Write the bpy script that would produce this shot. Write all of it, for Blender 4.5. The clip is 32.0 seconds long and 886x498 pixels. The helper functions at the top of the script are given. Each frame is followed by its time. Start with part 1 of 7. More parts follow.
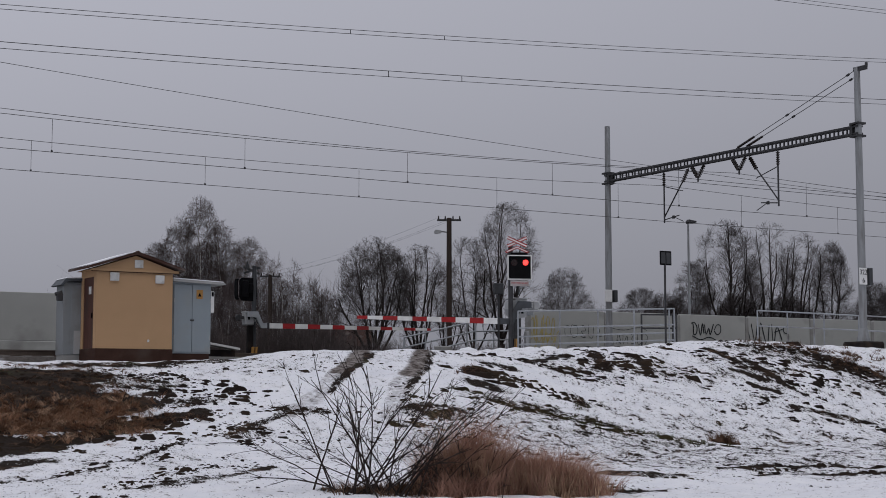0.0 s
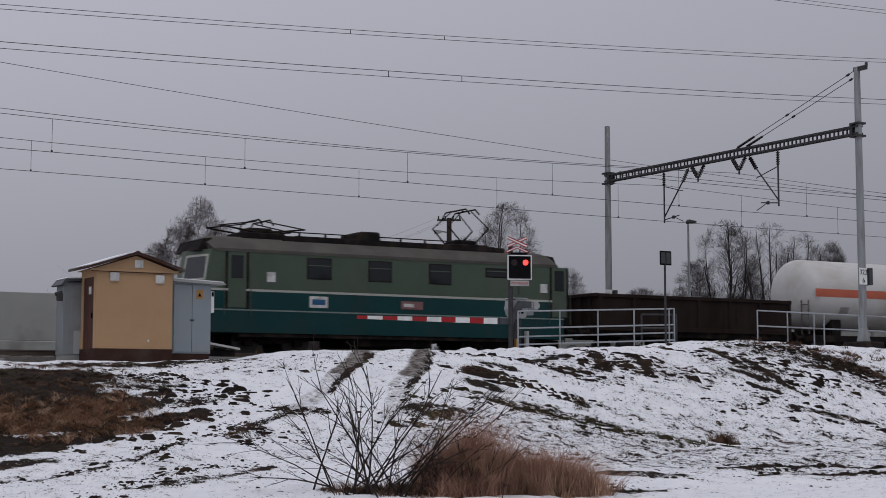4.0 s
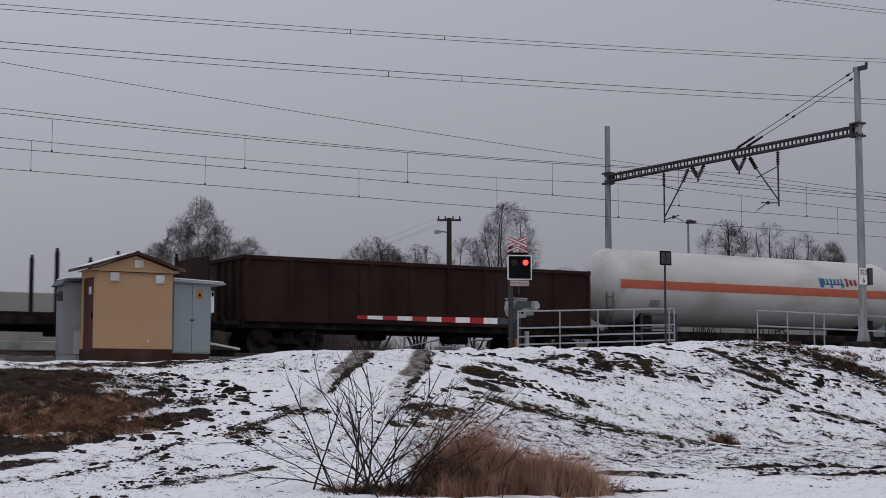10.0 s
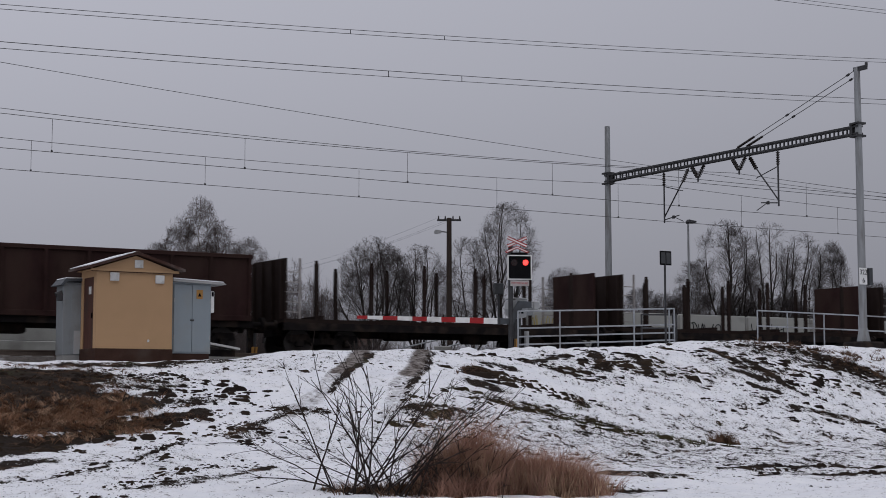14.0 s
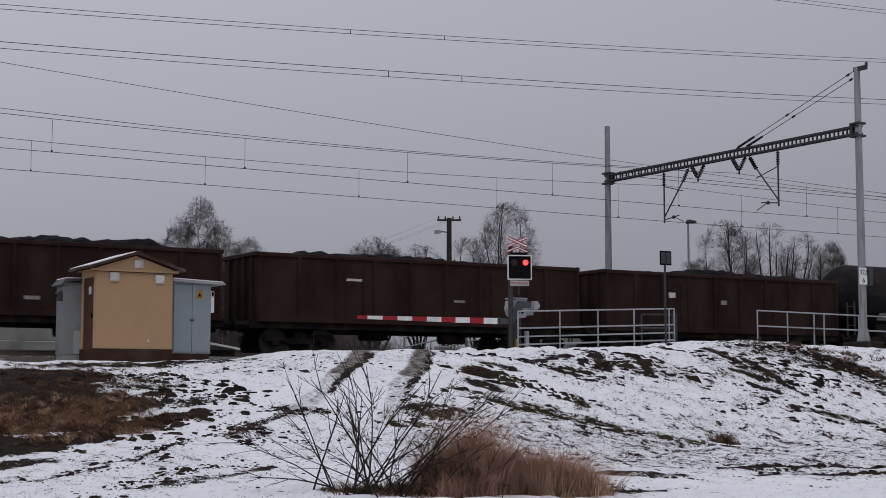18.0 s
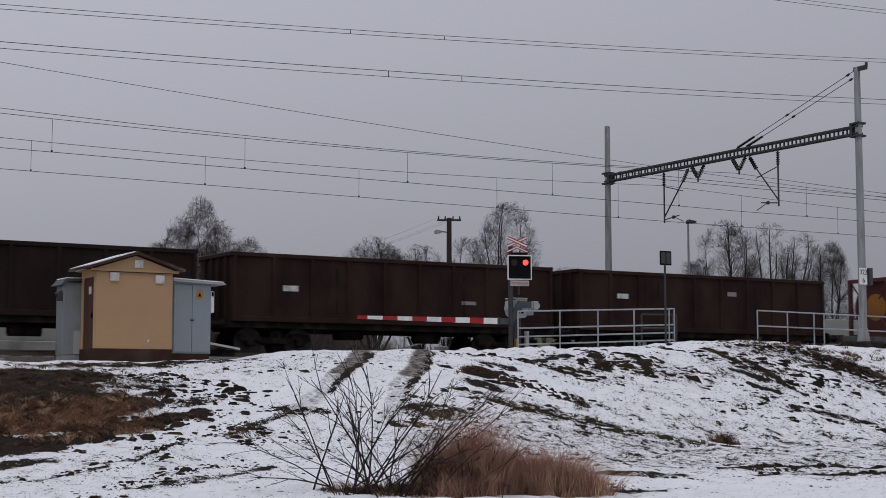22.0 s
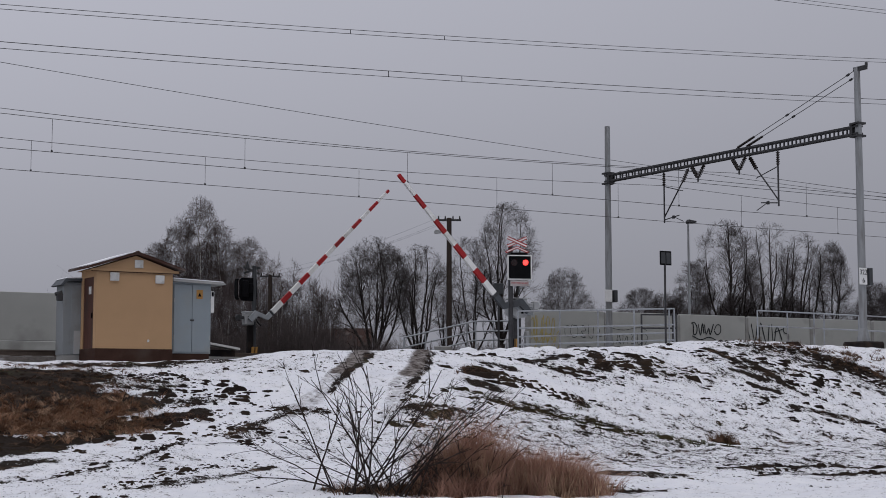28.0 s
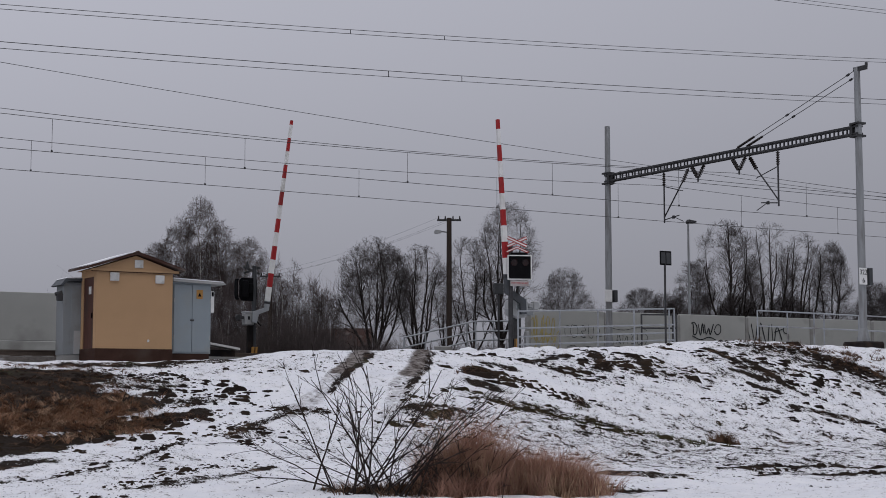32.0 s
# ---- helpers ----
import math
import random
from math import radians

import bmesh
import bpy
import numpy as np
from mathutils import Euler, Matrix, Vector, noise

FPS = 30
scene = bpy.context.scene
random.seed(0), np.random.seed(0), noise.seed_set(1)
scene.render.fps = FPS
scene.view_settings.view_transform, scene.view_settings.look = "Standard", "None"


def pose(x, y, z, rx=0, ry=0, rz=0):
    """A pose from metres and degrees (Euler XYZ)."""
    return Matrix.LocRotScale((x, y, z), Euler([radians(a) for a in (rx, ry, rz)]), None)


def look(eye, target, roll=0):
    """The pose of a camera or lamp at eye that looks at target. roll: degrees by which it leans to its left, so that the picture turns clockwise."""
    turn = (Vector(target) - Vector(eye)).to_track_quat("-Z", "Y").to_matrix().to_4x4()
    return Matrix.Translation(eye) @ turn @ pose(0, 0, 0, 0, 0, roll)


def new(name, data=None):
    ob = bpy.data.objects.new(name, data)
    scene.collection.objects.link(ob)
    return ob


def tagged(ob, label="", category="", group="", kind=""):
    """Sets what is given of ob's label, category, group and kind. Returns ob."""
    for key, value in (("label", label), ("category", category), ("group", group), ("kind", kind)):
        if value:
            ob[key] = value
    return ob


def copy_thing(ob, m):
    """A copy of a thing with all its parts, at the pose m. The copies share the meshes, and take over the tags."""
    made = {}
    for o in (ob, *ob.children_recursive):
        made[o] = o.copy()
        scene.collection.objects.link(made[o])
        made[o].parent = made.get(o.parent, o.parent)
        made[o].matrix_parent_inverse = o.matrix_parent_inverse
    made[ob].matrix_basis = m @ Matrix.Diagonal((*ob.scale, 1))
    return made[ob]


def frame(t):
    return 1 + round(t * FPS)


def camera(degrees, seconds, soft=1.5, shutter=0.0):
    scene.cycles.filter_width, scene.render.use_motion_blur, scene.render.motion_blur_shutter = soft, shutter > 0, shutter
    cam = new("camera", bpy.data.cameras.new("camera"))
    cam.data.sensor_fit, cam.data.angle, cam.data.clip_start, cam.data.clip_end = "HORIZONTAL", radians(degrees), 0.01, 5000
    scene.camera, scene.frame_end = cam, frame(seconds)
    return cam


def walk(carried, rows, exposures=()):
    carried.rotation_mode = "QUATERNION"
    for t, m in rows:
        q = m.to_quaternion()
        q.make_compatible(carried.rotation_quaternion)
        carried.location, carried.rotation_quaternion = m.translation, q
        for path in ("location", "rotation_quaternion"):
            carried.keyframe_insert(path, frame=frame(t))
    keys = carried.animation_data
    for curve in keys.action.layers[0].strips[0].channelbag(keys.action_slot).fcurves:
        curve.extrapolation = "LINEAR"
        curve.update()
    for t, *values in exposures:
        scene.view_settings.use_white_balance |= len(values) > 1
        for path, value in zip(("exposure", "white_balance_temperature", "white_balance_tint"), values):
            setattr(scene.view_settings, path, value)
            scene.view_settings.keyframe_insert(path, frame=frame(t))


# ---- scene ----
# ---- camera: stands in the field below the embankment; rails run along x, far track at y = 0, rail top at z = 0 ----
cam = camera(31.85, 32.0, soft=0.9, shutter=0.1)
STAND = pose(0, -47.7, -1.2, 95.311, 0, -31.0)
walk(cam, [(0, STAND), (32, STAND)], exposures=[(0, -0.13), (4, -0.11), (12, -0.08), (20, -0.05), (32, -0.05)])

# ---- light: a closed winter overcast ----
world = bpy.data.worlds.new("overcast")
scene.world = world
world.use_nodes = True
wn, wl = world.node_tree.nodes, world.node_tree.links
sky = wn.new("ShaderNodeTexSky")
sky.sky_type, sky.sun_disc = "NISHITA", False
sky.sun_elevation, sky.sun_rotation = radians(62), radians(200)
sky.air_density, sky.dust_density = 1.5, 4.0
grey = wn.new("ShaderNodeHueSaturation")
grey.inputs["Saturation"].default_value = 0.25
wl.new(sky.outputs[0], grey.inputs["Color"])
# cloud layer: the sky of a closed overcast, three times as bright overhead as at the horizon
way, axes, height = wn.new("ShaderNodeTexCoord"), wn.new("ShaderNodeSeparateXYZ"), wn.new("ShaderNodeMapRange")
wl.new(way.outputs["Generated"], axes.inputs[0])
wl.new(axes.outputs["Z"], height.inputs["Value"])
height.inputs["From Min"].default_value, height.inputs["From Max"].default_value = 0.0, 1.0
height.inputs["To Min"].default_value, height.inputs["To Max"].default_value = 0.0, 1.0
lum = wn.new("ShaderNodeFloatCurve")
lum.mapping.curves[0].points[0].location = (0.0, 0.36)
lum.mapping.curves[0].points[1].location = (1.0, 0.98)
lum.mapping.curves[0].points.new(0.12, 0.52)
lum.mapping.curves[0].points.new(0.26, 0.67)
lum.mapping.curves[0].points.new(0.5, 0.84)
lum.mapping.update()
full = wn.new("ShaderNodeMath")
full.operation = "MULTIPLY"
full.inputs[1].default_value = 5.9
wl.new(height.outputs[0], lum.inputs["Value"])
wl.new(lum.outputs[0], full.inputs[0])
tint = wn.new("ShaderNodeMix")
tint.data_type, tint.blend_type = "RGBA", "MULTIPLY"
tint.inputs["Factor"].default_value = 1.0
tint.inputs["B"].default_value = (0.985, 1.0, 1.155, 1)
side = wn.new("ShaderNodeVectorMath")
side.operation = "DOT_PRODUCT"
side.inputs[1].default_value = (-0.857 * 0.36, 0.515 * 0.36, 0.0)
wl.new(way.outputs["Generated"], side.inputs[0])
lift = wn.new("ShaderNodeMath")
lift.operation = "ADD"
lift.inputs[1].default_value = 1.05
wl.new(side.outputs["Value"], lift.inputs[0])
even = wn.new("ShaderNodeMath")
even.operation = "MULTIPLY"
wl.new(full.outputs[0], even.inputs[0])
wl.new(lift.outputs[0], even.inputs[1])
wl.new(even.outputs[0], tint.inputs["A"])
mix = wn.new("ShaderNodeMix")
mix.data_type = "RGBA"
mix.inputs["Factor"].default_value = 0.95
wl.new(grey.outputs[0], mix.inputs["A"])
wl.new(tint.outputs["Result"], mix.inputs["B"])
wl.new(mix.outputs["Result"], wn["Background"].inputs["Color"])
wn["Background"].inputs["Strength"].default_value = 0.108
sun = new("sun", bpy.data.lights.new("sun", "SUN"))
sun.data.energy, sun.data.angle, sun.data.color = 0.5, radians(60), (1.0, 0.98, 0.96)
sun.matrix_world = look((0, 0, 60), (8, 22, 8))


# ---- materials ----
def nodes_of(name):
    m = bpy.data.materials.new(name)
    m.use_nodes = True
    return m, m.node_tree.nodes, m.node_tree.links, m.node_tree.nodes["Principled BSDF"]


def surface(name, col, rough=0.6, metal=0.0, scale=3.0, vary=0.25, dirt=None, dirt_amount=0.5, dirt_scale=1.2, bump=0.15, fine=40.0, stretch=(1, 1, 1), rand=0.0):
    """Paint, metal, stone or wood: grain and stains at two scales, with relief."""
    m, n, l, b = nodes_of(name)
    b.inputs["Roughness"].default_value, b.inputs["Metallic"].default_value = rough, metal
    b.inputs["Specular IOR Level"].default_value = 0.45 if rough < 0.5 else 0.22 if rough < 0.7 else 0.08
    tc, mp = n.new("ShaderNodeTexCoord"), n.new("ShaderNodeMapping")
    mp.inputs["Scale"].default_value = stretch
    l.new(tc.outputs["Object"], mp.inputs["Vector"])
    big, small = n.new("ShaderNodeTexNoise"), n.new("ShaderNodeTexNoise")
    big.inputs["Scale"].default_value, big.inputs["Detail"].default_value = scale, 6
    small.inputs["Scale"].default_value, small.inputs["Detail"].default_value = fine, 4
    for t in (big, small):
        l.new(mp.outputs[0], t.inputs["Vector"])
    ramp = n.new("ShaderNodeMapRange")
    ramp.inputs["From Min"].default_value, ramp.inputs["From Max"].default_value = 0.25, 0.75
    ramp.inputs["To Min"].default_value, ramp.inputs["To Max"].default_value = 1 - vary, 1 + vary
    add = n.new("ShaderNodeMath")
    add.operation = "MULTIPLY_ADD"
    add.inputs[1].default_value, add.inputs[2].default_value = 0.25, 0.0
    l.new(small.outputs["Fac"], add.inputs[0])
    s2 = n.new("ShaderNodeMath")
    s2.operation = "MULTIPLY_ADD"
    s2.inputs[1].default_value = 0.75
    l.new(big.outputs["Fac"], s2.inputs[0])
    l.new(add.outputs[0], s2.inputs[2])
    l.new(s2.outputs[0], ramp.inputs["Value"])
    hsv = n.new("ShaderNodeHueSaturation")
    hsv.inputs["Color"].default_value = (*col, 1)
    if rand:
        info, rr, mm = n.new("ShaderNodeObjectInfo"), n.new("ShaderNodeMapRange"), n.new("ShaderNodeMath")
        rr.inputs["To Min"].default_value, rr.inputs["To Max"].default_value = 1 - rand, 1 + rand
        l.new(info.outputs["Random"], rr.inputs["Value"])
        mm.operation = "MULTIPLY"
        l.new(ramp.outputs[0], mm.inputs[0])
        l.new(rr.outputs[0], mm.inputs[1])
        l.new(mm.outputs[0], hsv.inputs["Value"])
    else:
        l.new(ramp.outputs[0], hsv.inputs["Value"])
    out = hsv.outputs[0]
    if dirt:
        dn, dr, dm = n.new("ShaderNodeTexNoise"), n.new("ShaderNodeMapRange"), n.new("ShaderNodeMix")
        dn.inputs["Scale"].default_value, dn.inputs["Detail"].default_value = dirt_scale, 8
        l.new(mp.outputs[0], dn.inputs["Vector"])
        dr.inputs["From Min"].default_value, dr.inputs["From Max"].default_value = 0.62 - 0.3 * dirt_amount, 0.72
        dr.clamp = True
        l.new(dn.outputs["Fac"], dr.inputs["Value"])
        dm.data_type = "RGBA"
        dm.inputs["B"].default_value = (*dirt, 1)
        l.new(dr.outputs[0], dm.inputs["Factor"])
        l.new(out, dm.inputs["A"])
        out = dm.outputs["Result"]
    l.new(out, b.inputs["Base Color"])
    if bump:
        bn = n.new("ShaderNodeBump")
        bn.inputs["Strength"].default_value, bn.inputs["Distance"].default_value = bump, 0.02
        l.new(s2.outputs[0], bn.inputs["Height"])
        l.new(bn.outputs[0], b.inputs["Normal"])
    return m


def glow(name, col, strength):
    m, n, l, b = nodes_of(name)
    b.inputs["Base Color"].default_value = (*col, 1)
    b.inputs["Emission Color"].default_value, b.inputs["Emission Strength"].default_value = (*col, 1), strength
    return m


RUST = (0.10, 0.055, 0.035)
M = {
    "wagon_brown": surface("wagon_brown", (0.028, 0.0135, 0.0127), 0.75, 0, 1.3, 0.45, (0.045, 0.028, 0.022), 0.7, 0.9, 0.3, 14, (1, 1, 0.5), 0.18),
    "wagon_red": surface("wagon_red", (0.054, 0.0155, 0.0165), 0.6, 0, 1.1, 0.35, (0.050, 0.026, 0.022), 0.55, 0.8, 0.25, 14, (1, 1, 0.5), 0.1),
    "wagon_dark": surface("wagon_dark", (0.0210, 0.0135, 0.0116), 0.8, 0, 1.2, 0.4, (0.03, 0.022, 0.019), 0.6, 0.9, 0.3, 14, (1, 1, 0.5), 0.2),
    "under": surface("under", (0.014, 0.012, 0.012), 0.85, 0, 3, 0.4, (0.045, 0.033, 0.026), 0.5, 2.0, 0.2),
    "wheel": surface("wheel", (0.05, 0.045, 0.042), 0.5, 0.6, 5, 0.3),
    "rim_grey": surface("rim_grey", (0.13, 0.11, 0.105), 0.7, 0, 3, 0.4, RUST, 0.5),
    "coal": surface("coal", (0.0075, 0.0075, 0.0080), 0.9, 0, 6, 0.6, None, 0.5, 1, 1.0, 22),
    "tank_white": surface("tank_white", (0.55, 0.54, 0.52), 0.4, 0, 0.8, 0.12, (0.36, 0.32, 0.27), 0.55, 0.7, 0.05, 12, (0.5, 1, 1)),
    "orange": surface("orange", (0.46, 0.105, 0.055), 0.45, 0, 2, 0.15),
    "tank_black": surface("tank_black", (0.0125, 0.0117, 0.0122), 0.72, 0.0, 0.9, 0.4, (0.040, 0.030, 0.027), 0.5, 0.7, 0.08, 12, (0.5, 1, 1)),
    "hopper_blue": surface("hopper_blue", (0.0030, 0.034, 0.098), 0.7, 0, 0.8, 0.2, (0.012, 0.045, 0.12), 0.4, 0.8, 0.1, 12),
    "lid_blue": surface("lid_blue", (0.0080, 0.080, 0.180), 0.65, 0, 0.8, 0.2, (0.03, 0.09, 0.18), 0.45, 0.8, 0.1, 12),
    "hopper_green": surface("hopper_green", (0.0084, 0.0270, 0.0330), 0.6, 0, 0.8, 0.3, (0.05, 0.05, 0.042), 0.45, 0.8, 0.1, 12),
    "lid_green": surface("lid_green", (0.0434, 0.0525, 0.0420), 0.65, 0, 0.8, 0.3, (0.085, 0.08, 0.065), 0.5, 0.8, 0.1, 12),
    "loco_olive": surface("loco_olive", (0.070, 0.098, 0.070), 0.5, 0, 0.8, 0.15, (0.085, 0.10, 0.075), 0.4, 0.7, 0.05, 12),
    "loco_teal": surface("loco_teal", (0.0035, 0.044, 0.046), 0.6, 0, 0.8, 0.2, (0.016, 0.04, 0.04), 0.5, 0.7, 0.05, 12),
    "loco_roof": surface("loco_roof", (0.0960, 0.0900, 0.0780), 0.75, 0, 1.0, 0.3, (0.06, 0.055, 0.05), 0.6, 0.8, 0.1),
    "rim_pale": surface("rim_pale", (0.20, 0.24, 0.23), 0.6, 0, 3, 0.2),
    "cream": surface("cream", (0.42, 0.42, 0.38), 0.5, 0, 3, 0.15),
    "glass": surface("glass", (0.015, 0.018, 0.02), 0.08, 0, 2, 0.1, None, 0.5, 1, 0.0),
    "gold_tank": surface("gold_tank", (0.36, 0.150, 0.026), 0.65, 0, 0.9, 0.35, (0.13, 0.068, 0.028), 0.9, 0.9, 0.06, 10, (0.6, 1, 1)),
    "gold_top": surface("gold_top", (0.060, 0.048, 0.032), 0.75, 0, 1.4, 0.5, (0.2, 0.11, 0.03), 0.5, 1.2, 0.06),
    "frame_red": surface("frame_red", (0.080, 0.022, 0.020), 0.65, 0, 2, 0.35, (0.07, 0.03, 0.025), 0.5),
    "flat_grey": surface("flat_grey", (0.105, 0.10, 0.098), 0.75, 0, 1.5, 0.35, (0.05, 0.04, 0.035), 0.5),
    "logo_red": surface("logo_red", (0.22, 0.028, 0.032), 0.5, 0, 3, 0.2),
    "logo_blue": surface("logo_blue", (0.03, 0.11, 0.22), 0.5, 0, 3, 0.2),
    "mark_white": surface("mark_white", (0.62, 0.62, 0.60), 0.55, 0, 4, 0.2, (0.35, 0.33, 0.3), 0.4, 3),
    "mark_pale": surface("mark_pale", (0.42, 0.39, 0.38), 0.6, 0, 4, 0.2, (0.3, 0.26, 0.25), 0.4, 3),
    "mark_dim": surface("mark_dim", (0.28, 0.26, 0.25), 0.6, 0, 4, 0.3),
    "mark_faint": surface("mark_faint", (0.12, 0.16, 0.21), 0.6, 0, 4, 0.3),
    "mark_pink": surface("mark_pink", (0.24, 0.12, 0.12), 0.55, 0, 4, 0.2),
    "plaster": surface("plaster", (0.43, 0.275, 0.155), 0.85, 0, 1.2, 0.07, (0.40, 0.26, 0.145), 0.35, 1.1, 0.2, 60),
    "plinth": surface("plinth", (0.0450, 0.0240, 0.0180), 0.8, 0, 3, 0.3, (0.065, 0.045, 0.036), 0.3),
    "door_brown": surface("door_brown", (0.0750, 0.0300, 0.0210), 0.55, 0, 2, 0.25, (0.05, 0.03, 0.025), 0.4, 1, 0.1, 30, (4, 4, 1)),
    "roof_brown": surface("roof_brown", (0.0595, 0.0315, 0.0245), 0.7, 0, 3, 0.25, (0.14, 0.12, 0.11), 0.4),
    "cabinet": surface("cabinet", (0.2340, 0.2691, 0.2886), 0.55, 0, 1.0, 0.08, (0.24, 0.26, 0.26), 0.35, 1.5, 0.05),
    "cabinet_roof": surface("cabinet_roof", (0.3360, 0.3440, 0.3440), 0.6, 0, 2, 0.15, (0.3, 0.29, 0.27), 0.4),
    "galv": surface("galv", (0.34, 0.36, 0.37), 0.45, 0.55, 4, 0.2, (0.25, 0.25, 0.24), 0.3),
    "rail_grey": surface("rail_grey", (0.3240, 0.3420, 0.3600), 0.5, 0.3, 5, 0.2, (0.2, 0.19, 0.18), 0.3),
    "mast_grey": surface("mast_grey", (0.27, 0.28, 0.285), 0.6, 0.25, 2.5, 0.18, (0.17, 0.165, 0.16), 0.45, 2.0, 0.1, 30, (3, 3, 0.4)),
    "steel_dark": surface("steel_dark", (0.06, 0.06, 0.062), 0.55, 0.5, 4, 0.3),
    "wire": surface("wire", (0.06, 0.058, 0.06), 0.6, 0.3, 2, 0.2, None, 0.5, 1, 0.0),
    "wire_far": surface("wire_far", (0.055, 0.055, 0.06), 0.6, 0.3, 2, 0.2, None, 0.5, 1, 0.0),
    "insulator": surface("insulator", (0.028, 0.022, 0.020), 0.25, 0, 6, 0.2),
    "concrete": surface("concrete", (0.30, 0.30, 0.285), 0.9, 0, 1.6, 0.18, (0.2, 0.19, 0.17), 0.45, 1.4, 0.3, 50, (1, 1, 1), 0.05),
    "wall_panel": surface("wall_panel", (0.41, 0.415, 0.39), 0.9, 0, 0.9, 0.08, (0.28, 0.28, 0.26), 0.4, 0.8, 0.2, 50, (1, 1, 1), 0.04),
    "wood_pole": surface("wood_pole", (0.050, 0.039, 0.033), 0.9, 0, 3, 0.35, (0.05, 0.04, 0.034), 0.4, 2, 0.4, 30, (6, 6, 0.6)),
    "sign_white": surface("sign_white", (0.72, 0.72, 0.70), 0.5, 0, 5, 0.1, (0.5, 0.49, 0.46), 0.3),
    "sign_red": surface("sign_red", (0.34, 0.022, 0.024), 0.5, 0, 5, 0.2, (0.22, 0.03, 0.03), 0.3),
    "sign_back": surface("sign_back", (0.06, 0.063, 0.066), 0.6, 0.2, 4, 0.25),
    "black": surface("black", (0.006, 0.006, 0.007), 0.85, 0, 5, 0.3),
    "yellow": surface("yellow", (0.36, 0.19, 0.055), 0.5, 0, 6, 0.2),
    "lens_off": surface("lens_off", (0.015, 0.004, 0.004), 0.25, 0, 5, 0.2),
    "paint_black": surface("paint_black", (0.030, 0.032, 0.034), 0.8, 0, 5, 0.5),
    "paint_yellow": surface("paint_yellow", (0.42, 0.34, 0.13), 0.85, 0, 2, 0.3),
    "ballast": surface("ballast", (0.085, 0.075, 0.068), 0.95, 0, 9, 0.6, (0.30, 0.30, 0.31), 0.15, 1.4, 1.0, 30),
    "rail_steel": surface("rail_steel", (0.12, 0.095, 0.08), 0.5, 0.6, 3, 0.3),
    "sleeper": surface("sleeper", (0.20, 0.19, 0.18), 0.9, 0, 4, 0.25),
    "asphalt": surface("asphalt", (0.055, 0.052, 0.050), 0.8, 0, 2, 0.35, (0.11, 0.10, 0.09), 0.4, 1.2, 0.4, 60),
    "bark": surface("bark", (0.038, 0.032, 0.029), 0.95, 0, 4, 0.4, (0.055, 0.05, 0.046), 0.3, 3, 0.3),
    "bark_dark": surface("bark_dark", (0.0336, 0.0276, 0.0252), 0.95, 0, 4, 0.4),
    "bark_birch": surface("bark_birch", (0.36, 0.34, 0.32), 0.85, 0, 2, 0.3, (0.06, 0.055, 0.05), 0.6, 3, 0.2, 20, (1, 1, 3)),
    "twig": surface("twig", (0.080, 0.069, 0.069), 0.95, 0, 3, 0.3),
    "twig_birch": surface("twig_birch", (0.098, 0.076, 0.073), 0.95, 0, 3, 0.3),
    "shrub": surface("shrub", (0.034, 0.026, 0.023), 0.9, 0, 3, 0.3),
    "cab_grey": surface("cab_grey", (0.22, 0.235, 0.24), 0.6, 0, 1.0, 0.1, (0.17, 0.17, 0.165), 0.35, 1.5, 0.05),
    "cab_dark": surface("cab_dark", (0.075, 0.082, 0.09), 0.55, 0.1, 2.0, 0.2, (0.05, 0.05, 0.05), 0.4, 1.5, 0.05),
    "straw": surface("straw", (0.54, 0.37, 0.25), 0.9, 0, 1.6, 0.4, (0.16, 0.09, 0.055), 0.5, 1.6, 0.0),
    "brush": surface("brush", (0.105, 0.088, 0.084), 0.95, 0, 1.0, 0.5),
    "grass_dry": surface("grass_dry", (0.27, 0.150, 0.092), 0.9, 0, 1.5, 0.45, (0.13, 0.070, 0.042), 0.5, 1.3, 0.0),
    "grass_brown": surface("grass_brown", (0.15, 0.090, 0.060), 0.9, 0, 1.5, 0.45, (0.07, 0.04, 0.026), 0.5, 1.3, 0.0),
    "grass_green": surface("grass_green", (0.065, 0.070, 0.030), 0.9, 0, 1.5, 0.45, (0.10, 0.075, 0.04), 0.5, 1.3, 0.0),
    "soil": surface("soil", (0.0252, 0.0180, 0.0144), 0.95, 0, 4, 0.5, None, 0.5, 1, 0.8, 30),
    "clod": surface("clod", (0.021, 0.0155, 0.0130), 0.95, 0, 2.5, 0.6, (0.048, 0.034, 0.023), 0.6, 0.8, 0.6, 40),
    "clod_turf": surface("clod_turf", (0.040, 0.032, 0.018), 0.95, 0, 2.5, 0.6, (0.024, 0.018, 0.013), 0.6, 1.0, 0.6, 40),
    "reed": surface("reed", (0.44, 0.255, 0.19), 0.9, 0, 1.6, 0.5, (0.18, 0.095, 0.068), 0.6, 1.6, 0.0),
    "snow_lump": surface("snow_lump", (0.80, 0.81, 0.83), 0.8, 0, 2, 0.06, None, 0.5, 1, 0.4, 20),
    "lamp_red": glow("lamp_red", (1.0, 0.035, 0.03), 3.2),
    "lamp_warm": glow("lamp_warm", (1.0, 0.85, 0.65), 0.6),
    "house_wall": surface("house_wall", (0.35, 0.30, 0.26), 0.9, 0, 1, 0.15),
}


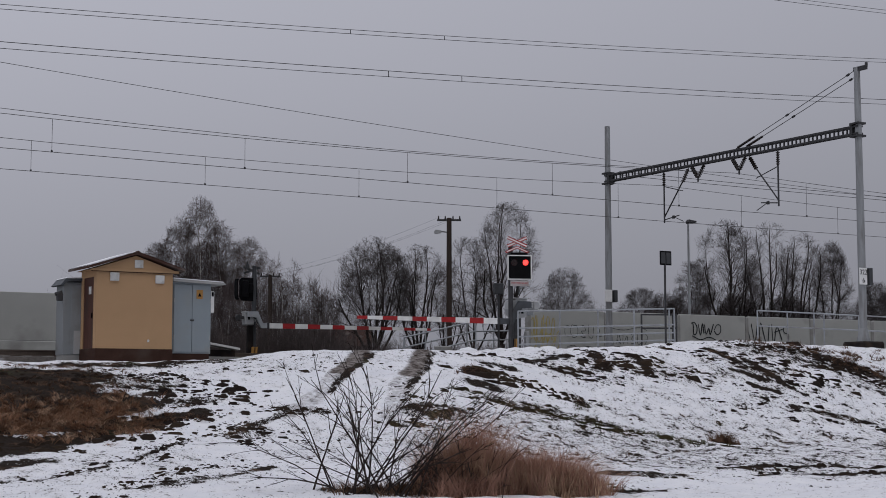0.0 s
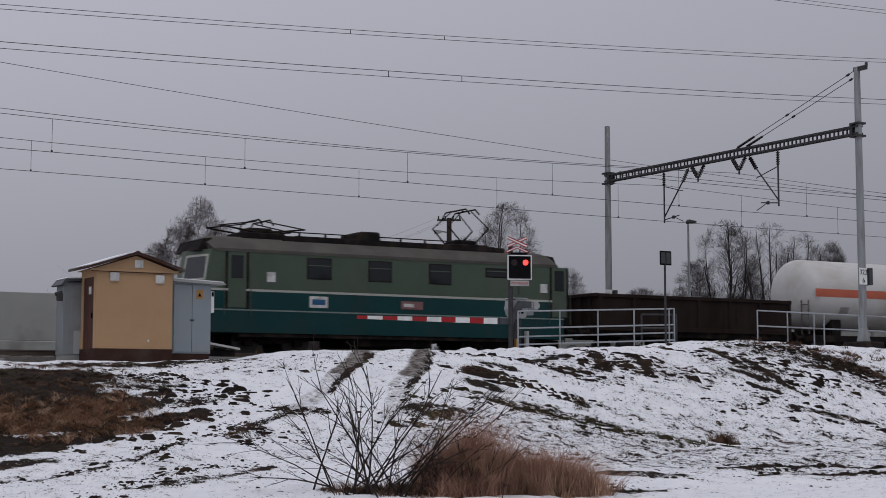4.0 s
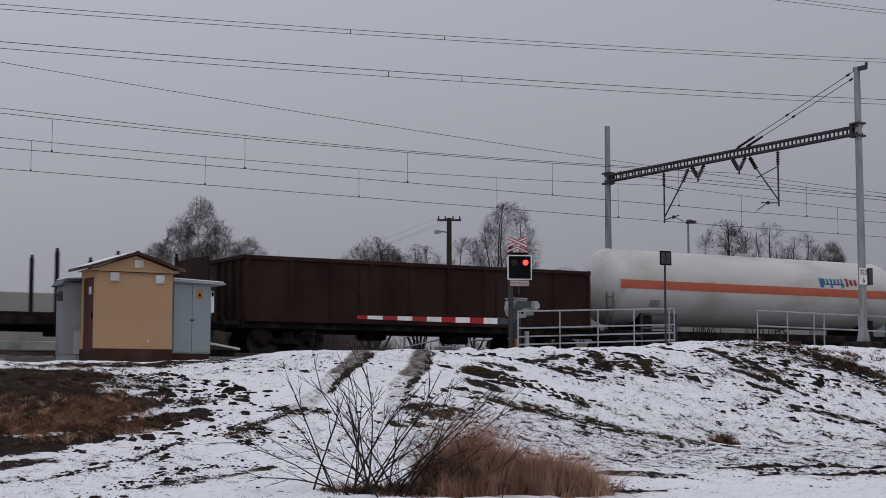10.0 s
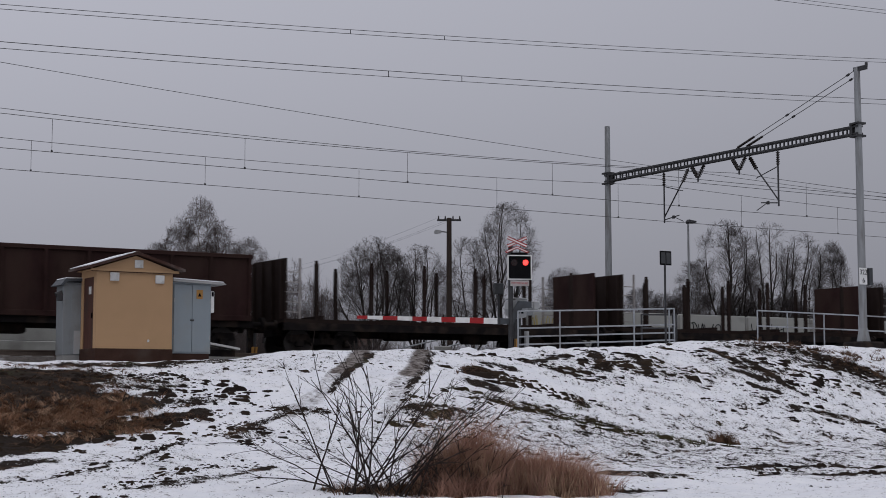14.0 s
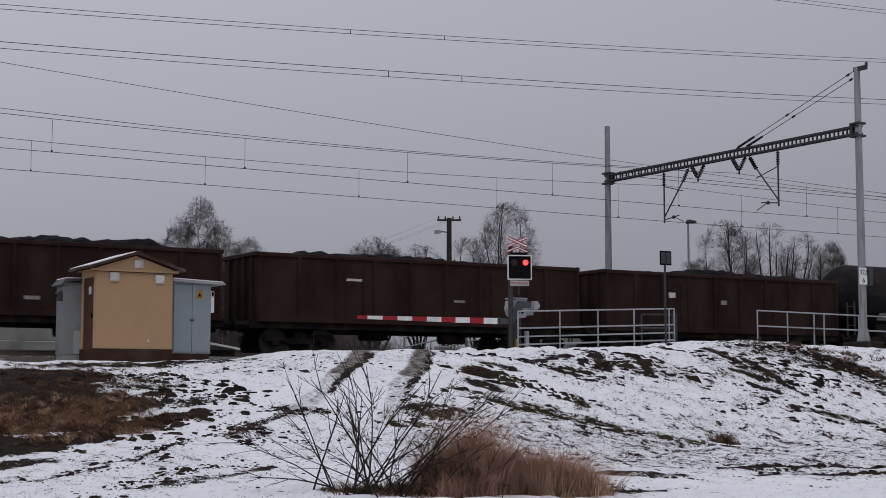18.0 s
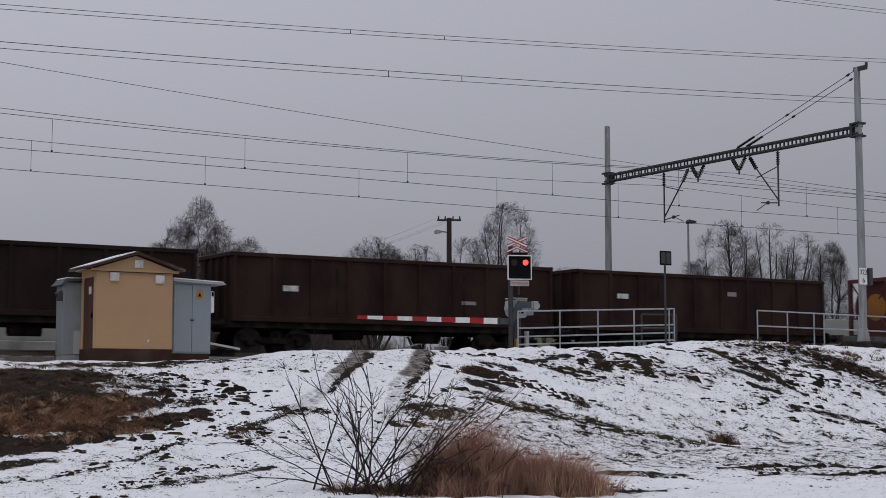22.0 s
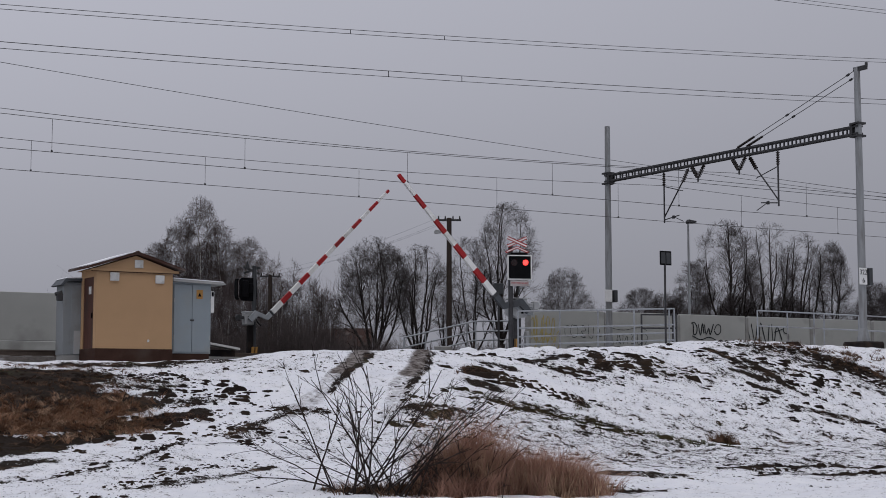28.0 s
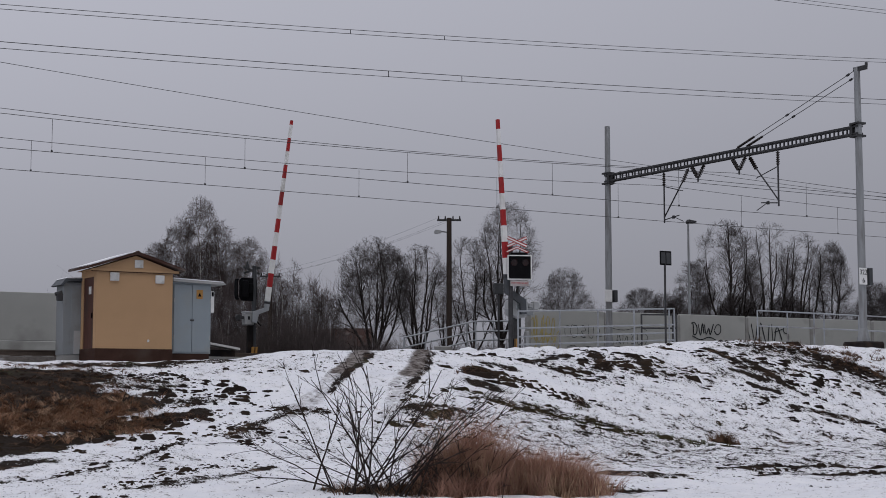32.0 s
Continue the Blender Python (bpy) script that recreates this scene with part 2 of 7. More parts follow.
# ---- mesh building ----
class Geo:
    """Gathers pieces of one mesh: boxes, rods, hulls and sheets."""

    def __init__(self):
        self.v, self.f = [], []

    def add(self, vs, fs):
        o = len(self.v)
        self.v.extend(vs)
        self.f.extend([tuple(i + o for i in f) for f in fs])
        return self

    def box(self, x0, y0, z0, x1, y1, z1, c=0.0):
        if x1 < x0: x0, x1 = x1, x0
        if y1 < y0: y0, y1 = y1, y0
        if z1 < z0: z0, z1 = z1, z0
        if not c:
            return self.add([(x, y, z) for z in (z0, z1) for y in (y0, y1) for x in (x0, x1)],
                            [(0, 2, 3, 1), (4, 5, 7, 6), (0, 1, 5, 4), (2, 6, 7, 3), (0, 4, 6, 2), (1, 3, 7, 5)])
        c = min(c, 0.45 * min(x1 - x0, y1 - y0, z1 - z0))
        bm = bmesh.new()
        bmesh.ops.create_cube(bm, size=1, matrix=Matrix.LocRotScale(((x0 + x1) / 2, (y0 + y1) / 2, (z0 + z1) / 2), None, (x1 - x0, y1 - y0, z1 - z0)))
        bmesh.ops.bevel(bm, geom=bm.edges[:], offset=c, segments=1, profile=0.5, affect="EDGES")
        bm.verts.index_update()
        self.add([tuple(q.co) for q in bm.verts], [tuple(q.index for q in f.verts) for f in bm.faces])
        bm.free()
        return self

    def rod(self, a, b, r0, r1=None, n=8, caps=True):
        r1 = r0 if r1 is None else r1
        a, b = Vector(a), Vector(b)
        d = (b - a).normalized()
        u = d.orthogonal().normalized()
        w = d.cross(u)
        ring = [(math.cos(2 * math.pi * i / n), math.sin(2 * math.pi * i / n)) for i in range(n)]
        vs = [tuple(a + (u * cs + w * sn) * r0) for cs, sn in ring] + [tuple(b + (u * cs + w * sn) * r1) for cs, sn in ring]
        fs = [(i, (i + 1) % n, n + (i + 1) % n, n + i) for i in range(n)]
        if caps:
            fs += [tuple(range(n - 1, -1, -1)), tuple(range(n, 2 * n))]
        return self.add(vs, fs)

    def tube(self, path, r, n=6):
        path = [Vector(p) for p in path]
        vs, fs = [], []
        u = None
        for k, p in enumerate(path):
            d = (path[min(k + 1, len(path) - 1)] - path[max(k - 1, 0)]).normalized()
            u = d.orthogonal().normalized() if u is None else (u - d * u.dot(d)).normalized()
            w = d.cross(u)
            rr = r[k] if isinstance(r, (list, tuple)) else r
            vs += [tuple(p + (u * math.cos(2 * math.pi * i / n) + w * math.sin(2 * math.pi * i / n)) * rr) for i in range(n)]
        for k in range(len(path) - 1):
            fs += [(k * n + i, k * n + (i + 1) % n, (k + 1) * n + (i + 1) % n, (k + 1) * n + i) for i in range(n)]
        fs += [tuple(range(n - 1, -1, -1)), tuple((len(path) - 1) * n + i for i in range(n))]
        return self.add(vs, fs)

    def prism(self, outline, axis, a, b):
        """An outline of 2D points drawn out along an axis from a to b (x: points are y, z; y: x, z; z: x, y)."""
        n = len(outline)
        place = {"x": lambda p, t: (t, p[0], p[1]), "y": lambda p, t: (p[0], t, p[1]), "z": lambda p, t: (p[0], p[1], t)}[axis]
        vs = [place(p, a) for p in outline] + [place(p, b) for p in outline]
        fs = [(i, (i + 1) % n, n + (i + 1) % n, n + i) for i in range(n)] + [tuple(range(n - 1, -1, -1)), tuple(range(n, 2 * n))]
        return self.add(vs, fs)

    def lathe(self, profile, n=28, y=0.0, z=0.0):
        """A body of revolution round an axis along x: profile of (x, radius)."""
        vs, fs = [], []
        for x, r in profile:
            vs += [(x, y + r * math.cos(2 * math.pi * i / n), z + r * math.sin(2 * math.pi * i / n)) for i in range(n)]
        m = len(profile)
        for k in range(m - 1):
            fs += [(k * n + i, (k + 1) * n + i, (k + 1) * n + (i + 1) % n, k * n + (i + 1) % n) for i in range(n)]
        fs += [tuple(range(n)), tuple((m - 1) * n + i for i in range(n - 1, -1, -1))]
        return self.add(vs, fs)

    def mesh(self, name, mat, smooth=0):
        me = bpy.data.meshes.new(name)
        me.from_pydata(self.v, [], self.f)
        bm = bmesh.new()
        bm.from_mesh(me)
        if len(bm.faces) < 4000:
            bmesh.ops.recalc_face_normals(bm, faces=bm.faces[:])
        bm.to_mesh(me)
        bm.free()
        me.materials.append(M[mat])
        if smooth:
            me.shade_smooth()
            me.set_sharp_from_angle(angle=radians(smooth))
        return me


def part(name, geo, mat, parent, label="", smooth=0, at=None):
    """One mesh under a thing or under a part. geo: a Geo, or a mesh that is shared."""
    ob = new(name, geo.mesh(name, mat, smooth) if isinstance(geo, Geo) else geo)
    ob.parent = parent
    if at is not None:
        ob.matrix_basis = at
    return tagged(ob, label)


def thing(name, label, category, at=None, group="", kind=""):
    ob = new(name)
    ob.empty_display_size = 0.2
    if at is not None:
        ob.matrix_basis = at
    return tagged(ob, label, category, group, kind)


def single(name, geo, mat, label, category, at=None, group="", kind="", smooth=0):
    ob = new(name, geo.mesh(name, mat, smooth))
    if at is not None:
        ob.matrix_basis = at
    return tagged(ob, label, category, group, kind)


def lerp_table(x, table):
    for (x0, v0), (x1, v1) in zip(table, table[1:]):
        if x <= x1:
            k = min(max((x - x0) / (x1 - x0), 0), 1)
            return v0 + (v1 - v0) * k * k * (3 - 2 * k)
    return table[-1][1]


def ease(a, b, x):
    k = min(max((x - a) / (b - a), 0), 1)
    return k * k * (3 - 2 * k)


# ---- ground: field, embankment slope, mound beside the crossing, track bed ----
def ground_z(x, y):
    top = lerp_table(x, [(-60, -0.5), (8, -0.42), (16.3, -0.38), (19, -0.02), (23.5, 0.02), (27, 0.08), (30, 0.25), (33.5, 0.45), (36, 0.36), (38.6, 0.24), (43, 0.12), (60, 0.05), (200, -0.2)])
    edge = lerp_table(x, [(-60, -9.0), (14, -9.0), (18, -10.5), (26, -10.5), (31, -11.0), (60, -11.5)])
    toe = lerp_table(x, [(-60, -20.0), (10, -19.5), (20, -20.5), (27, -19.0), (60, -19.0)])
    low = -2.5 - 0.35 * ease(-19, -27, y)
    k = min(max((y - toe) / (edge - toe), 0), 1)
    z = low + (top - low) * (0.55 * k * k * (3 - 2 * k) + 0.45 * k)
    bed = lerp_table(x, [(-60, -0.5), (17, -0.45), (20, -0.10), (26, -0.10), (29, -0.45), (60, -0.5)])
    z += (bed - z) * ease(-7.3, -6.2, y)
    far = lerp_table(y, [(5, 0.0), (9, -0.5), (30, -0.3), (60, 0.2), (120, 1.0)])
    if y > 5:
        z = bed + far * ease(5, 9, y)
    v = Vector((x, y, 0))
    rough = 1 - ease(-5.5, -4.8, y)
    z += rough * (0.10 * noise.noise(v * 0.35) + 0.05 * noise.noise(v * 1.1) + 0.035 * noise.noise(v * 3.1))
    return z


def steps(marks):
    """Grid lines: runs of (from, to, step)."""
    out = []
    for a, b, s in marks:
        out += [a + (b - a) * i / max(1, round((b - a) / s)) for i in range(max(1, round((b - a) / s)))]
    return out + [marks[-1][1]]


def patches(X, Y, spots):
    """Thawed patches: ellipses of (x, y, half length, half width, turn, strength)."""
    b = np.zeros_like(X)
    for cx, cy, rx, ry, turn, w in spots:
        c, s = math.cos(radians(turn)), math.sin(radians(turn))
        u, v = ((X - cx) * c + (Y - cy) * s) / rx, (-(X - cx) * s + (Y - cy) * c) / ry
        k = np.clip((u * u + v * v - 0.3) / 1.3, 0, 1)
        b = np.maximum(b, w * (1 - k * k * (3 - 2 * k)))
    return b


def streaks(X, Y, lines):
    """Long marks: lines of (half width, strength, [points])."""
    b = np.zeros_like(X)
    for wide, w, pts in lines:
        for (xa, ya), (xb, yb) in zip(pts, pts[1:]):
            dx, dy = xb - xa, yb - ya
            k = np.clip(((X - xa) * dx + (Y - ya) * dy) / (dx * dx + dy * dy), 0, 1)
            q = np.clip((np.hypot(X - xa - k * dx, Y - ya - k * dy) / wide - 0.5) / 1.1, 0, 1)
            b = np.maximum(b, w * (1 - q * q * (3 - 2 * q)))
    return b


# grassy bank beside the hut
BANK = [(10.2, -11.6, 2.4, 1.1, 8, 0.98), (9.2, -12.8, 2.6, 1.5, 5, 0.98), (8.6, -15.0, 2.9, 1.6, 12, 1.0), (11.2, -14.3, 1.5, 0.8, 10, 1.0), (7.8, -17.6, 1.9, 0.8, 15, 0.9), (8.0, -19.2, 1.0, 0.5, 20, 0.5), (12.9, -12.6, 1.1, 0.7, 0, 0.40), (13.3, -14.2, 1.0, 0.5, 10, 0.42), (14.0, -9.7, 3.5, 0.5, 0, 0.5), (12.9, -13.5, 0.5, 0.2, 10, 0.7)]
# mound beside the crossing
MOUND = [(21.7, -13.5, 0.45, 0.40, -30, 0.95), (21.1, -14.6, 0.7, 0.35, -60, 0.55), (22.6, -13.0, 0.7, 0.25, -45, 0.5), (25.4, -13.0, 1.6, 1.0, -60, 0.20), (27.9, -13.2, 1.6, 1.0, -60, 0.20), (30.8, -13.6, 1.8, 1.4, -70, 0.22), (33.4, -12.6, 2.2, 1.2, -40, 0.36), (35.1, -13.4, 1.2, 0.6, -60, 0.62), (34.6, -15.2, 1.5, 0.6, -40, 0.3), (31.0, -16.6, 1.3, 0.35, -31, 0.42), (25.6, -18.5, 0.4, 0.3, 0, 0.9)]
# open field before the mound
FIELD = [(18.5, -16.6, 1.0, 0.6, -30, 0.42), (22.0, -16.8, 2.3, 0.55, -42, 0.36), (18.2, -24.4, 1.2, 0.45, -31, 0.42), (15.6, -15.4, 0.8, 0.5, -30, 0.32), (23.5, -22.0, 9.0, 3.8, -31, 0.24), (28.5, -19.0, 5.5, 1.8, -31, 0.22), (19.0, -20.5, 4.5, 2.0, -31, 0.17), (9.0, -20.5, 3.5, 2.5, 30, 0.10), (18.0, -11.5, 5.0, 1.2, 0, 0.10), (28.5, -14.5, 6.0, 2.5, -31, 0.13), (14.3, -25.4, 1.7, 0.8, -20, 0.85), (16.0, -26.2, 1.2, 0.5, -20, 0.7), (12.2, -25.0, 0.9, 0.4, -10, 0.5), (13.6, -17.0, 0.8, 0.4, 20, 0.3), (9.8, -23.2, 1.1, 0.35, 35, 0.34), (15.0, -19.5, 2.0, 1.0, -31, 0.12)]
# wheel marks across the field, and furrows down the mound
MARKS = [
    (0.10, 0.40, [(6.92, -22.25), (8.03, -21.58), (8.99, -20.83), (10.24, -19.29), (11.42, -17.91), (12.07, -17.43)]), (0.14, 0.42, [(12.99, -17.14), (13.96, -16.43), (15.1, -15.7)]),
    (0.28, 0.90, [(9.01, -17.55), (10.14, -16.65), (11.39, -15.83), (12.46, -15.36), (13.2, -15.25)]), (0.13, 0.45, [(8.68, -23.41), (9.59, -23.49), (10.39, -22.88), (12.4, -20.9)]),
    (0.12, 0.48, [(19.75, -11.2), (18.8, -12.5), (17.9, -13.4), (16.9, -14.3)]), (0.10, 0.42, [(21.7, -11.1), (20.3, -13.1), (19.5, -14.0), (18.0, -15.9)]),
    (0.12, 0.72, [(21.2, -23.55), (22.6, -23.4), (23.1, -23.6), (24.6, -24.0), (26.2, -24.6)]), (0.14, 0.60, [(20.85, -24.8), (22.1, -24.75), (23.6, -25.1), (25.0, -25.6)]),
]
FURROWS = [
    (0.13, 0.62, [(30.95, -11.6), (30.97, -13.05)]), (0.14, 0.66, [(31.32, -12.81), (31.26, -14.5)]), (0.15, 0.62, [(30.32, -13.55), (30.77, -14.33)]), (0.16, 0.66, [(30.14, -14.48), (30.61, -15.02)]),
    (0.13, 0.55, [(31.24, -14.71), (31.46, -15.19)]), (0.17, 0.60, [(23.95, -12.25), (25.38, -11.69), (25.87, -11.55)]), (0.20, 0.60, [(26.93, -11.3), (26.52, -12.2), (26.19, -12.98)]), (0.16, 0.66, [(27.91, -11.7), (27.78, -12.35), (27.44, -13.28)]),
    (0.20, 0.58, [(23.55, -15.15), (23.35, -15.79)]), (0.16, 0.5, [(24.3, -12.9), (24.8, -13.4)]),
]
RUTS = [
    (0.26, 0.78, [(21.4, -6.0), (20.6, -9.0), (19.53, -10.98), (18.54, -12.39), (17.71, -13.21)]), (0.30, 0.42, [(17.71, -13.21), (16.82, -14.06), (16.07, -14.83), (15.0, -15.9)]), (0.26, 0.74, [(23.6, -6.0), (22.6, -9.0), (21.49, -10.92), (20.02, -13.08), (19.31, -13.87)]),
    (0.30, 0.40, [(19.31, -13.87), (18.44, -14.92), (17.25, -16.65)]), (0.30, 0.24, [(15.0, -15.9), (13.8, -16.9), (11.2, -18.4), (9.5, -20.3), (7.0, -22.4)]), (0.30, 0.24, [(17.25, -16.65), (13.8, -18.7), (11.2, -21.2), (8.4, -24.0)]),
]
gx = steps([(-1500, -200, 130), (-200, -20, 20), (-20, 4, 2), (4, 46, 0.10), (46, 70, 1), (70, 200, 13), (200, 1500, 130)])
gy = steps([(-1500, -150, 135), (-150, -40, 11), (-40, -28, 1), (-28, -7, 0.10), (-7, 10, 0.6), (10, 60, 2.5), (60, 200, 14), (200, 1500, 130)])
verts = [(x, y, ground_z(x, y)) for y in gy for x in gx]
nx = len(gx)
faces = [(j * nx + i, j * nx + i + 1, (j + 1) * nx + i + 1, (j + 1) * nx + i) for j in range(len(gy) - 1) for i in range(nx - 1)]
gm = bpy.data.meshes.new("ground")
gm.from_pydata(verts, [], faces)
GX, GY = np.meshgrid(np.array(gx), np.array(gy))
thaw = np.maximum.reduce([patches(GX, GY, BANK), patches(GX, GY, MOUND), patches(GX, GY, FIELD), streaks(GX, GY, MARKS), streaks(GX, GY, FURROWS)]) + 0.05
thaw = np.where(GY > -6.6, 0.75, np.where((GX < 3) | (GX > 48), 0.16, thaw))
att = gm.attributes.new("thaw", "FLOAT", "POINT")
att.data.foreach_set("value", thaw.ravel())
att = gm.attributes.new("slush", "FLOAT", "POINT")
att.data.foreach_set("value", streaks(GX, GY, RUTS).ravel())
gm.shade_smooth()


def snow_ground():
    m, n, l, b = nodes_of("snow_ground")
    tc = n.new("ShaderNodeTexCoord")

    def tex(scale, detail, rough=0.55, dist=0.0, stretch=None):
        t = n.new("ShaderNodeTexNoise")
        t.inputs["Scale"].default_value, t.inputs["Detail"].default_value, t.inputs["Roughness"].default_value, t.inputs["Distortion"].default_value = scale, detail, rough, dist
        src = tc.outputs["Object"]
        if stretch:
            mp = n.new("ShaderNodeMapping")
            mp.vector_type = "TEXTURE"
            mp.inputs["Scale"].default_value, mp.inputs["Rotation"].default_value = stretch, (0, 0, radians(-18))
            l.new(src, mp.inputs["Vector"])
            src = mp.outputs[0]
        l.new(src, t.inputs["Vector"])
        return t.outputs["Fac"]

    def mth(op, a, c, d=0.0):
        t = n.new("ShaderNodeMath")
        t.operation = op
        for k, q in enumerate((a, c, d)):
            if isinstance(q, (int, float)):
                t.inputs[k].default_value = q
            else:
                l.new(q, t.inputs[k])
        return t.outputs[0]

    def mixc(fac, a, c):
        t = n.new("ShaderNodeMix")
        t.data_type = "RGBA"
        if isinstance(fac, (int, float)):
            t.inputs["Factor"].default_value = fac
        else:
            l.new(fac, t.inputs["Factor"])
        for k, q in (("A", a), ("B", c)):
            if isinstance(q, tuple):
                t.inputs[k].default_value = (*q, 1)
            else:
                l.new(q, t.inputs[k])
        return t.outputs["Result"]

    def band(v, a, c):
        t = n.new("ShaderNodeMapRange")
        t.inputs["From Min"].default_value, t.inputs["From Max"].default_value = a, c
        l.new(v, t.inputs["Value"])
        return t.outputs[0]

    at = n.new("ShaderNodeAttribute")
    at.attribute_name = "thaw"
    lumps = tex(2.3, 5, 0.6, 0.5, (0.8, 1.35, 1))
    clumps = tex(6.5, 5, 0.62, 0.4, (0.8, 1.4, 1))
    crumbs = tex(22.0, 4, 0.65, 0.3, (0.8, 1.5, 1))
    v = mth("MULTIPLY", lumps, 0.46)
    v = mth("MULTIPLY_ADD", clumps, 0.34, v)
    v = mth("MULTIPLY_ADD", crumbs, 0.20, v)
    v = mth("MULTIPLY_ADD", at.outputs["Fac"], 0.30, v)
    flecks = mth("MULTIPLY_ADD", at.outputs["Fac"], 0.24, mth("MULTIPLY_ADD", tex(3.1, 3), 0.25, mth("MULTIPLY", tex(17.0, 3, 0.6, 0.4, (0.7, 1.5, 1)), 0.75)))
    bare = mth("MAXIMUM", band(v, 0.622, 0.634), band(flecks, 0.632, 0.648))
    thin = band(v, 0.545, 0.635)
    wet = n.new("ShaderNodeAttribute")
    wet.attribute_name = "slush"
    rutted = band(mth("MULTIPLY_ADD", tex(5.5, 7, 0.7, 0.6), 1.1, wet.outputs["Fac"]), 0.84, 1.20)
    kind = tex(1.4, 6)
    grain = tex(30, 5)
    earth = mixc(band(grain, 0.35, 0.7), (0.014, 0.011, 0.009), (0.038, 0.028, 0.022))
    turf = mixc(band(grain, 0.3, 0.7), (0.036, 0.023, 0.016), (0.115, 0.068, 0.041))
    green = mixc(band(grain, 0.3, 0.7), (0.020, 0.020, 0.011), (0.055, 0.050, 0.026))
    soil = mixc(band(kind, 0.56, 0.66), earth, turf)
    soil = mixc(band(tex(0.8, 5, 0.5, 0, (1.3, 1, 1)), 0.59, 0.68), soil, green)
    fresh = mixc(band(tex(2.2, 8), 0.35, 0.75), (0.80, 0.81, 0.845), (0.885, 0.885, 0.90))
    snow = mixc(mth("MULTIPLY", thin, 0.45), fresh, (0.45, 0.43, 0.42))
    mud = mixc(band(tex(6.0, 6, 0.65), 0.40, 0.62), (0.075, 0.060, 0.053), (0.28, 0.255, 0.24))
    snow = mixc(rutted, snow, mud)
    l.new(mixc(bare, snow, soil), b.inputs["Base Color"])
    b.inputs["Roughness"].default_value, b.inputs["Specular IOR Level"].default_value = 0.9, 0.05
    bn = n.new("ShaderNodeBump")
    bn.inputs["Strength"].default_value, bn.inputs["Distance"].default_value = 0.9, 0.12
    hgt = mth("MULTIPLY_ADD", tex(9, 8, 0.6), 0.45, mth("MULTIPLY", bare, -0.55))
    hgt = mth("MULTIPLY_ADD", tex(2.6, 6), 0.6, hgt)
    l.new(hgt, bn.inputs["Height"])
    l.new(bn.outputs[0], b.inputs["Normal"])
    return m


gm.materials.append(snow_ground())
ground = tagged(new("ground", gm), "snowy field and embankment with thawed earth and wheel ruts", "ground", kind="structure")

# ---- track: ballast, sleepers, rails, crossing deck ----
bed = Geo().prism([(-7.0, -0.75), (-5.9, -0.22), (1.8, -0.22), (3.2, -0.75)], "x", -400, 600)
single("track_bed", bed, "ballast", "dark crushed-stone ballast of a double track", "track bed", kind="structure")
sl = Geo().box(-0.12, -1.3, -0.40, 0.12, 1.3, -0.175, 0.02).mesh("sleeper", "sleeper")
for ty, tn in ((0.0, "track_far"), (-4.1, "track_near")):
    tr = thing(tn, "steel railway track on concrete sleepers", "railway track", pose(0, ty, 0), kind="structure")
    for ry in (-0.7525, 0.7525):
        prof = [(ry - 0.07, -0.175), (ry + 0.07, -0.175), (ry + 0.07, -0.16), (ry + 0.012, -0.14), (ry + 0.012, -0.045), (ry + 0.036, -0.035), (ry + 0.036, 0), (ry - 0.036, 0), (ry - 0.036, -0.035), (ry - 0.012, -0.045), (ry - 0.012, -0.14), (ry - 0.07, -0.16)]
        part("rail", Geo().prism(prof, "x", -400, 600), "rail_steel", tr)
    for i in range(84):
        part("sleeper", sl, "", tr, at=pose(5 + i * 0.6, 0, 0))
deck = thing("crossing_deck", "dark worn asphalt and rubber deck of the level crossing", "crossing", kind="structure")
for y0, y1 in ((-9.6, -4.96), (-4.74, -3.44), (-3.22, -0.86), (-0.64, 0.64), (0.86, 5.4)):
    part("deck_slab", Geo().box(20.6, y0, -0.24, 26.0, y1, -0.012, 0.02), "asphalt", deck)

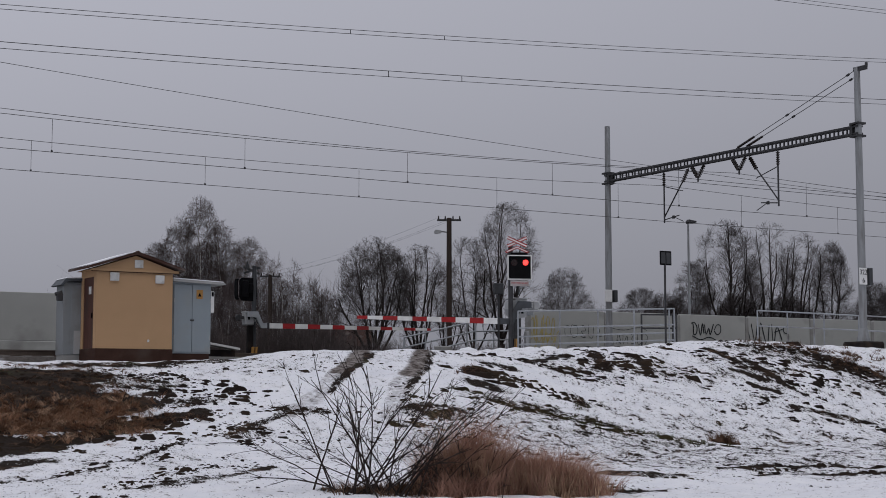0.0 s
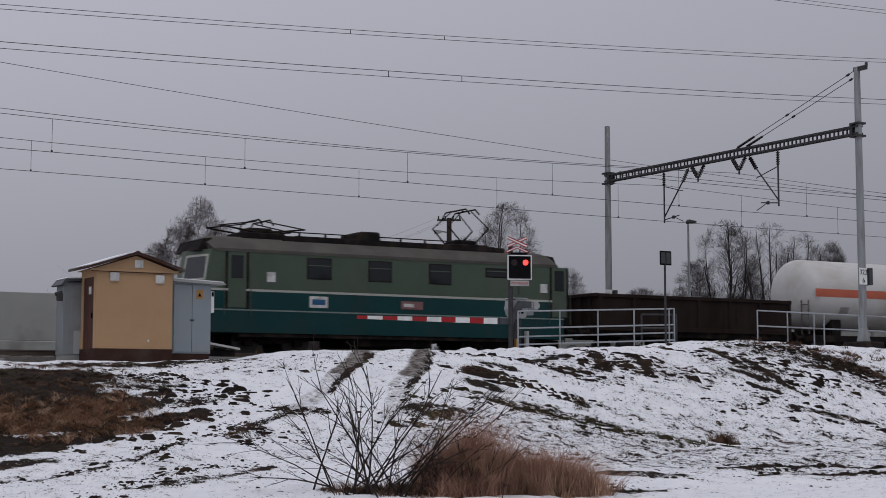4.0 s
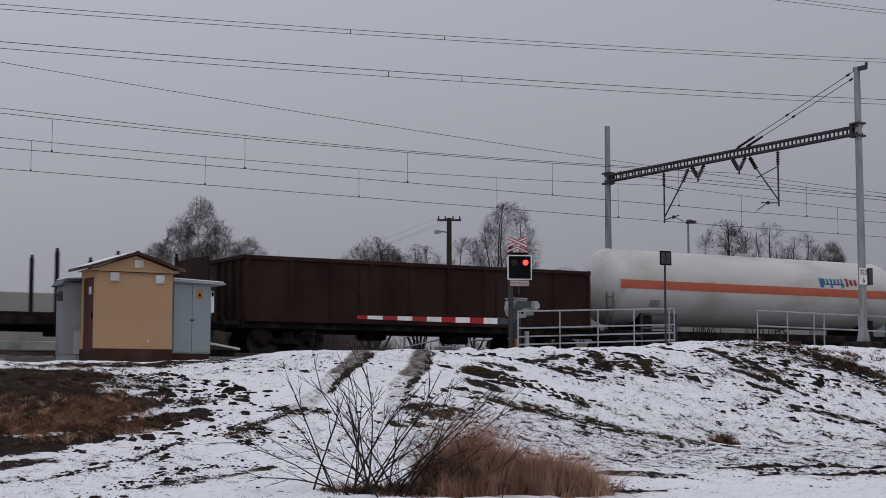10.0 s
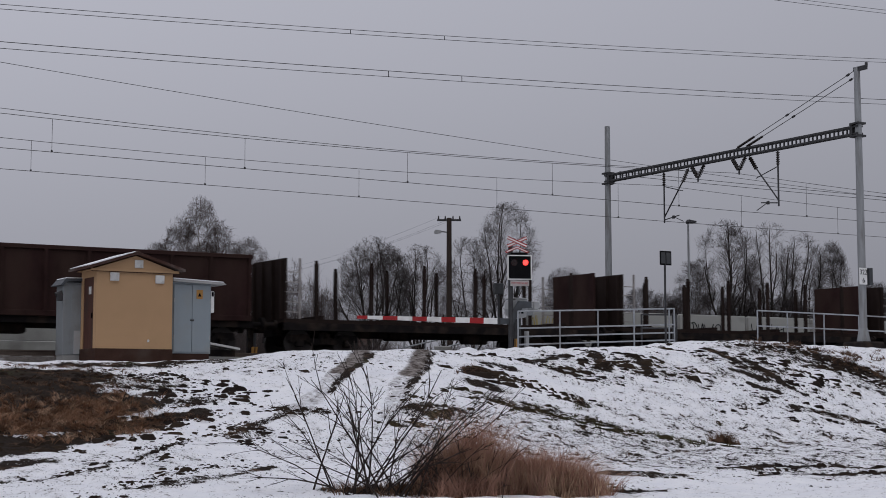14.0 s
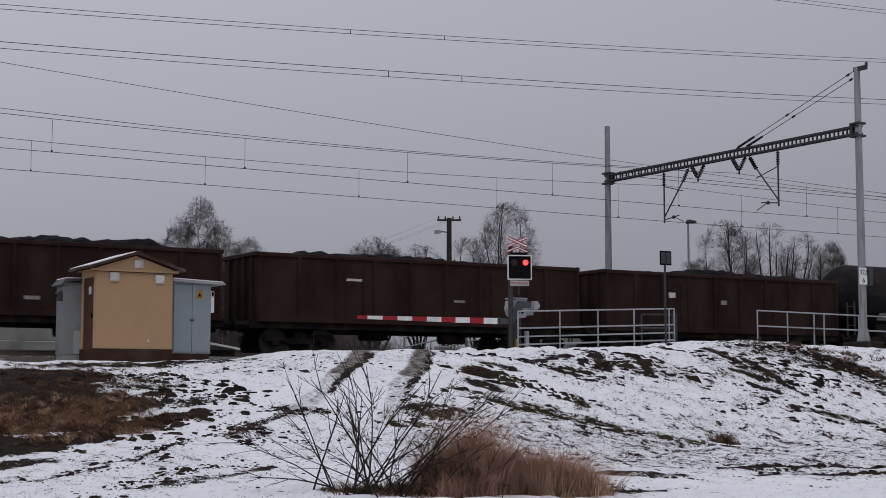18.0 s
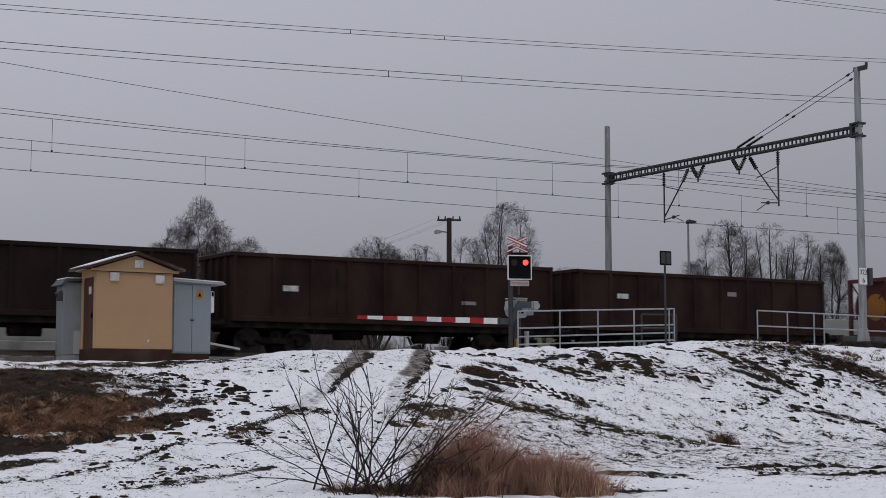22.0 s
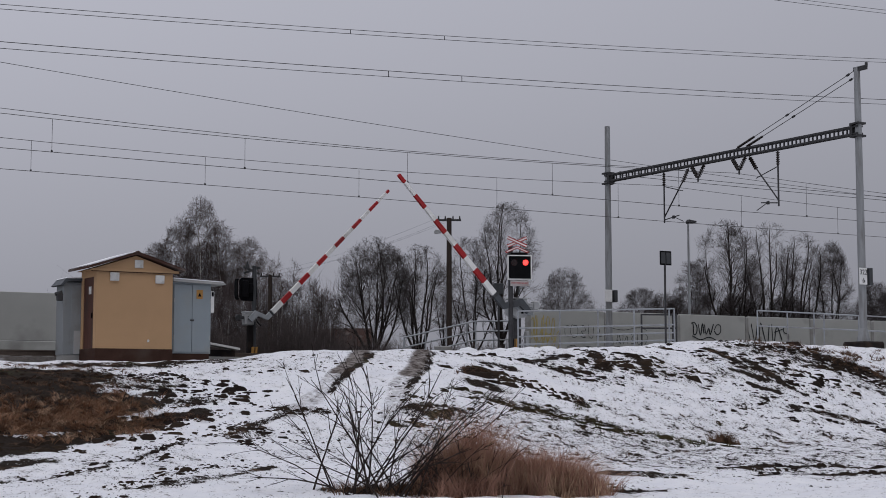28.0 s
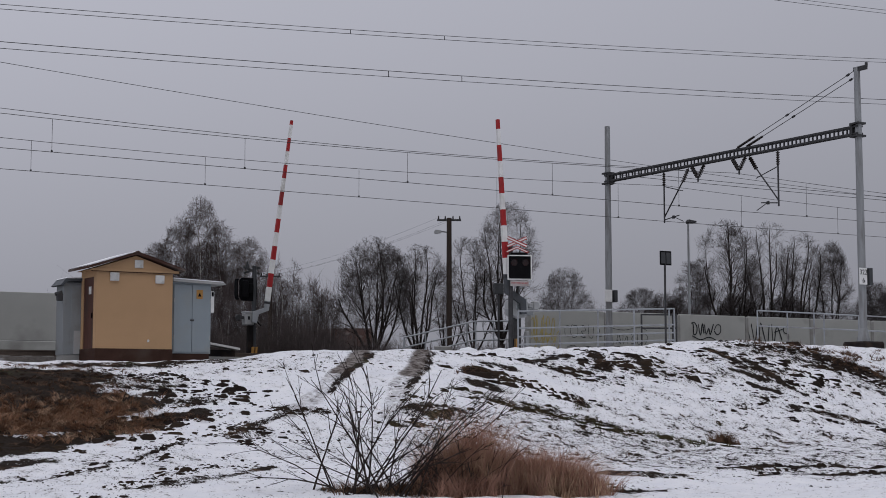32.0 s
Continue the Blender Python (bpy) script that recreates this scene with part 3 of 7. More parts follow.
# ---- noise barrier walls behind the tracks ----
WALLS = [("wall_east", 36.4, 92.4, 4.0, "grey concrete noise wall panels with black graffiti"), ("wall_west", -35.0, 19.0, 4.0, "plain grey concrete noise wall beside the track")]
for nm, x0, x1, step, lab in WALLS:
    w = thing(nm, lab, "wall", pose(0, 6.0, 0), kind="structure")
    n = round((x1 - x0) / step)
    pan = Geo().box(0.09, -0.07, 0.62, step - 0.09, 0.07, 2.3, 0.015).mesh("panel", "wall_panel")
    low = Geo().box(0.09, -0.085, -0.25, step - 0.09, 0.085, 0.612, 0.015).mesh("base_panel", "wall_panel")
    sock = Geo().box(0.09, -0.06, -0.7, step - 0.09, 0.06, -0.25).mesh("socle", "plinth")
    pst = Geo().box(-0.09, -0.11, -0.9, 0.09, 0.11, 2.26, 0.02).mesh("wall_post", "concrete")
    for i in range(n + 1):
        part("wall_post", pst, "", w, at=pose(x0 + i * step, 0, 0))
        if i < n:
            part("panel", pan, "", w, at=pose(x0 + i * step, 0, 0))
            part("base_panel", low, "", w, at=pose(x0 + i * step, 0, 0))
            part("socle", sock, "", w, at=pose(x0 + i * step, 0, 0))
    if nm == "wall_east":
        def scrawl(cx, cz, wide, high, loops, thick, mat, seed):
            r = random.Random(seed)
            g = Geo()
            for k in range(loops):
                x = cx - wide / 2 + wide * (k + 0.5) / loops
                pts, ph, a, bb = [], r.uniform(0, 6), wide / loops * r.uniform(0.45, 0.75), high / 2 * r.uniform(0.6, 1.0)
                for i in range(15):
                    u = i / 14 * r.uniform(4.5, 6.2)
                    pts.append((x + a * math.cos(ph + u) + 0.15 * a * u, -0.076, cz + bb * math.sin(ph + u * 1.15)))
                g.tube(pts, thick, 4)
            for v in range(len(g.v)):
                q = g.v[v]
                g.v[v] = (q[0], -0.088 + (q[1] + 0.076) * 0.2, q[2])
            part("graffiti", g, mat, w)

        def strokes(cx, cz, k, mat, thick, lines):
            """Spray-can strokes: each line a run of (x, z) in units of k about (cx, cz)."""
            for ln in lines:
                pts = [Vector((cx + k * x, -0.088, cz + k * z)) for x, z in ln]
                way = []
                for i in range(len(pts) - 1):
                    p0, p1, p2, p3 = pts[max(i - 1, 0)], pts[i], pts[i + 1], pts[min(i + 2, len(pts) - 1)]
                    for j in range(4):
                        t = j / 4
                        way.append(0.5 * (2 * p1 + (p2 - p0) * t + (2 * p0 - 5 * p1 + 4 * p2 - p3) * t * t + (3 * p1 - p0 - 3 * p2 + p3) * t ** 3))
                g = Geo().tube(way + [pts[-1]], thick, 4)
                g.v = [(x, -0.088 + (y + 0.088) * 0.15, z) for x, y, z in g.v]
                part("graffiti", g, mat, w)

        strokes(46.05, 1.55, 0.40, "paint_black", 0.030, [
            [(-2.3, 0.9), (-1.9, 1.0), (-1.5, 0.5), (-1.6, -0.2), (-2.0, -0.3), (-2.0, 0.4), (-2.1, 0.9)], [(-1.3, 0.8), (-1.0, -0.4), (-0.7, 0.9), (-0.5, -0.2)],
            [(-0.4, 0.8), (-0.2, -0.3), (0.2, 0.4), (0.4, -0.3), (0.9, 0.9)], [(1.0, 0.2), (1.4, 0.8), (1.9, 0.7), (1.9, 0.0), (1.4, -0.3), (1.0, 0.1)], [(-2.2, -0.5), (-1.0, -0.9), (0.2, -0.6), (1.2, -0.9)]])
        strokes(49.75, 1.45, 0.52, "paint_black", 0.030, [
            [(-2.6, 0.9), (-2.2, -0.7)], [(-2.1, 1.0), (-1.7, -0.6), (-1.4, 0.9)], [(-1.2, -0.8), (-1.0, 1.1), (-0.3, -0.9), (0.0, 0.9)], [(0.3, 1.0), (0.5, -0.9), (0.9, 0.8), (1.5, -0.4)], [(0.6, 0.3), (1.6, 0.6)],
            [(2.2, 0.9), (1.7, 0.7), (1.8, 0.3), (2.3, 0.1), (2.2, -0.5), (1.6, -0.6)], [(-2.4, -0.9), (-0.5, -1.1), (1.8, -0.9)]])
        strokes(39.25, 1.42, 0.42, "paint_black", 0.015, [
            [(-2.0, 0.6), (-2.4, 0.4), (-2.4, -0.4), (-1.9, -0.5)], [(-1.5, 0.7), (-1.8, 0.2), (-1.5, -0.6), (-0.9, -0.4), (-0.9, 0.5), (-1.4, 0.6)], [(-0.5, 0.5), (-0.1, 0.6), (0.1, 0.1), (-0.4, 0.0), (0.1, -0.6), (-0.5, -0.5)], [(0.5, 0.7), (0.5, -0.4), (1.0, -0.6), (1.1, 0.5)], [(1.5, 0.6), (1.9, 0.1), (1.5, -0.5), (2.2, -0.4)], [(-2.2, -1.6), (-1.4, -1.4), (-0.6, -1.8), (0.4, -1.5), (1.6, -1.8)]])
        strokes(41.6, 1.15, 0.42, "paint_black", 0.014, [
            [(-2.4, 0.6), (-2.5, -0.5), (-2.0, -0.6), (-2.1, 0.2)], [(-1.6, -0.5), (-1.3, 0.5), (-1.0, -0.5), (-1.5, -0.1)], [(-0.7, 0.5), (-0.7, -0.5), (-0.2, 0.3), (-0.1, -0.5)], [(0.3, 0.4), (0.8, 0.6), (0.4, 0.0), (0.9, -0.4), (0.3, -0.5)], [(1.2, 0.6), (1.2, -0.5), (1.7, -0.3), (1.7, 0.5)], [(2.0, 0.7), (2.5, 0.2), (2.1, -0.6)], [(-2.4, 1.1), (-0.6, 0.9), (1.4, 1.2), (2.4, 0.9)]])
        scrawl(37.0, 1.5, 1.3, 1.2, 6, 0.02, "paint_yellow", 6)
        scrawl(37.15, 1.0, 1.4, 0.9, 5, 0.016, "paint_yellow", 7)

# ---- relay hut and cabinets ----
hut = thing("relay_hut", "small ochre plastered railway hut with brown door", "hut", pose(13.2, -8.0, -0.32))
W_, D_, H_ = 2.12, 1.25, 2.38
for box in ((0, 0, W_, 0.12), (0, D_ - 0.12, W_, D_), (0, 0.121, 0.12, 0.22), (0, 1.07, 0.12, D_ - 0.121), (W_ - 0.12, 0.121, W_, D_ - 0.121)):
    part("wall", Geo().box(box[0], box[1], 0.30, box[2], box[3], H_), "plaster", hut)
part("lintel", Geo().box(0, 0.221, 2.2, 0.12, 1.069, H_), "plaster", hut)
part("plinth", Geo().box(-0.02, -0.02, -0.3, W_ + 0.02, D_ + 0.02, 0.30, 0.01), "plinth", hut, "dark brown painted plinth")
part("gable", Geo().prism([(-0.16, H_), (W_ + 0.14, H_), (W_ / 2, H_ + 0.40)], "y", -0.05, D_ + 0.03), "plaster", hut)
part("cornice", Geo().box(-0.17, -0.068, H_ - 0.035, W_ + 0.16, -0.052, H_ + 0.03, 0.006), "plaster", hut)
part("cornice_joint", Geo().box(-0.16, -0.060, H_ - 0.055, W_ + 0.15, -0.04, H_ - 0.037), "plinth", hut)
part("roof_snow", Geo().prism([(W_ / 2 - 0.06, H_ + 0.492), (-0.24, H_ + 0.092), (-0.25, H_ + 0.112), (W_ / 2 - 0.08, H_ + 0.512)], "y", -0.18, D_ + 0.28), "snow_lump", hut, "thin wet snow on the roof")
for sx in (-1, 1):
    e = W_ / 2 + sx * (W_ / 2 + 0.28)
    part("roof_slope", Geo().prism([(W_ / 2, H_ + 0.43), (e, H_ - 0.02 + 0.03), (e, H_ + 0.03 + 0.05), (W_ / 2, H_ + 0.50)], "y", -0.22, D_ + 0.3), "roof_brown", hut)
part("ridge_cap", Geo().prism([(W_ / 2 - 0.1, H_ + 0.455), (W_ / 2, H_ + 0.525), (W_ / 2 + 0.1, H_ + 0.455), (W_ / 2, H_ + 0.49)], "y", -0.24, D_ + 0.32), "roof_brown", hut)
dr = part("door", Geo().box(0.02, 0.22, 0.12, 0.07, 1.07, 2.2, 0.01), "door_brown", hut, "weathered brown metal door")
part("door_plate", Geo().box(0.0, 0.45, 1.75, 0.018, 0.62, 1.95), "mark_white", dr)
part("door_handle", Geo().rod((0.0, 0.34, 1.1), (0.0, 0.34, 1.25), 0.018).rod((0.03, 0.34, 1.18), (0, 0.34, 1.18), 0.012), "black", dr)
for vx, vz in ((0.48, 2.20), (1.74, 2.17), (1.14, 2.56)):
    vent = part("vent", Geo().box(vx - 0.12, -0.075, vz - 0.11, vx + 0.12, -0.052 if vz > 2.5 else 0.0, vz + 0.11, 0.01), "mark_white", hut, "white wall vent grille")
    for i in range(4):
        part("slat", Geo().box(vx - 0.09, -0.088, vz - 0.08 + i * 0.045, vx + 0.09, -0.077, vz - 0.062 + i * 0.045), "mark_white", vent)
part("socket", Geo().box(1.42, -0.03, 0.48, 1.48, 0, 0.55, 0.01), "mark_white", hut)

cab = thing("switch_cabinet", "light grey metal switch cabinet with double doors", "cabinet", pose(15.40, -7.8, -0.24))
part("body", Geo().box(0, 0, 0.12, 1.12, 0.75, 2.06, 0.01), "cabinet", cab)
part("base", Geo().box(0.03, 0.03, -0.3, 1.09, 0.72, 0.12), "plinth", cab)
for i in (0, 1):
    d = part("door", Geo().box(0.03 + i * 0.535, -0.03, 0.16, 0.555 + i * 0.535, -0.002, 2.0, 0.008), "cabinet", cab)
    for hz in (0.5, 1.5):
        part("hinge", Geo().rod((0.04 + i * 1.04, -0.035, hz), (0.04 + i * 1.04, -0.035, hz + 0.12), 0.012), "cabinet_roof", d)
part("handle", Geo().box(0.50, -0.055, 1.0, 0.62, -0.03, 1.05, 0.01), "steel_dark", cab)
part("roof", Geo().prism([(-0.05, 2.07), (-0.05, 2.14), (1.42, 2.08), (1.5, 2.02), (1.42, 2.02)], "y", -0.18, 0.9), "cabinet_roof", cab, "pale sloping sheet metal roof")
part("roof_snow", Geo().prism([(-0.04, 2.142), (-0.04, 2.165), (1.40, 2.104), (1.42, 2.083)], "y", -0.17, 0.89), "snow_lump", cab, "thin snow on the roof")
part("warning_sign", Geo().box(0.68, -0.04, 1.62, 0.86, -0.031, 1.86), "yellow", cab, "yellow warning plate")
part("warning_mark", Geo().prism([(0.72, 1.68), (0.82, 1.68), (0.77, 1.79)], "y", -0.046, -0.041), "black", cab)
part("meter_box", Geo().box(1.125, 0.05, 1.25, 1.24, 0.45, 1.85, 0.015), "sign_white", cab, "white meter box with dark window")
part("meter_window", Geo().box(1.16, 0.044, 1.7, 1.22, 0.049, 1.82), "black", cab)

cl = thing("battery_cabinet", "tall narrow grey cabinet with curved canopy roof", "cabinet", pose(12.72, -6.7, -0.27))
part("body", Geo().box(0, 0, 0.1, 0.85, 0.6, 2.05, 0.01), "cab_grey", cl)
part("base", Geo().box(0.02, 0.02, -0.3, 0.83, 0.58, 0.1), "concrete", cl)
part("door_panel", Geo().box(0.22, -0.02, 0.15, 0.8, -0.002, 2.0, 0.006), "cab_grey", cl)
part("lower_plate", Geo().box(0.3, -0.035, 0.12, 0.62, -0.021, 0.75, 0.006), "cabinet_roof", cl)
part("canopy", Geo().prism([(-0.12, 1.97), (0.04, 2.15), (0.95, 2.17), (0.95, 2.10), (0.07, 2.07), (-0.05, 1.95)], "y", -0.12, 0.75), "cab_dark", cl, "dark sheet canopy with a sloping edge")
part("canopy_snow", Geo().prism([(0.03, 2.153), (0.05, 2.175), (0.94, 2.195), (0.95, 2.173)], "y", -0.11, 0.74), "snow_lump", cl, "thin snow on the canopy")
part("lamp_box", Geo().box(-0.16, 0.0, 1.55, 0.0, 0.12, 1.75, 0.015).rod((-0.2, 0.06, 1.72), (-0.02, 0.06, 1.78), 0.05), "steel_dark", cl)

slab = thing("cable_trough", "concrete cable trough with a white snow-dusted lid", "cable trough", pose(17.35, -5.7, -0.3))
part("trough", Geo().box(0, 0, -0.3, 1.5, 0.7, 0.16, 0.02), "concrete", slab)
part("lid", Geo().prism([(-0.05, 0.52), (0.95, 0.36), (0.95, 0.42), (-0.05, 0.58)], "y", -0.05, 0.6), "mark_white", slab, "pale sloping lid")
part("support", Geo().box(0.05, 0.1, 0.162, 0.85, 0.5, 0.36), "under", slab)


# ---- pedestrian railings ----
def railing(name, pts, levels, posts, mat, label, r=0.024):
    """pts: ends of the run (x, y, base z); levels: rail heights over the base."""
    th = thing(name, label, "railing", pose(pts[0][0], pts[0][1], pts[0][2]), "steel railings at the crossing")
    a, b = Vector(pts[0]), Vector(pts[1])
    for h in levels:
        part("rail", Geo().rod((0, 0, h), tuple(b - a + Vector((0, 0, h))), r, n=8), mat, th)
    for k in posts:
        q = (b - a) * k
        part("post", Geo().rod((q.x, q.y, q.z - 0.35), (q.x, q.y, q.z + levels[0]), r * 1.05, n=8), mat, th)
    return th


railing("pedestrian_railing", [(26.41, -8.2, 0.23), (32.53, -8.2, 0.48)], [1.07, 0.55, 0.29, 0.05], [0, 0.255, 0.495, 0.73, 0.965, 1], "rail_grey", "grey galvanised steel railing with four horizontal rails")
railing("pedestrian_railing", [(36.13, -8.2, 0.52), (52.0, -8.2, 0.35)], [1.07, 0.55], [0, 0.086, 0.164, 0.194, 0.30, 0.40, 0.52, 0.64, 0.76, 0.88, 1], "rail_grey", "grey steel railing with two rails on the snowy bank")

railing("pedestrian_railing", [(32.6, -6.4, 0.42), (34.1, -6.4, 0.45)], [1.02, 0.56], [0, 0.9, 1], "steel_dark", "dark brown steel railing of the footpath barrier", 0.03)
railing("ramp_railing", [(29.9, 5.0, -0.15), (33.1, 5.0, 0.55)], [1.12, 0.72, 0.36], [0, 0.3, 0.6, 0.9], "rail_grey", "grey ramp railing rising beyond the tracks", 0.03)
railing("ramp_railing", [(33.1, 5.0, 0.55), (35.0, 5.0, 0.62)], [1.12, 0.72, 0.36], [0.05, 0.5, 1], "rail_grey", "grey ramp railing on the level beyond the tracks", 0.03)
bl = thing("concrete_block", "pale concrete block beside the ramp railing", "concrete block", pose(31.3, 4.6, -0.4))
part("block", Geo().box(0, 0, -0.3, 0.55, 0.5, 1.05, 0.04), "concrete", bl)

# ---- overhead line: portal over both tracks ----
PX = 38.9
portal = thing("catenary_portal", "grey steel catenary portal spanning two railway tracks", "catenary portal", pose(PX, 0, 0))
for my, zt, zb, r in ((-10.32, 9.85, 0.36, 0.135), (3.72, 9.9, -0.6, 0.14)):
    part("mast", Geo().rod((0, my, zb), (0, my, 4.5), r, r * 0.98, 14).rod((0, my, 4.5), (0, my, zt), r * 0.98, r * 0.78, 14), "mast_grey", portal, smooth=40)
    part("footing", Geo().box(-0.5, my - 0.5, zb - 0.9, 0.5, my + 0.5, zb + 0.16, 0.06), "under" if my < 0 else "concrete", portal)
    part("mast_foot", Geo().rod((0, my, zb), (0, my, zb + 0.62), 0.26, 0.14, 12), "mast_grey", portal, smooth=40)
part("mast_cap", Geo().box(-0.06, -10.75, 9.72, 0.06, -10.2, 9.86).rod((0, -10.75, 9.8), (0, -10.75, 9.95), 0.05), "steel_dark", portal)
ZB = 7.7
for sx in (-0.1, 0.1):
    for z in (ZB - 0.125, ZB + 0.125):
        part("chord", Geo().box(sx - 0.035, -10.4, z - 0.035, sx + 0.035, 3.8, z + 0.03), "steel_dark", portal)
bat = Geo().box(-0.125, -0.022, -0.09, -0.075, 0.022, 0.09).mesh("batten", "steel_dark")
for i in range(34):
    for sx in (0.0, 0.2):
        part("batten", bat, "", portal, at=pose(sx, -10.12 + i * 0.41, ZB))
for my in (-10.32, 3.72):
    s = 1 if my < 0 else -1
    part("bracket", Geo().box(-0.19, my - 0.18, ZB - 0.25, 0.19, my + 0.18, ZB - 0.18, 0.01).box(-0.19, my - 0.18, ZB + 0.18, 0.19, my + 0.18, ZB + 0.25, 0.01).box(-0.16, my + s * 0.15, ZB - 0.25, 0.16, my + s * 0.27, ZB + 0.25, 0.01), "steel_dark", portal)


def insulator(geo, a, b, r=0.07):
    a, b = Vector(a), Vector(b)
    for i in range(6):
        p, q = a.lerp(b, 0.08 + i * 0.15), a.lerp(b, 0.08 + i * 0.15 + 0.09)
        geo.rod(p, q, r, r * 0.55, 8)
    geo.rod(a, b, 0.02, n=6)
    return geo


for ty, sgn in ((0.05, -1), (-6.4, 1)):
    drop = part("drop_post", Geo().rod((0, ty, ZB - 0.2), (0, ty, 5.5), 0.032), "steel_dark", portal)
    part("post_insulator", insulator(Geo(), (0, ty, ZB - 0.2), (0, ty, ZB - 0.75), 0.075), "insulator", drop)
    e = ty + sgn * 1.9
    st = part("stay_tube", Geo().rod((0, ty, 5.72), (0, ty + sgn * 1.48, ZB - 0.3), 0.028), "steel_dark", portal)
    part("stay_insulator", insulator(Geo(), (0, ty + sgn * 1.13, ZB - 0.72), (0, ty + sgn * 1.5, ZB - 0.2), 0.085), "insulator", st)
    part("registration_arm", Geo().rod((0, ty, 5.62), (0, ty + sgn * 0.9, 5.72), 0.022).rod((0, ty + sgn * 0.55, 5.70), (0, ty + sgn * 1.15, 5.46), 0.016).box(-0.03, ty + sgn * 0.5, 5.62, 0.03, ty + sgn * 0.6, 5.74), "steel_dark", portal)
    part("top_arm", Geo().rod((0, ty, ZB - 0.75), (0, ty + sgn * 1.15, ZB - 1.05), 0.018), "steel_dark", portal)
    v0 = ty + sgn * 2.06 - 0.36 * sgn
    part("v_string", insulator(insulator(Geo(), (0, v0, ZB - 0.18), (0, v0 + sgn * 0.36, ZB - 0.66), 0.09), (0, v0 + sgn * 0.72, ZB - 0.18), (0, v0 + sgn * 0.36, ZB - 0.66), 0.09), "insulator", portal)
    part("dropper_clamp", Geo().rod((0, v0 + sgn * 0.36, ZB - 0.64), (0, v0 + sgn * 0.36, ZB - 0.80), 0.035), "steel_dark", portal)
for sx, zm, ye in ((-0.06, 9.72, -4.24), (0.06, 9.56, -4.60)):
    a, b = Vector((sx, -10.2, zm)), Vector((sx, ye, ZB + 0.17))
    part("tie_rope", Geo().rod(a, b, 0.013), "wire", portal)
    part("rope_insulator", Geo().rod(b.lerp(a, 0.02), b.lerp(a, 0.17), 0.05, 0.045), "insulator", portal, "dark rod insulator")
    for f in (0.45, 0.95):
        part("rope_clamp", Geo().rod(b.lerp(a, f), b.lerp(a, f + 0.02), 0.04), "steel_dark", portal)
for my, lit in ((-10.32, True), (3.72, False)):
    pl = part("mile_plate", Geo().box(-0.36, my - 0.24, 2.42 if lit else 2.55, 0.0, my - 0.215, 2.98 if lit else 3.05, 0.01), "sign_white", portal, "white number plate on the mast")
    part("side_box", Geo().box(0.15, my - 0.2, 2.42 if lit else 2.55, 0.32, my + 0.1, 3.0 if lit else 3.05, 0.02), "sign_back", portal)


def wire_path(pts, y, n=40):
    """A smooth sagging wire through a few points (x, z) at a given y."""
    xs, zs = [p[0] for p in pts], [p[1] for p in pts]
    c = np.polyfit(xs, zs, min(2, len(pts) - 1))
    x0, x1 = pts[0][0], pts[-1][0]
    return [(x0 + (x1 - x0) * i / n, y, float(np.polyval(c, x0 + (x1 - x0) * i / n))) for i in range(n + 1)]


def sag(x0, z0, x1, z1, mid, n=60):
    return [(x0 + (x1 - x0) * i / n, z0 + (z1 - z0) * i / n - 4 * mid * (i / n) * (1 - i / n)) for i in range(n + 1)]


for ya in (-4.1, 0.0):
    line = thing("overhead_line", "thin dark catenary and contact wires with droppers", "overhead wire", group="overhead lines")
    for xa, xb, drops in ((PX - 111, PX - 37, ()), (PX - 37, PX, (13.4 + ya * 0.05, 19.2, 24.95, 30.7, 36.3)), (PX, PX + 55, (42.6, 48.0, 54.0, 60.0, 66.0, 72.0))):
        con = [(xa, 5.56 + (0.0053 * (PX - xa) if xa < PX else 0)), (xb, 5.56 + (0.0053 * (PX - xb) if xb < PX else 0))]
        top = 6.98
        drp = 0.0011 * ((xb - xa) / 2) ** 2 if xb - xa < 50 else 0.5
        mes = sag(xa, top, xb, top, drp)
        part("contact_wire", Geo().tube([(x, ya, z) for x, z in con], 0.0095, 5), "wire", line)
        part("messenger_wire", Geo().tube([(x, ya, z) for x, z in mes], 0.009, 5), "wire", line)
        for x in drops:
            x += 0.28 if ya == 0 else -0.1
            k = (x - xa) / (xb - xa)
            zc, zm = con[0][1] + (con[1][1] - con[0][1]) * k, top - 4 * drp * k * (1 - k)
            part("dropper", Geo().rod((x, ya, zc), (x, ya, zm), 0.007, n=5), "wire", line)
            part("clamp", Geo().box(x - 0.025, ya - 0.02, zc - 0.01, x + 0.025, ya + 0.02, zc + 0.05), "wire", line)
fd = thing("overhead_line", "reinforcing feeder wire above the catenary wire", "overhead wire", group="overhead lines")
part("feeder_wire", Geo().tube([(PX - 111 + 2.2 * i, -4.1, 6.98 - 4 * (0.376 if i > 33 else 0.5) * (((2.2 * i) % 37) / 37) * (1 - ((2.2 * i) % 37) / 37) + 0.05 + 0.0075 * max(0.0, 24 - (PX - 111 + 2.2 * i))) for i in range(34, 50)], 0.009, 5), "wire", fd)
tw = thing("power_line", "high-voltage twin conductors with spacers under the grey sky", "power line")
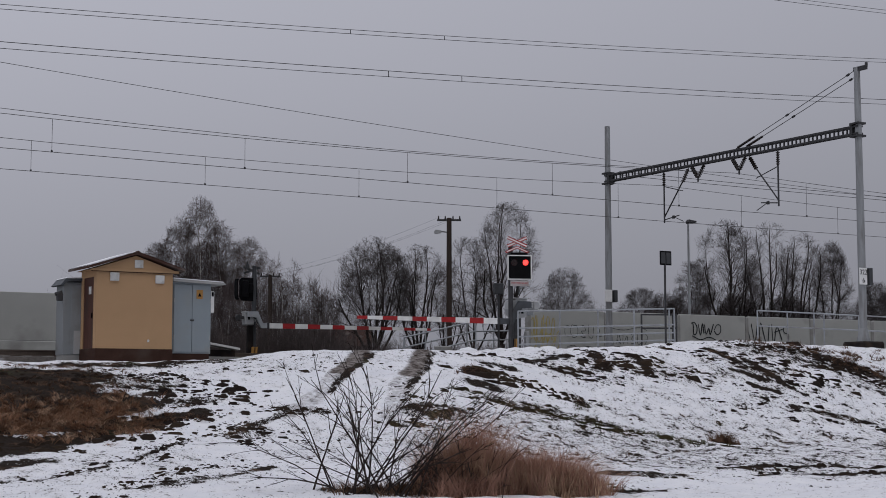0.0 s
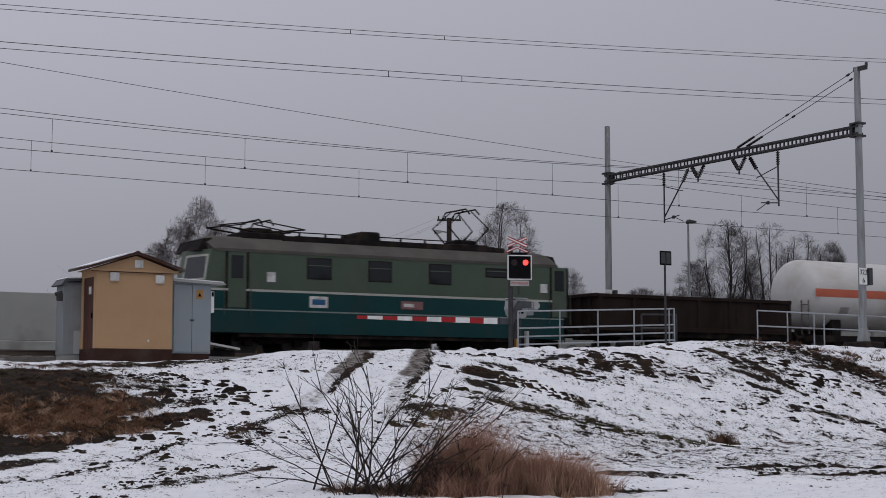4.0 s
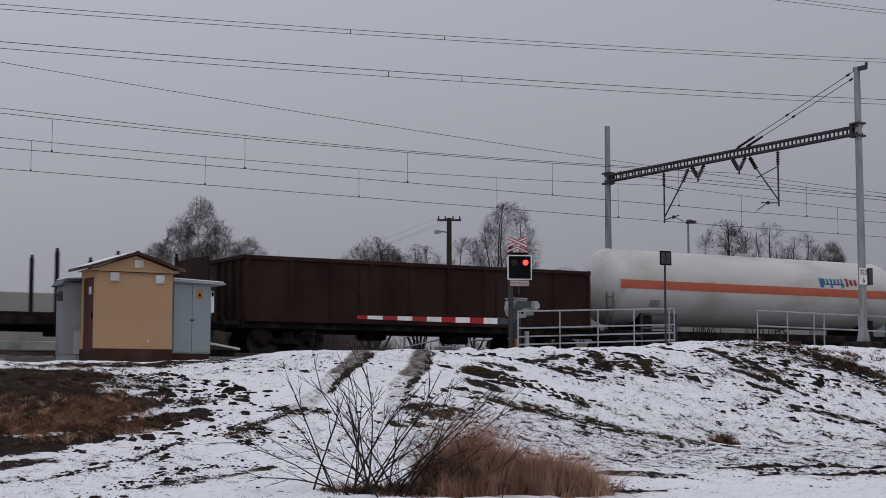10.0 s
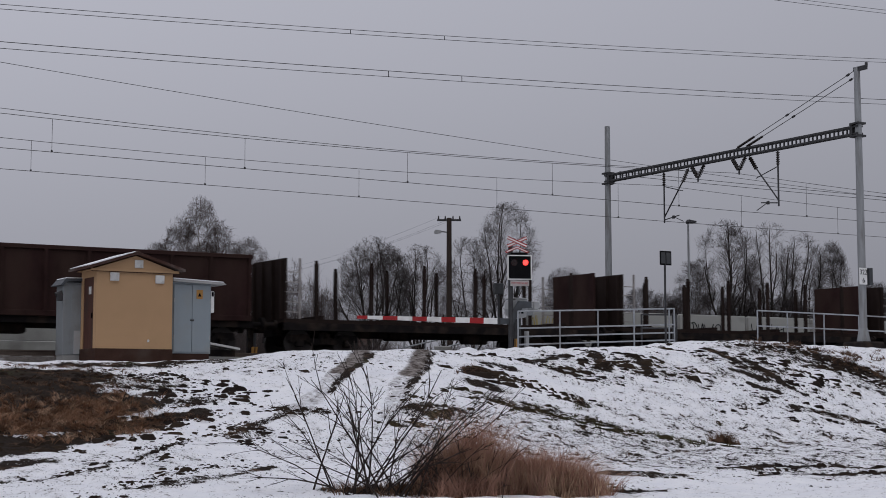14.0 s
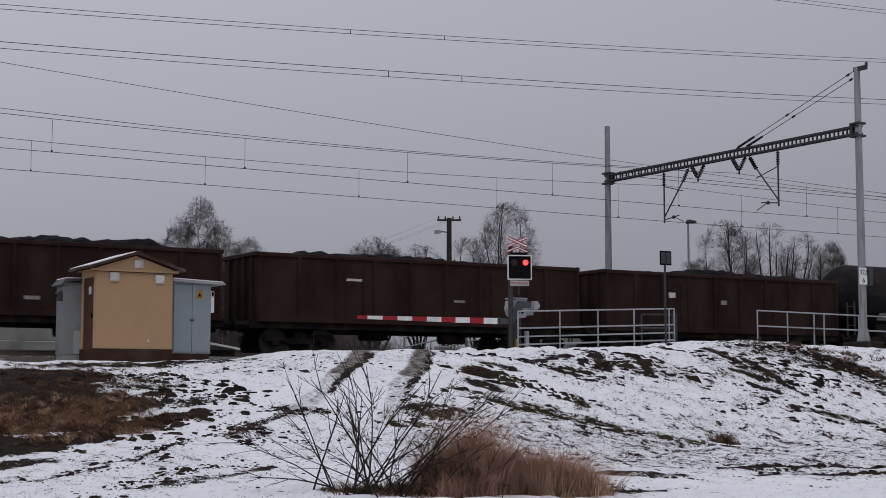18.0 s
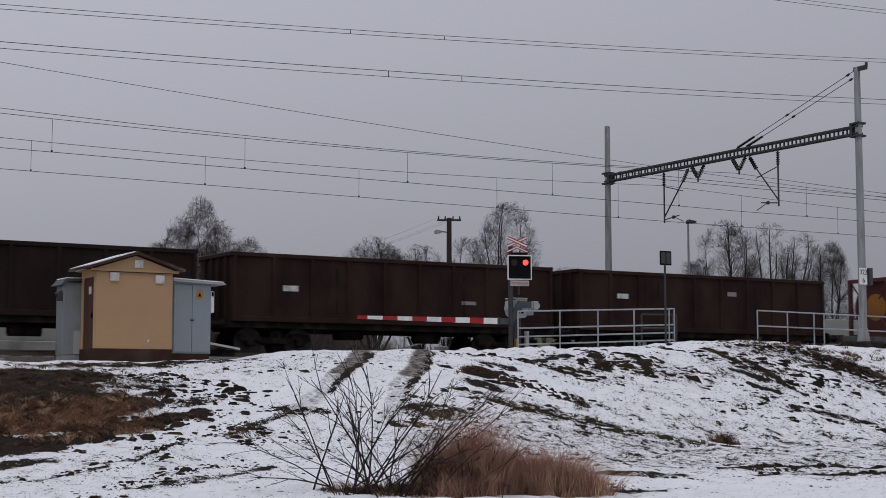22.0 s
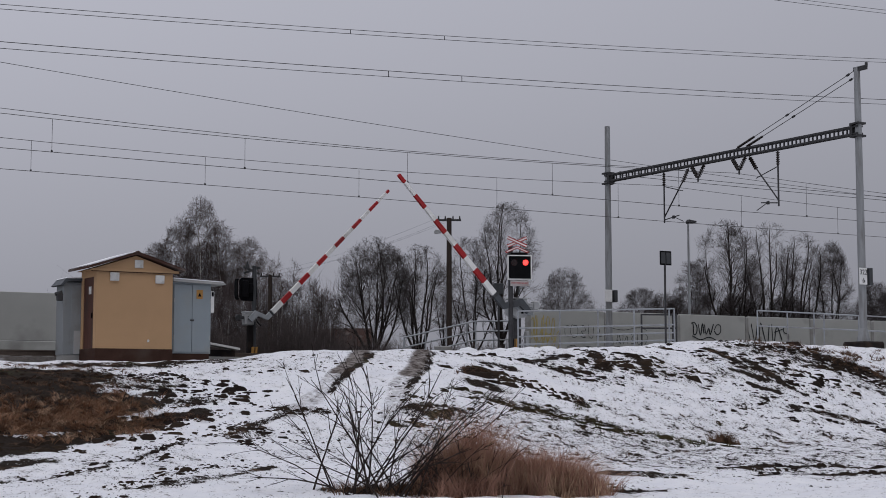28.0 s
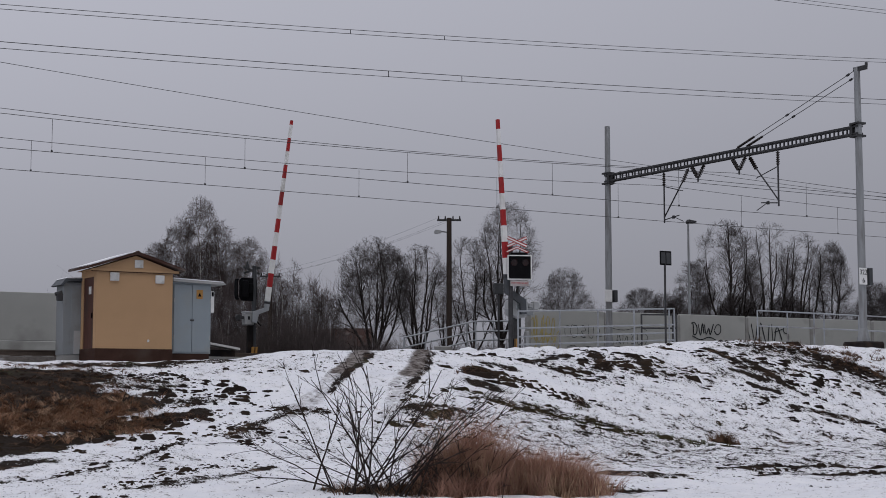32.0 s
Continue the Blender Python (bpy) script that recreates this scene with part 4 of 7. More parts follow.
for i, (z0, z1, dz) in enumerate(((18.42, 22.7, 0.24), (16.5, 19.75, 0.34), (24.6, 26.3, 0.25))):
    x0, x1 = 20.5, 83.8
    sl0 = (z1 - z0) / (x1 - x0)
    for d in (0, dz):
        part("conductor", Geo().tube([(x0 - 60 + 3 * k, 30, z0 - d + sl0 * (3 * k - 60) + 0.00025 * (3 * k - 92) ** 2 - 0.25) for k in range(70)], 0.019 if d == 0 and i == 1 else 0.016, 5), "wire_far", tw)
    for sxp in ((40.5, 46.8) if i == 0 else (43.0, 48.0) if i == 1 else (70.0,)):
        zz = z0 + sl0 * (sxp - x0) + 0.00025 * (sxp - x0 + 60 - 92) ** 2 - 0.25
        part("spacer", Geo().rod((sxp, 30, zz), (sxp, 30, zz - dz), 0.022), "wire_far", tw)
fw = thing("feeder_line", "single sagging feeder wire behind the portal", "power line")
part("feeder_wire", Geo().tube(wire_path([(-30, 15.4), (15.8, 11.54), (27.9, 10.79), (45.0, 10.2), (64.1, 9.5), (90, 9.0)], 12.0, 60), 0.011, 5), "wire_far", fw)
fw2 = thing("feeder_line", "bundled cable sagging to the far mast", "power line")
for dz in (0.0, 0.16):
    part("feeder_wire", Geo().tube([(40.5 + i * 1.5, 5.0, 8.28 - dz - 0.012 * i + 0.0006 * i * i) for i in range(30)], 0.012, 5), "wire_far", fw2)

# ---- level crossing barriers and warning signals ----
def striped_boom(parent, length, sgn, zoff, first, step, arm="galv", name="boom"):
    """A tapered boom from a pivot at the origin, pointing along sgn * x, painted in white and red fields."""
    e = first - 0.01
    boom = part(name, Geo().prism([(0.3 * -sgn, 0.10), (0.16 * e * sgn, 0.11), (0.52 * e * sgn, zoff + 0.09), (e * sgn, zoff + 0.09), (e * sgn, zoff - 0.09), (0.4 * e * sgn, zoff - 0.09), (0.04 * e * sgn, -0.11), (0.3 * -sgn, -0.09)], "y", -0.05, 0.05), arm, parent, "bent grey arm carrying the boom")
    part("arm_flange", Geo().box(sgn * (e - 0.1), -0.062, zoff - 0.11, sgn * (e - 0.02), 0.062, zoff + 0.11, 0.01), "steel_dark", boom)
    n = int((length - first) / step) + 1
    for i in range(n):
        a, b = first + i * step, min(first + (i + 1) * step, length)
        if b - a < 0.05:
            continue
        ra, rb = 0.10 - 0.055 * a / length, 0.10 - 0.055 * b / length
        g = Geo().prism([(sgn * a, zoff - ra), (sgn * b, zoff - rb), (sgn * b, zoff + rb), (sgn * a, zoff + ra)], "y", -0.05, 0.05)
        part("stripe", g, "sign_white" if i % 2 == 0 else "sign_red", boom, "white field" if i % 2 == 0 else "red field")
    return boom


bar1 = thing("level_crossing_barrier", "red and white crossing barrier with grey drive box", "barrier", pose(26.81, -7.7, 0.1), "crossing barriers")
part("drive_box", Geo().prism([(-0.28, 1.12), (-0.34, 1.3), (-0.3, 1.55), (-0.1, 1.62), (0.22, 1.6), (0.3, 1.45), (0.2, 1.05), (-0.1, 1.0)], "y", -0.05, 0.36), "cabinet_roof", bar1, "grey drive housing")
part("housing_lid", Geo().box(-0.30, -0.07, 1.60, 0.26, 0.38, 1.65, 0.015), "cabinet_roof", bar1)
part("lock_plate", Geo().box(0.02, -0.062, 1.16, 0.1, -0.051, 1.26), "black", bar1)
part("motor_box", Geo().box(0.24, -0.04, 1.12, 0.5, 0.2, 1.34, 0.02), "cab_grey", bar1)
part("bearing", Geo().rod((0, -0.14, 1.43), (0, 0.1, 1.43), 0.09, n=14).box(-0.18, -0.08, 1.28, 0.2, -0.03, 1.56, 0.02), "galv", bar1)
part("stand", Geo().box(-0.16, 0.06, -0.25, 0.1, 0.3, 1.05, 0.02), "steel_dark", bar1)
part("cable_post", Geo().box(0.22, -0.02, -0.2, 0.34, 0.1, 0.62, 0.015), "cabinet_roof", bar1, "pale cable post")
part("balance_weight", Geo().box(0.36, 0.02, 1.35, 0.78, 0.14, 1.5, 0.02).box(0.52, -0.02, 1.30, 0.7, 0.18, 1.56, 0.02), "cabinet_roof", bar1)
boom1 = striped_boom(bar1, 5.76, -1, -0.53, 0.96, 0.50, "cab_dark")
boom1.location = (0, -0.16, 1.43)

bar2 = thing("level_crossing_barrier", "red and white crossing barrier beyond the tracks", "barrier", pose(23.15, 4.2, 0.1), "crossing barriers")
part("drive_box", Geo().box(-0.34, -0.05, 1.16, 0.02, 0.3, 1.62, 0.04).box(0.02, 0.0, 1.30, 0.16, 0.24, 1.56, 0.03), "cabinet_roof", bar2)
part("box_lid", Geo().box(-0.36, -0.07, 1.60, 0.04, 0.32, 1.66, 0.015), "cabinet_roof", bar2)
part("lock_plate", Geo().box(-0.24, -0.062, 1.36, -0.17, -0.051, 1.48), "black", bar2)
part("stand", Geo().box(-0.16, 0.08, -0.35, 0.04, 0.26, 1.16, 0.02), "under", bar2)
part("balance_weight", Geo().box(-0.66, 0.02, 1.38, -0.36, 0.16, 1.50, 0.02).box(-0.62, -0.02, 1.32, -0.50, 0.20, 1.54, 0.02), "steel_dark", bar2)
part("cable", Geo().tube([(-0.1, -0.09, 1.5), (0.06, -0.1, 1.38), (0.14, -0.1, 1.24), (0.26, -0.09, 1.14)], 0.02, 6), "black", bar2)
boom2 = striped_boom(bar2, 7.36, 1, -0.40, 0.56, 0.51)
boom2.location = (0, -0.16, 1.55)
for th, xx in ((bar1, -0.34), (bar2, -0.08)):
    for k in (0, 1):
        part("reflector_band", Geo().prism([(xx + k * 0.13, -0.05), (xx + k * 0.13 + 0.07, -0.05), (xx + k * 0.13 + 0.11, 0.38), (xx + k * 0.13 + 0.04, 0.38)], "y", -0.05, 0.055), "yellow" if k or th is bar2 else "black", th, "yellow and black reflector")


def signal(at, label):
    sg = thing("crossing_signal", label, "signal", at, "crossing warning signals")
    part("post", Geo().rod((0, 0.12, -0.4), (0, 0.12, 3.1), 0.075, n=12), "steel_dark", sg, smooth=40)
    part("bracket", Geo().rod((0, 0.12, 1.95), (0.45, 0.1, 2.25), 0.02).rod((0.25, 0.12, 1.6), (0.25, 0.12, 2.1), 0.03).box(-0.05, 0.02, 2.4, 0.4, 0.12, 2.46).box(-0.05, 0.02, 2.7, 0.4, 0.12, 2.76), "steel_dark", sg)
    brd = part("board", Geo().box(-0.12, -0.03, 2.05, 0.64, 0.0, 2.82, 0.01), "sign_white", sg, "black signal board with white rim")
    part("board_face", Geo().box(-0.082, -0.04, 2.09, 0.602, -0.031, 2.78), "black", brd)
    part("housing", Geo().box(-0.04, 0.002, 2.12, 0.56, 0.2, 2.74, 0.04), "black", brd)
    part("plate", Geo().box(-0.03, -0.03, 1.86, 0.55, -0.01, 2.03, 0.008), "mark_pale", sg, "pale caption plate under the board")
    for a in (24, -24):
        arm = part("cross_arm", Geo().box(-0.33, -0.012, -0.05, 0.33, 0.0, 0.05, 0.004), "sign_white", sg, "red-edged white arm of the crossing cross", at=pose(0.18, -0.02 - (0.016 if a > 0 else 0), 3.22, 0, a, 0))
        for zz in (-0.049, 0.023):
            part("edge_band", Geo().box(-0.328, -0.018, zz, 0.328, -0.0125, zz + 0.026), "sign_red", arm)
    half = part("cross_half", Geo().prism([(-0.19, 2.93), (-0.15, 2.87), (0.18, 3.02), (0.51, 2.87), (0.55, 2.93), (0.18, 3.10)], "y", -0.03, -0.018), "sign_red", sg, "red lower chevron of the double cross")
    part("chevron_field", Geo().prism([(-0.15, 2.925), (-0.135, 2.90), (0.18, 3.045), (0.495, 2.90), (0.51, 2.925), (0.18, 3.075)], "y", -0.036, -0.031), "sign_white", half)
    part("visor_top", Geo().box(0.0, -0.02, 2.83, 0.52, 0.22, 2.90, 0.02), "black", sg)
    return sg


sig1 = signal(pose(26.30, -8.0, 0.22, 0, 0, -24), "red flashing crossing signal with double cross on post")
BLINK_DISCS = []
for lx in (0.09, 0.44):
    lamp = part("lamp_well", Geo().rod((lx, -0.0415, 2.585), (lx, -0.046, 2.585), 0.105, n=20), "lens_off", sig1, "dark red lens glass")
    part("lamp", Geo().rod((lx, -0.0465, 2.585), (lx, -0.052, 2.585), 0.085, n=20), "lamp_red", sig1, "glowing red signal lamp")
    # added disc, no part of the signal: hides the glowing lamp between flashes
    sh = part("shutter", Geo().rod((0, -0.056, 0), (0, -0.060, 0), 0.09, n=20), "lens_off", sig1, "added dark disc that covers the lamp to make it flash")
    BLINK_DISCS.append((sh, lx))
    part("hood", Geo().prism([(lx - 0.12, 2.60), (lx - 0.09, 2.69), (lx, 2.725), (lx + 0.09, 2.69), (lx + 0.12, 2.60), (lx + 0.11, 2.60), (lx + 0.08, 2.68), (lx, 2.712), (lx - 0.08, 2.68), (lx - 0.11, 2.60)], "y", -0.13, -0.041), "black", sig1)
part("lower_lens", Geo().rod((0.26, -0.0415, 2.27), (0.26, -0.047, 2.27), 0.085, n=20), "black", sig1)


def lettering(name, body, size, mat, parent, at):
    """Raised letters in the built-in font, as a mesh."""
    tx = bpy.data.curves.new(name, "FONT")
    tx.body, tx.size, tx.align_x, tx.align_y, tx.extrude = body, size, "CENTER", "CENTER", 0.002
    tmp = bpy.data.objects.new(name, tx)
    me = bpy.data.meshes.new_from_object(tmp)
    bpy.data.objects.remove(tmp)
    me.materials.clear()
    me.materials.append(M[mat])
    return part(name, me, "", parent, at=at)


lettering("caption", "POZOR VLAK", 0.085, "sign_red", sig1, pose(0.26, -0.033, 1.945, 90, 0, 0))
lettering("number", "322", 0.24, "black", portal, pose(-0.18, -10.32 - 0.245, 2.83, 90, 0, 0))
lettering("number", "6", 0.24, "black", portal, pose(-0.18, -10.32 - 0.245, 2.56, 90, 0, 0))

sig2 = thing("crossing_signal", "dark back of a crossing signal board on a post", "signal", pose(23.2, 4.5, 0.1, 0, 0, 0), "crossing warning signals")
part("post", Geo().rod((0.1, 0, -0.5), (0.1, 0, 3.35), 0.085, n=12), "sign_back", sig2, smooth=40)
board = part("board", Geo().prism([(-0.50, 2.18), (-0.40, 2.06), (0.10, 2.06), (0.18, 2.14), (0.18, 2.82), (0.10, 2.90), (-0.42, 2.90), (-0.50, 2.80)], "y", -0.06, -0.02), "black", sig2)
part("housing", Geo().box(-0.42, -0.22, 2.16, -0.20, -0.061, 2.80, 0.04).box(-0.18, -0.20, 2.30, 0.0, -0.061, 2.70, 0.04), "black", board)
part("visor", Geo().prism([(-0.50, 2.1), (-0.55, 2.3), (-0.55, 2.75), (-0.5, 2.88), (-0.57, 2.85), (-0.60, 2.75), (-0.60, 2.3), (-0.57, 2.15)], "y", -0.02, 0.2), "black", board)
part("cross_back", Geo().box(-0.34, -0.02, -0.04, 0.34, 0.0, 0.04, 0.004), "steel_dark", sig2, "grey back of a cross arm", at=pose(-0.02, 0, 3.18, 0, 20, 0))
part("cross_back", Geo().box(-0.34, -0.045, -0.04, 0.34, -0.025, 0.04, 0.004), "steel_dark", sig2, "grey back of a cross arm", at=pose(-0.02, 0, 3.18, 0, -20, 0))
part("bell", Geo().rod((-0.18, 0, 3.25), (-0.18, 0, 3.42), 0.09, 0.05, 12).rod((-0.18, 0, 3.42), (-0.18, 0, 3.5), 0.03), "steel_dark", sig2, "dark warning bell")
part("bell_arm", Geo().rod((0.1, 0, 3.2), (-0.18, 0, 3.24), 0.025), "steel_dark", sig2)

# ---- posts, signs, lamps ----
sp = thing("sign_post", "square dark sign board seen from behind on a post", "sign", pose(31.72, -8.75, 0.22))
part("post", Geo().rod((0, 0, -0.4), (0, 0, 3.0), 0.035), "steel_dark", sp)
brd = part("board", Geo().box(-0.22, -0.03, 2.68, 0.26, 0.0, 3.14, 0.015), "black", sp, "dark framed back of the sign board")
part("board_panel", Geo().box(-0.17, -0.036, 2.73, 0.0, -0.031, 3.09).box(0.04, -0.036, 2.73, 0.21, -0.031, 3.09), "sign_back", brd, "grey sheet between the frame bars")
part("clamp", Geo().box(-0.06, 0.002, 2.8, 0.06, 0.05, 2.85).box(-0.06, 0.002, 3.0, 0.06, 0.05, 3.05), "galv", sp)
lp = thing("street_lamp", "slim grey street lamp with flat head", "street lamp", pose(45.6, 6.6, -0.6))
part("pole", Geo().rod((0, 0, -0.3), (0, 0, 7.1), 0.07, 0.045, 10), "mast_grey", lp, smooth=40)
part("head", Geo().box(-0.1, -0.12, 7.08, 0.35, 0.12, 7.2, 0.05).prism([(-0.05, 7.06), (0.4, 7.12), (0.42, 7.2), (0.0, 7.25)], "y", -0.1, 0.1), "steel_dark", lp)
sbx = thing("signal_box", "small grey box on a post beyond the tracks", "sign", pose(33.9, 4.4, 0))
part("post", Geo().rod((0, 0, -0.5), (0, 0, 3.1), 0.045), "steel_dark", sbx)
part("box", Geo().box(-0.2, -0.1, 2.75, 0.2, 0.1, 3.2, 0.02), "sign_back", sbx)


def utility_pole(at, h, r, lamp, label):
    up = thing("utility_pole", label, "utility pole", at, "wooden utility poles")
    part("pole", Geo().rod((0, 0, -1), (0, 0, h), r, r * 0.8, 10), "wood_pole", up, smooth=40)
    part("crossarm", Geo().box(-0.62, -0.06, h - 0.16, 0.62, 0.06, h - 0.06, 0.01), "steel_dark", up)
    for x in (-0.55, -0.2, 0.2, 0.55):
        part("pin_insulator", Geo().rod((x, 0, h - 0.06), (x, 0, h + 0.1), 0.045, 0.03, 8), "insulator", up)
    if lamp:
        part("lamp_arm", Geo().rod((0, 0, h - 0.75), (-0.5, 0, h - 0.7), 0.03), "steel_dark", up)
        part("lamp_head", Geo().prism([(-0.75, h - 0.82), (-0.4, h - 0.78), (-0.4, h - 0.66), (-0.7, h - 0.62), (-0.78, h - 0.72)], "y", -0.12, 0.12), "cabinet_roof", up)
    return up


utility_pole(pose(41.47, 20.7, -0.3, 0, 0, -31), 8.15, 0.16, True, "tall wooden utility pole with crossarm and lamp")
utility_pole(pose(39.85, 39.2, 0, 0, 0, -31), 6.05, 0.15, False, "distant wooden utility pole with crossarm")
svc = thing("service_wire", "thin slack wires between the wooden poles", "overhead wire")
for dx, dz in ((-0.5, 0), (0.0, -0.1), (0.5, 0.0)):
    a, b = Vector((41.47 + dx, 20.7, 7.9 + dz)), Vector((39.85 + dx, 39.2, 6.1 + dz))
    part("strand", Geo().tube([a.lerp(b, i / 16) - Vector((0, 0, 1.2 * (i / 16) * (1 - i / 16))) for i in range(17)], 0.004, 4), "wire_far", svc)


# ---- bare winter trees and scrub ----
class Sticks:
    """Gathers many thin tapered rods into one light mesh."""

    def __init__(self):
        self.rows = []

    def add(self, a, b, ra, rb):
        self.rows.append((a[0], a[1], a[2], b[0], b[1], b[2], ra, rb))

    def mesh(self, name, mat, n=3):
        q = np.array(self.rows)
        a, b = q[:, 0:3], q[:, 3:6]
        d = b - a
        d /= np.maximum(np.linalg.norm(d, axis=1, keepdims=True), 1e-6)
        ref = np.where(np.abs(d[:, 2:3]) < 0.8, np.array([[0.0, 0.0, 1.0]]), np.array([[1.0, 0.0, 0.0]]))
        u = np.cross(d, ref)
        u /= np.linalg.norm(u, axis=1, keepdims=True)
        w = np.cross(d, u)
        co = np.empty((len(q), 2 * n, 3))
        for i in range(n):
            ring = u * math.cos(6.2832 * i / n) + w * math.sin(6.2832 * i / n)
            co[:, i], co[:, n + i] = a + ring * q[:, 6:7], b + ring * q[:, 7:8]
        one = np.array([(i, n + i, n + (i + 1) % n, (i + 1) % n) for i in range(n)])
        idx = (one[None] + (np.arange(len(q)) * 2 * n)[:, None, None]).ravel()
        me = bpy.data.meshes.new(name)
        me.vertices.add(co.size // 3)
        me.vertices.foreach_set("co", co.ravel())
        me.loops.add(len(idx))
        me.loops.foreach_set("vertex_index", idx.astype(np.int32))
        me.polygons.add(len(idx) // 4)
        me.polygons.foreach_set("loop_start", np.arange(0, len(idx), 4, dtype=np.int32))
        me.update(calc_edges=True)
        me.materials.append(M[mat])
        return me


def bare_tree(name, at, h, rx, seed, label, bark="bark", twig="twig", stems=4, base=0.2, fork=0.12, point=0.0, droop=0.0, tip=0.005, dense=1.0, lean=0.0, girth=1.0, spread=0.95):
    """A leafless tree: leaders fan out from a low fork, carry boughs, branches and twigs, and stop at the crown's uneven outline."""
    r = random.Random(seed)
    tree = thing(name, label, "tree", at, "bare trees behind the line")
    wood, fine = Sticks(), Sticks()
    z0 = base * h
    shift = Vector((seed * 1.7, seed * 0.6, seed * 2.3))
    side = Vector((0.857, -0.515, 0)) * lean

    def room(p):
        f = (p.z - z0) / (h - z0)
        if f >= 1:
            return -1.0
        if f < 0.4:
            wide = 0.45 + 0.55 * math.sin(max(f, 0.0) / 0.4 * 1.5708)
        else:
            g = (f - 0.4) / 0.6
            wide = (1 - point) * math.sqrt(1 - g * g) + point * (1 - g) ** 0.85
        c = side * (p.z / h)
        v = Vector((p.x - c.x, p.y - c.y, (f - 0.4) * rx * 1.5))
        k = v.normalized() if v.length > 0.01 else Vector((0, 0, 1))
        wide *= 1 + 0.28 * noise.noise(k * 1.9 + shift) + 0.22 * noise.noise(k * 5.0 + shift)
        return rx * wide - math.hypot(v.x, v.y)

    STEP = (0.5, 0.42, 0.36, 0.32, 0.34)
    WOB = (0.07, 0.09, 0.10, 0.09, 0.08)
    UP = (0.0, 0.07, 0.06 - droop * 0.5, 0.05 - droop, 0.04 - droop)
    EVERY = (0.36, 0.22, 0.15, 0.14)
    FROM = (0.30, 0.25, 0.15, 0.2)

    def grow(p, d, ln, rad, lev, aim=None):
        n = max(1, round(ln / STEP[lev]))
        step = ln / n
        turn, due = r.uniform(0, 6.28), 0.0
        for i in range(n):
            w = WOB[lev]
            d = d + Vector((r.gauss(0, w), r.gauss(0, w), r.gauss(0, w) + UP[lev]))
            if aim is not None:
                d = d + (aim - p).normalized() * 0.22
            d.normalize()
            q = p + d * step
            inside = room(q)
            if inside < (-0.25 if lev > 2 else 0.0) and q.z > z0 + 0.15 * h:
                break
            ra, rb = max(tip, rad * (1 - 0.86 * i / n)), max(tip * 0.8, rad * (1 - 0.86 * (i + 1) / n))
            (wood if ra > 0.020 else fine).add(p, q, ra, rb)
            t = (i + 1) / n
            if lev < 4 and t > FROM[lev]:
                due += step * dense / EVERY[lev] * (1.0 if lev < 1 else max(0.12, min(1.25, 1.35 - inside / (0.62 * rx))))
                while due > 0 and (lev < 3 or due > r.random()):
                    due -= 1
                    turn += 2.4 + r.gauss(0, 0.3)
                    o = d.orthogonal().normalized()
                    o = o * math.cos(turn) + d.cross(o) * math.sin(turn)
                    an = r.uniform(0.4, 0.85)
                    cd = d * math.cos(an) + o * math.sin(an)
                    if lev == 0:
                        cl = rx * r.uniform(0.5, 1.0) * (0.72 + 0.4 * (1 - t))
                    elif lev == 1:
                        cl = ln * r.uniform(0.35, 0.62)
                    elif lev == 2:
                        cl = r.uniform(0.35, 0.7)
                    else:
                        cl = r.uniform(0.2, 0.42)
                    grow(p.lerp(q, r.random()), cd, cl, max(tip, rb * 0.62 if lev else min(rb * 0.6, 0.016 * cl + 0.006)), lev + 1)
            p = q

    trunk_r = girth * 0.0125 * h * (1.0 if stems < 3 else 1.15)
    foot = Vector((0, 0, -0.6))
    crotch = Vector((r.gauss(0, 0.04), r.gauss(0, 0.04), fork * h))
    wood.add(foot, crotch, trunk_r * 1.2, trunk_r)
    for k in range(stems):
        az = 2.4 * k + seed + r.uniform(-0.3, 0.3)
        reach = 0.0 if k == 0 else spread * math.sqrt((k + 0.3 * r.random()) / stems)
        out = rx * reach
        top = z0 + (h - z0) * (0.4 + 0.6 * math.sqrt(1 - reach * reach)) * (1.0 if k == 0 else r.uniform(0.9, 1.0))
        aim = Vector((math.cos(az) * out, math.sin(az) * out, top)) + side
        d = (aim - crotch).normalized() + Vector((math.cos(az), math.sin(az), 0)) * 0.45 * reach
        grow(crotch, d.normalized(), (aim - crotch).length * 1.03, trunk_r / max(1, stems) ** 0.42, 0, aim)
    part("trunk", wood.mesh("trunk", bark, 5), "", tree)
    part("crown", fine.mesh("crown", twig, 3), "", tree)
    return tree


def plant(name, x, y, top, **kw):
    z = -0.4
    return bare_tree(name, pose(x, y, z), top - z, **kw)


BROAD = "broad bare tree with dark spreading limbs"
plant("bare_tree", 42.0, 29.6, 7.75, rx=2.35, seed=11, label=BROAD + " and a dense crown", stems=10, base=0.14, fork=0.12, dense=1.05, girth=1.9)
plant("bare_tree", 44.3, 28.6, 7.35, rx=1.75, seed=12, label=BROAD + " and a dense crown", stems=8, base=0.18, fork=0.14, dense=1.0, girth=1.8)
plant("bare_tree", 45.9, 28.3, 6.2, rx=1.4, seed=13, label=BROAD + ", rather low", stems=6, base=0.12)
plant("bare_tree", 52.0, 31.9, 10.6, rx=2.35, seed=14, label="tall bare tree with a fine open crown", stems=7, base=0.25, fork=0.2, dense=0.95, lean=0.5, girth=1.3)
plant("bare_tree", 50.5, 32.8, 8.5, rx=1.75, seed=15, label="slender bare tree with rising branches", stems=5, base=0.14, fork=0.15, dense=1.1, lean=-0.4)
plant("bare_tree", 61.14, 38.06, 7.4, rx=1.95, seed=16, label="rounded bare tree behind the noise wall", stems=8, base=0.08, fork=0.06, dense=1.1)
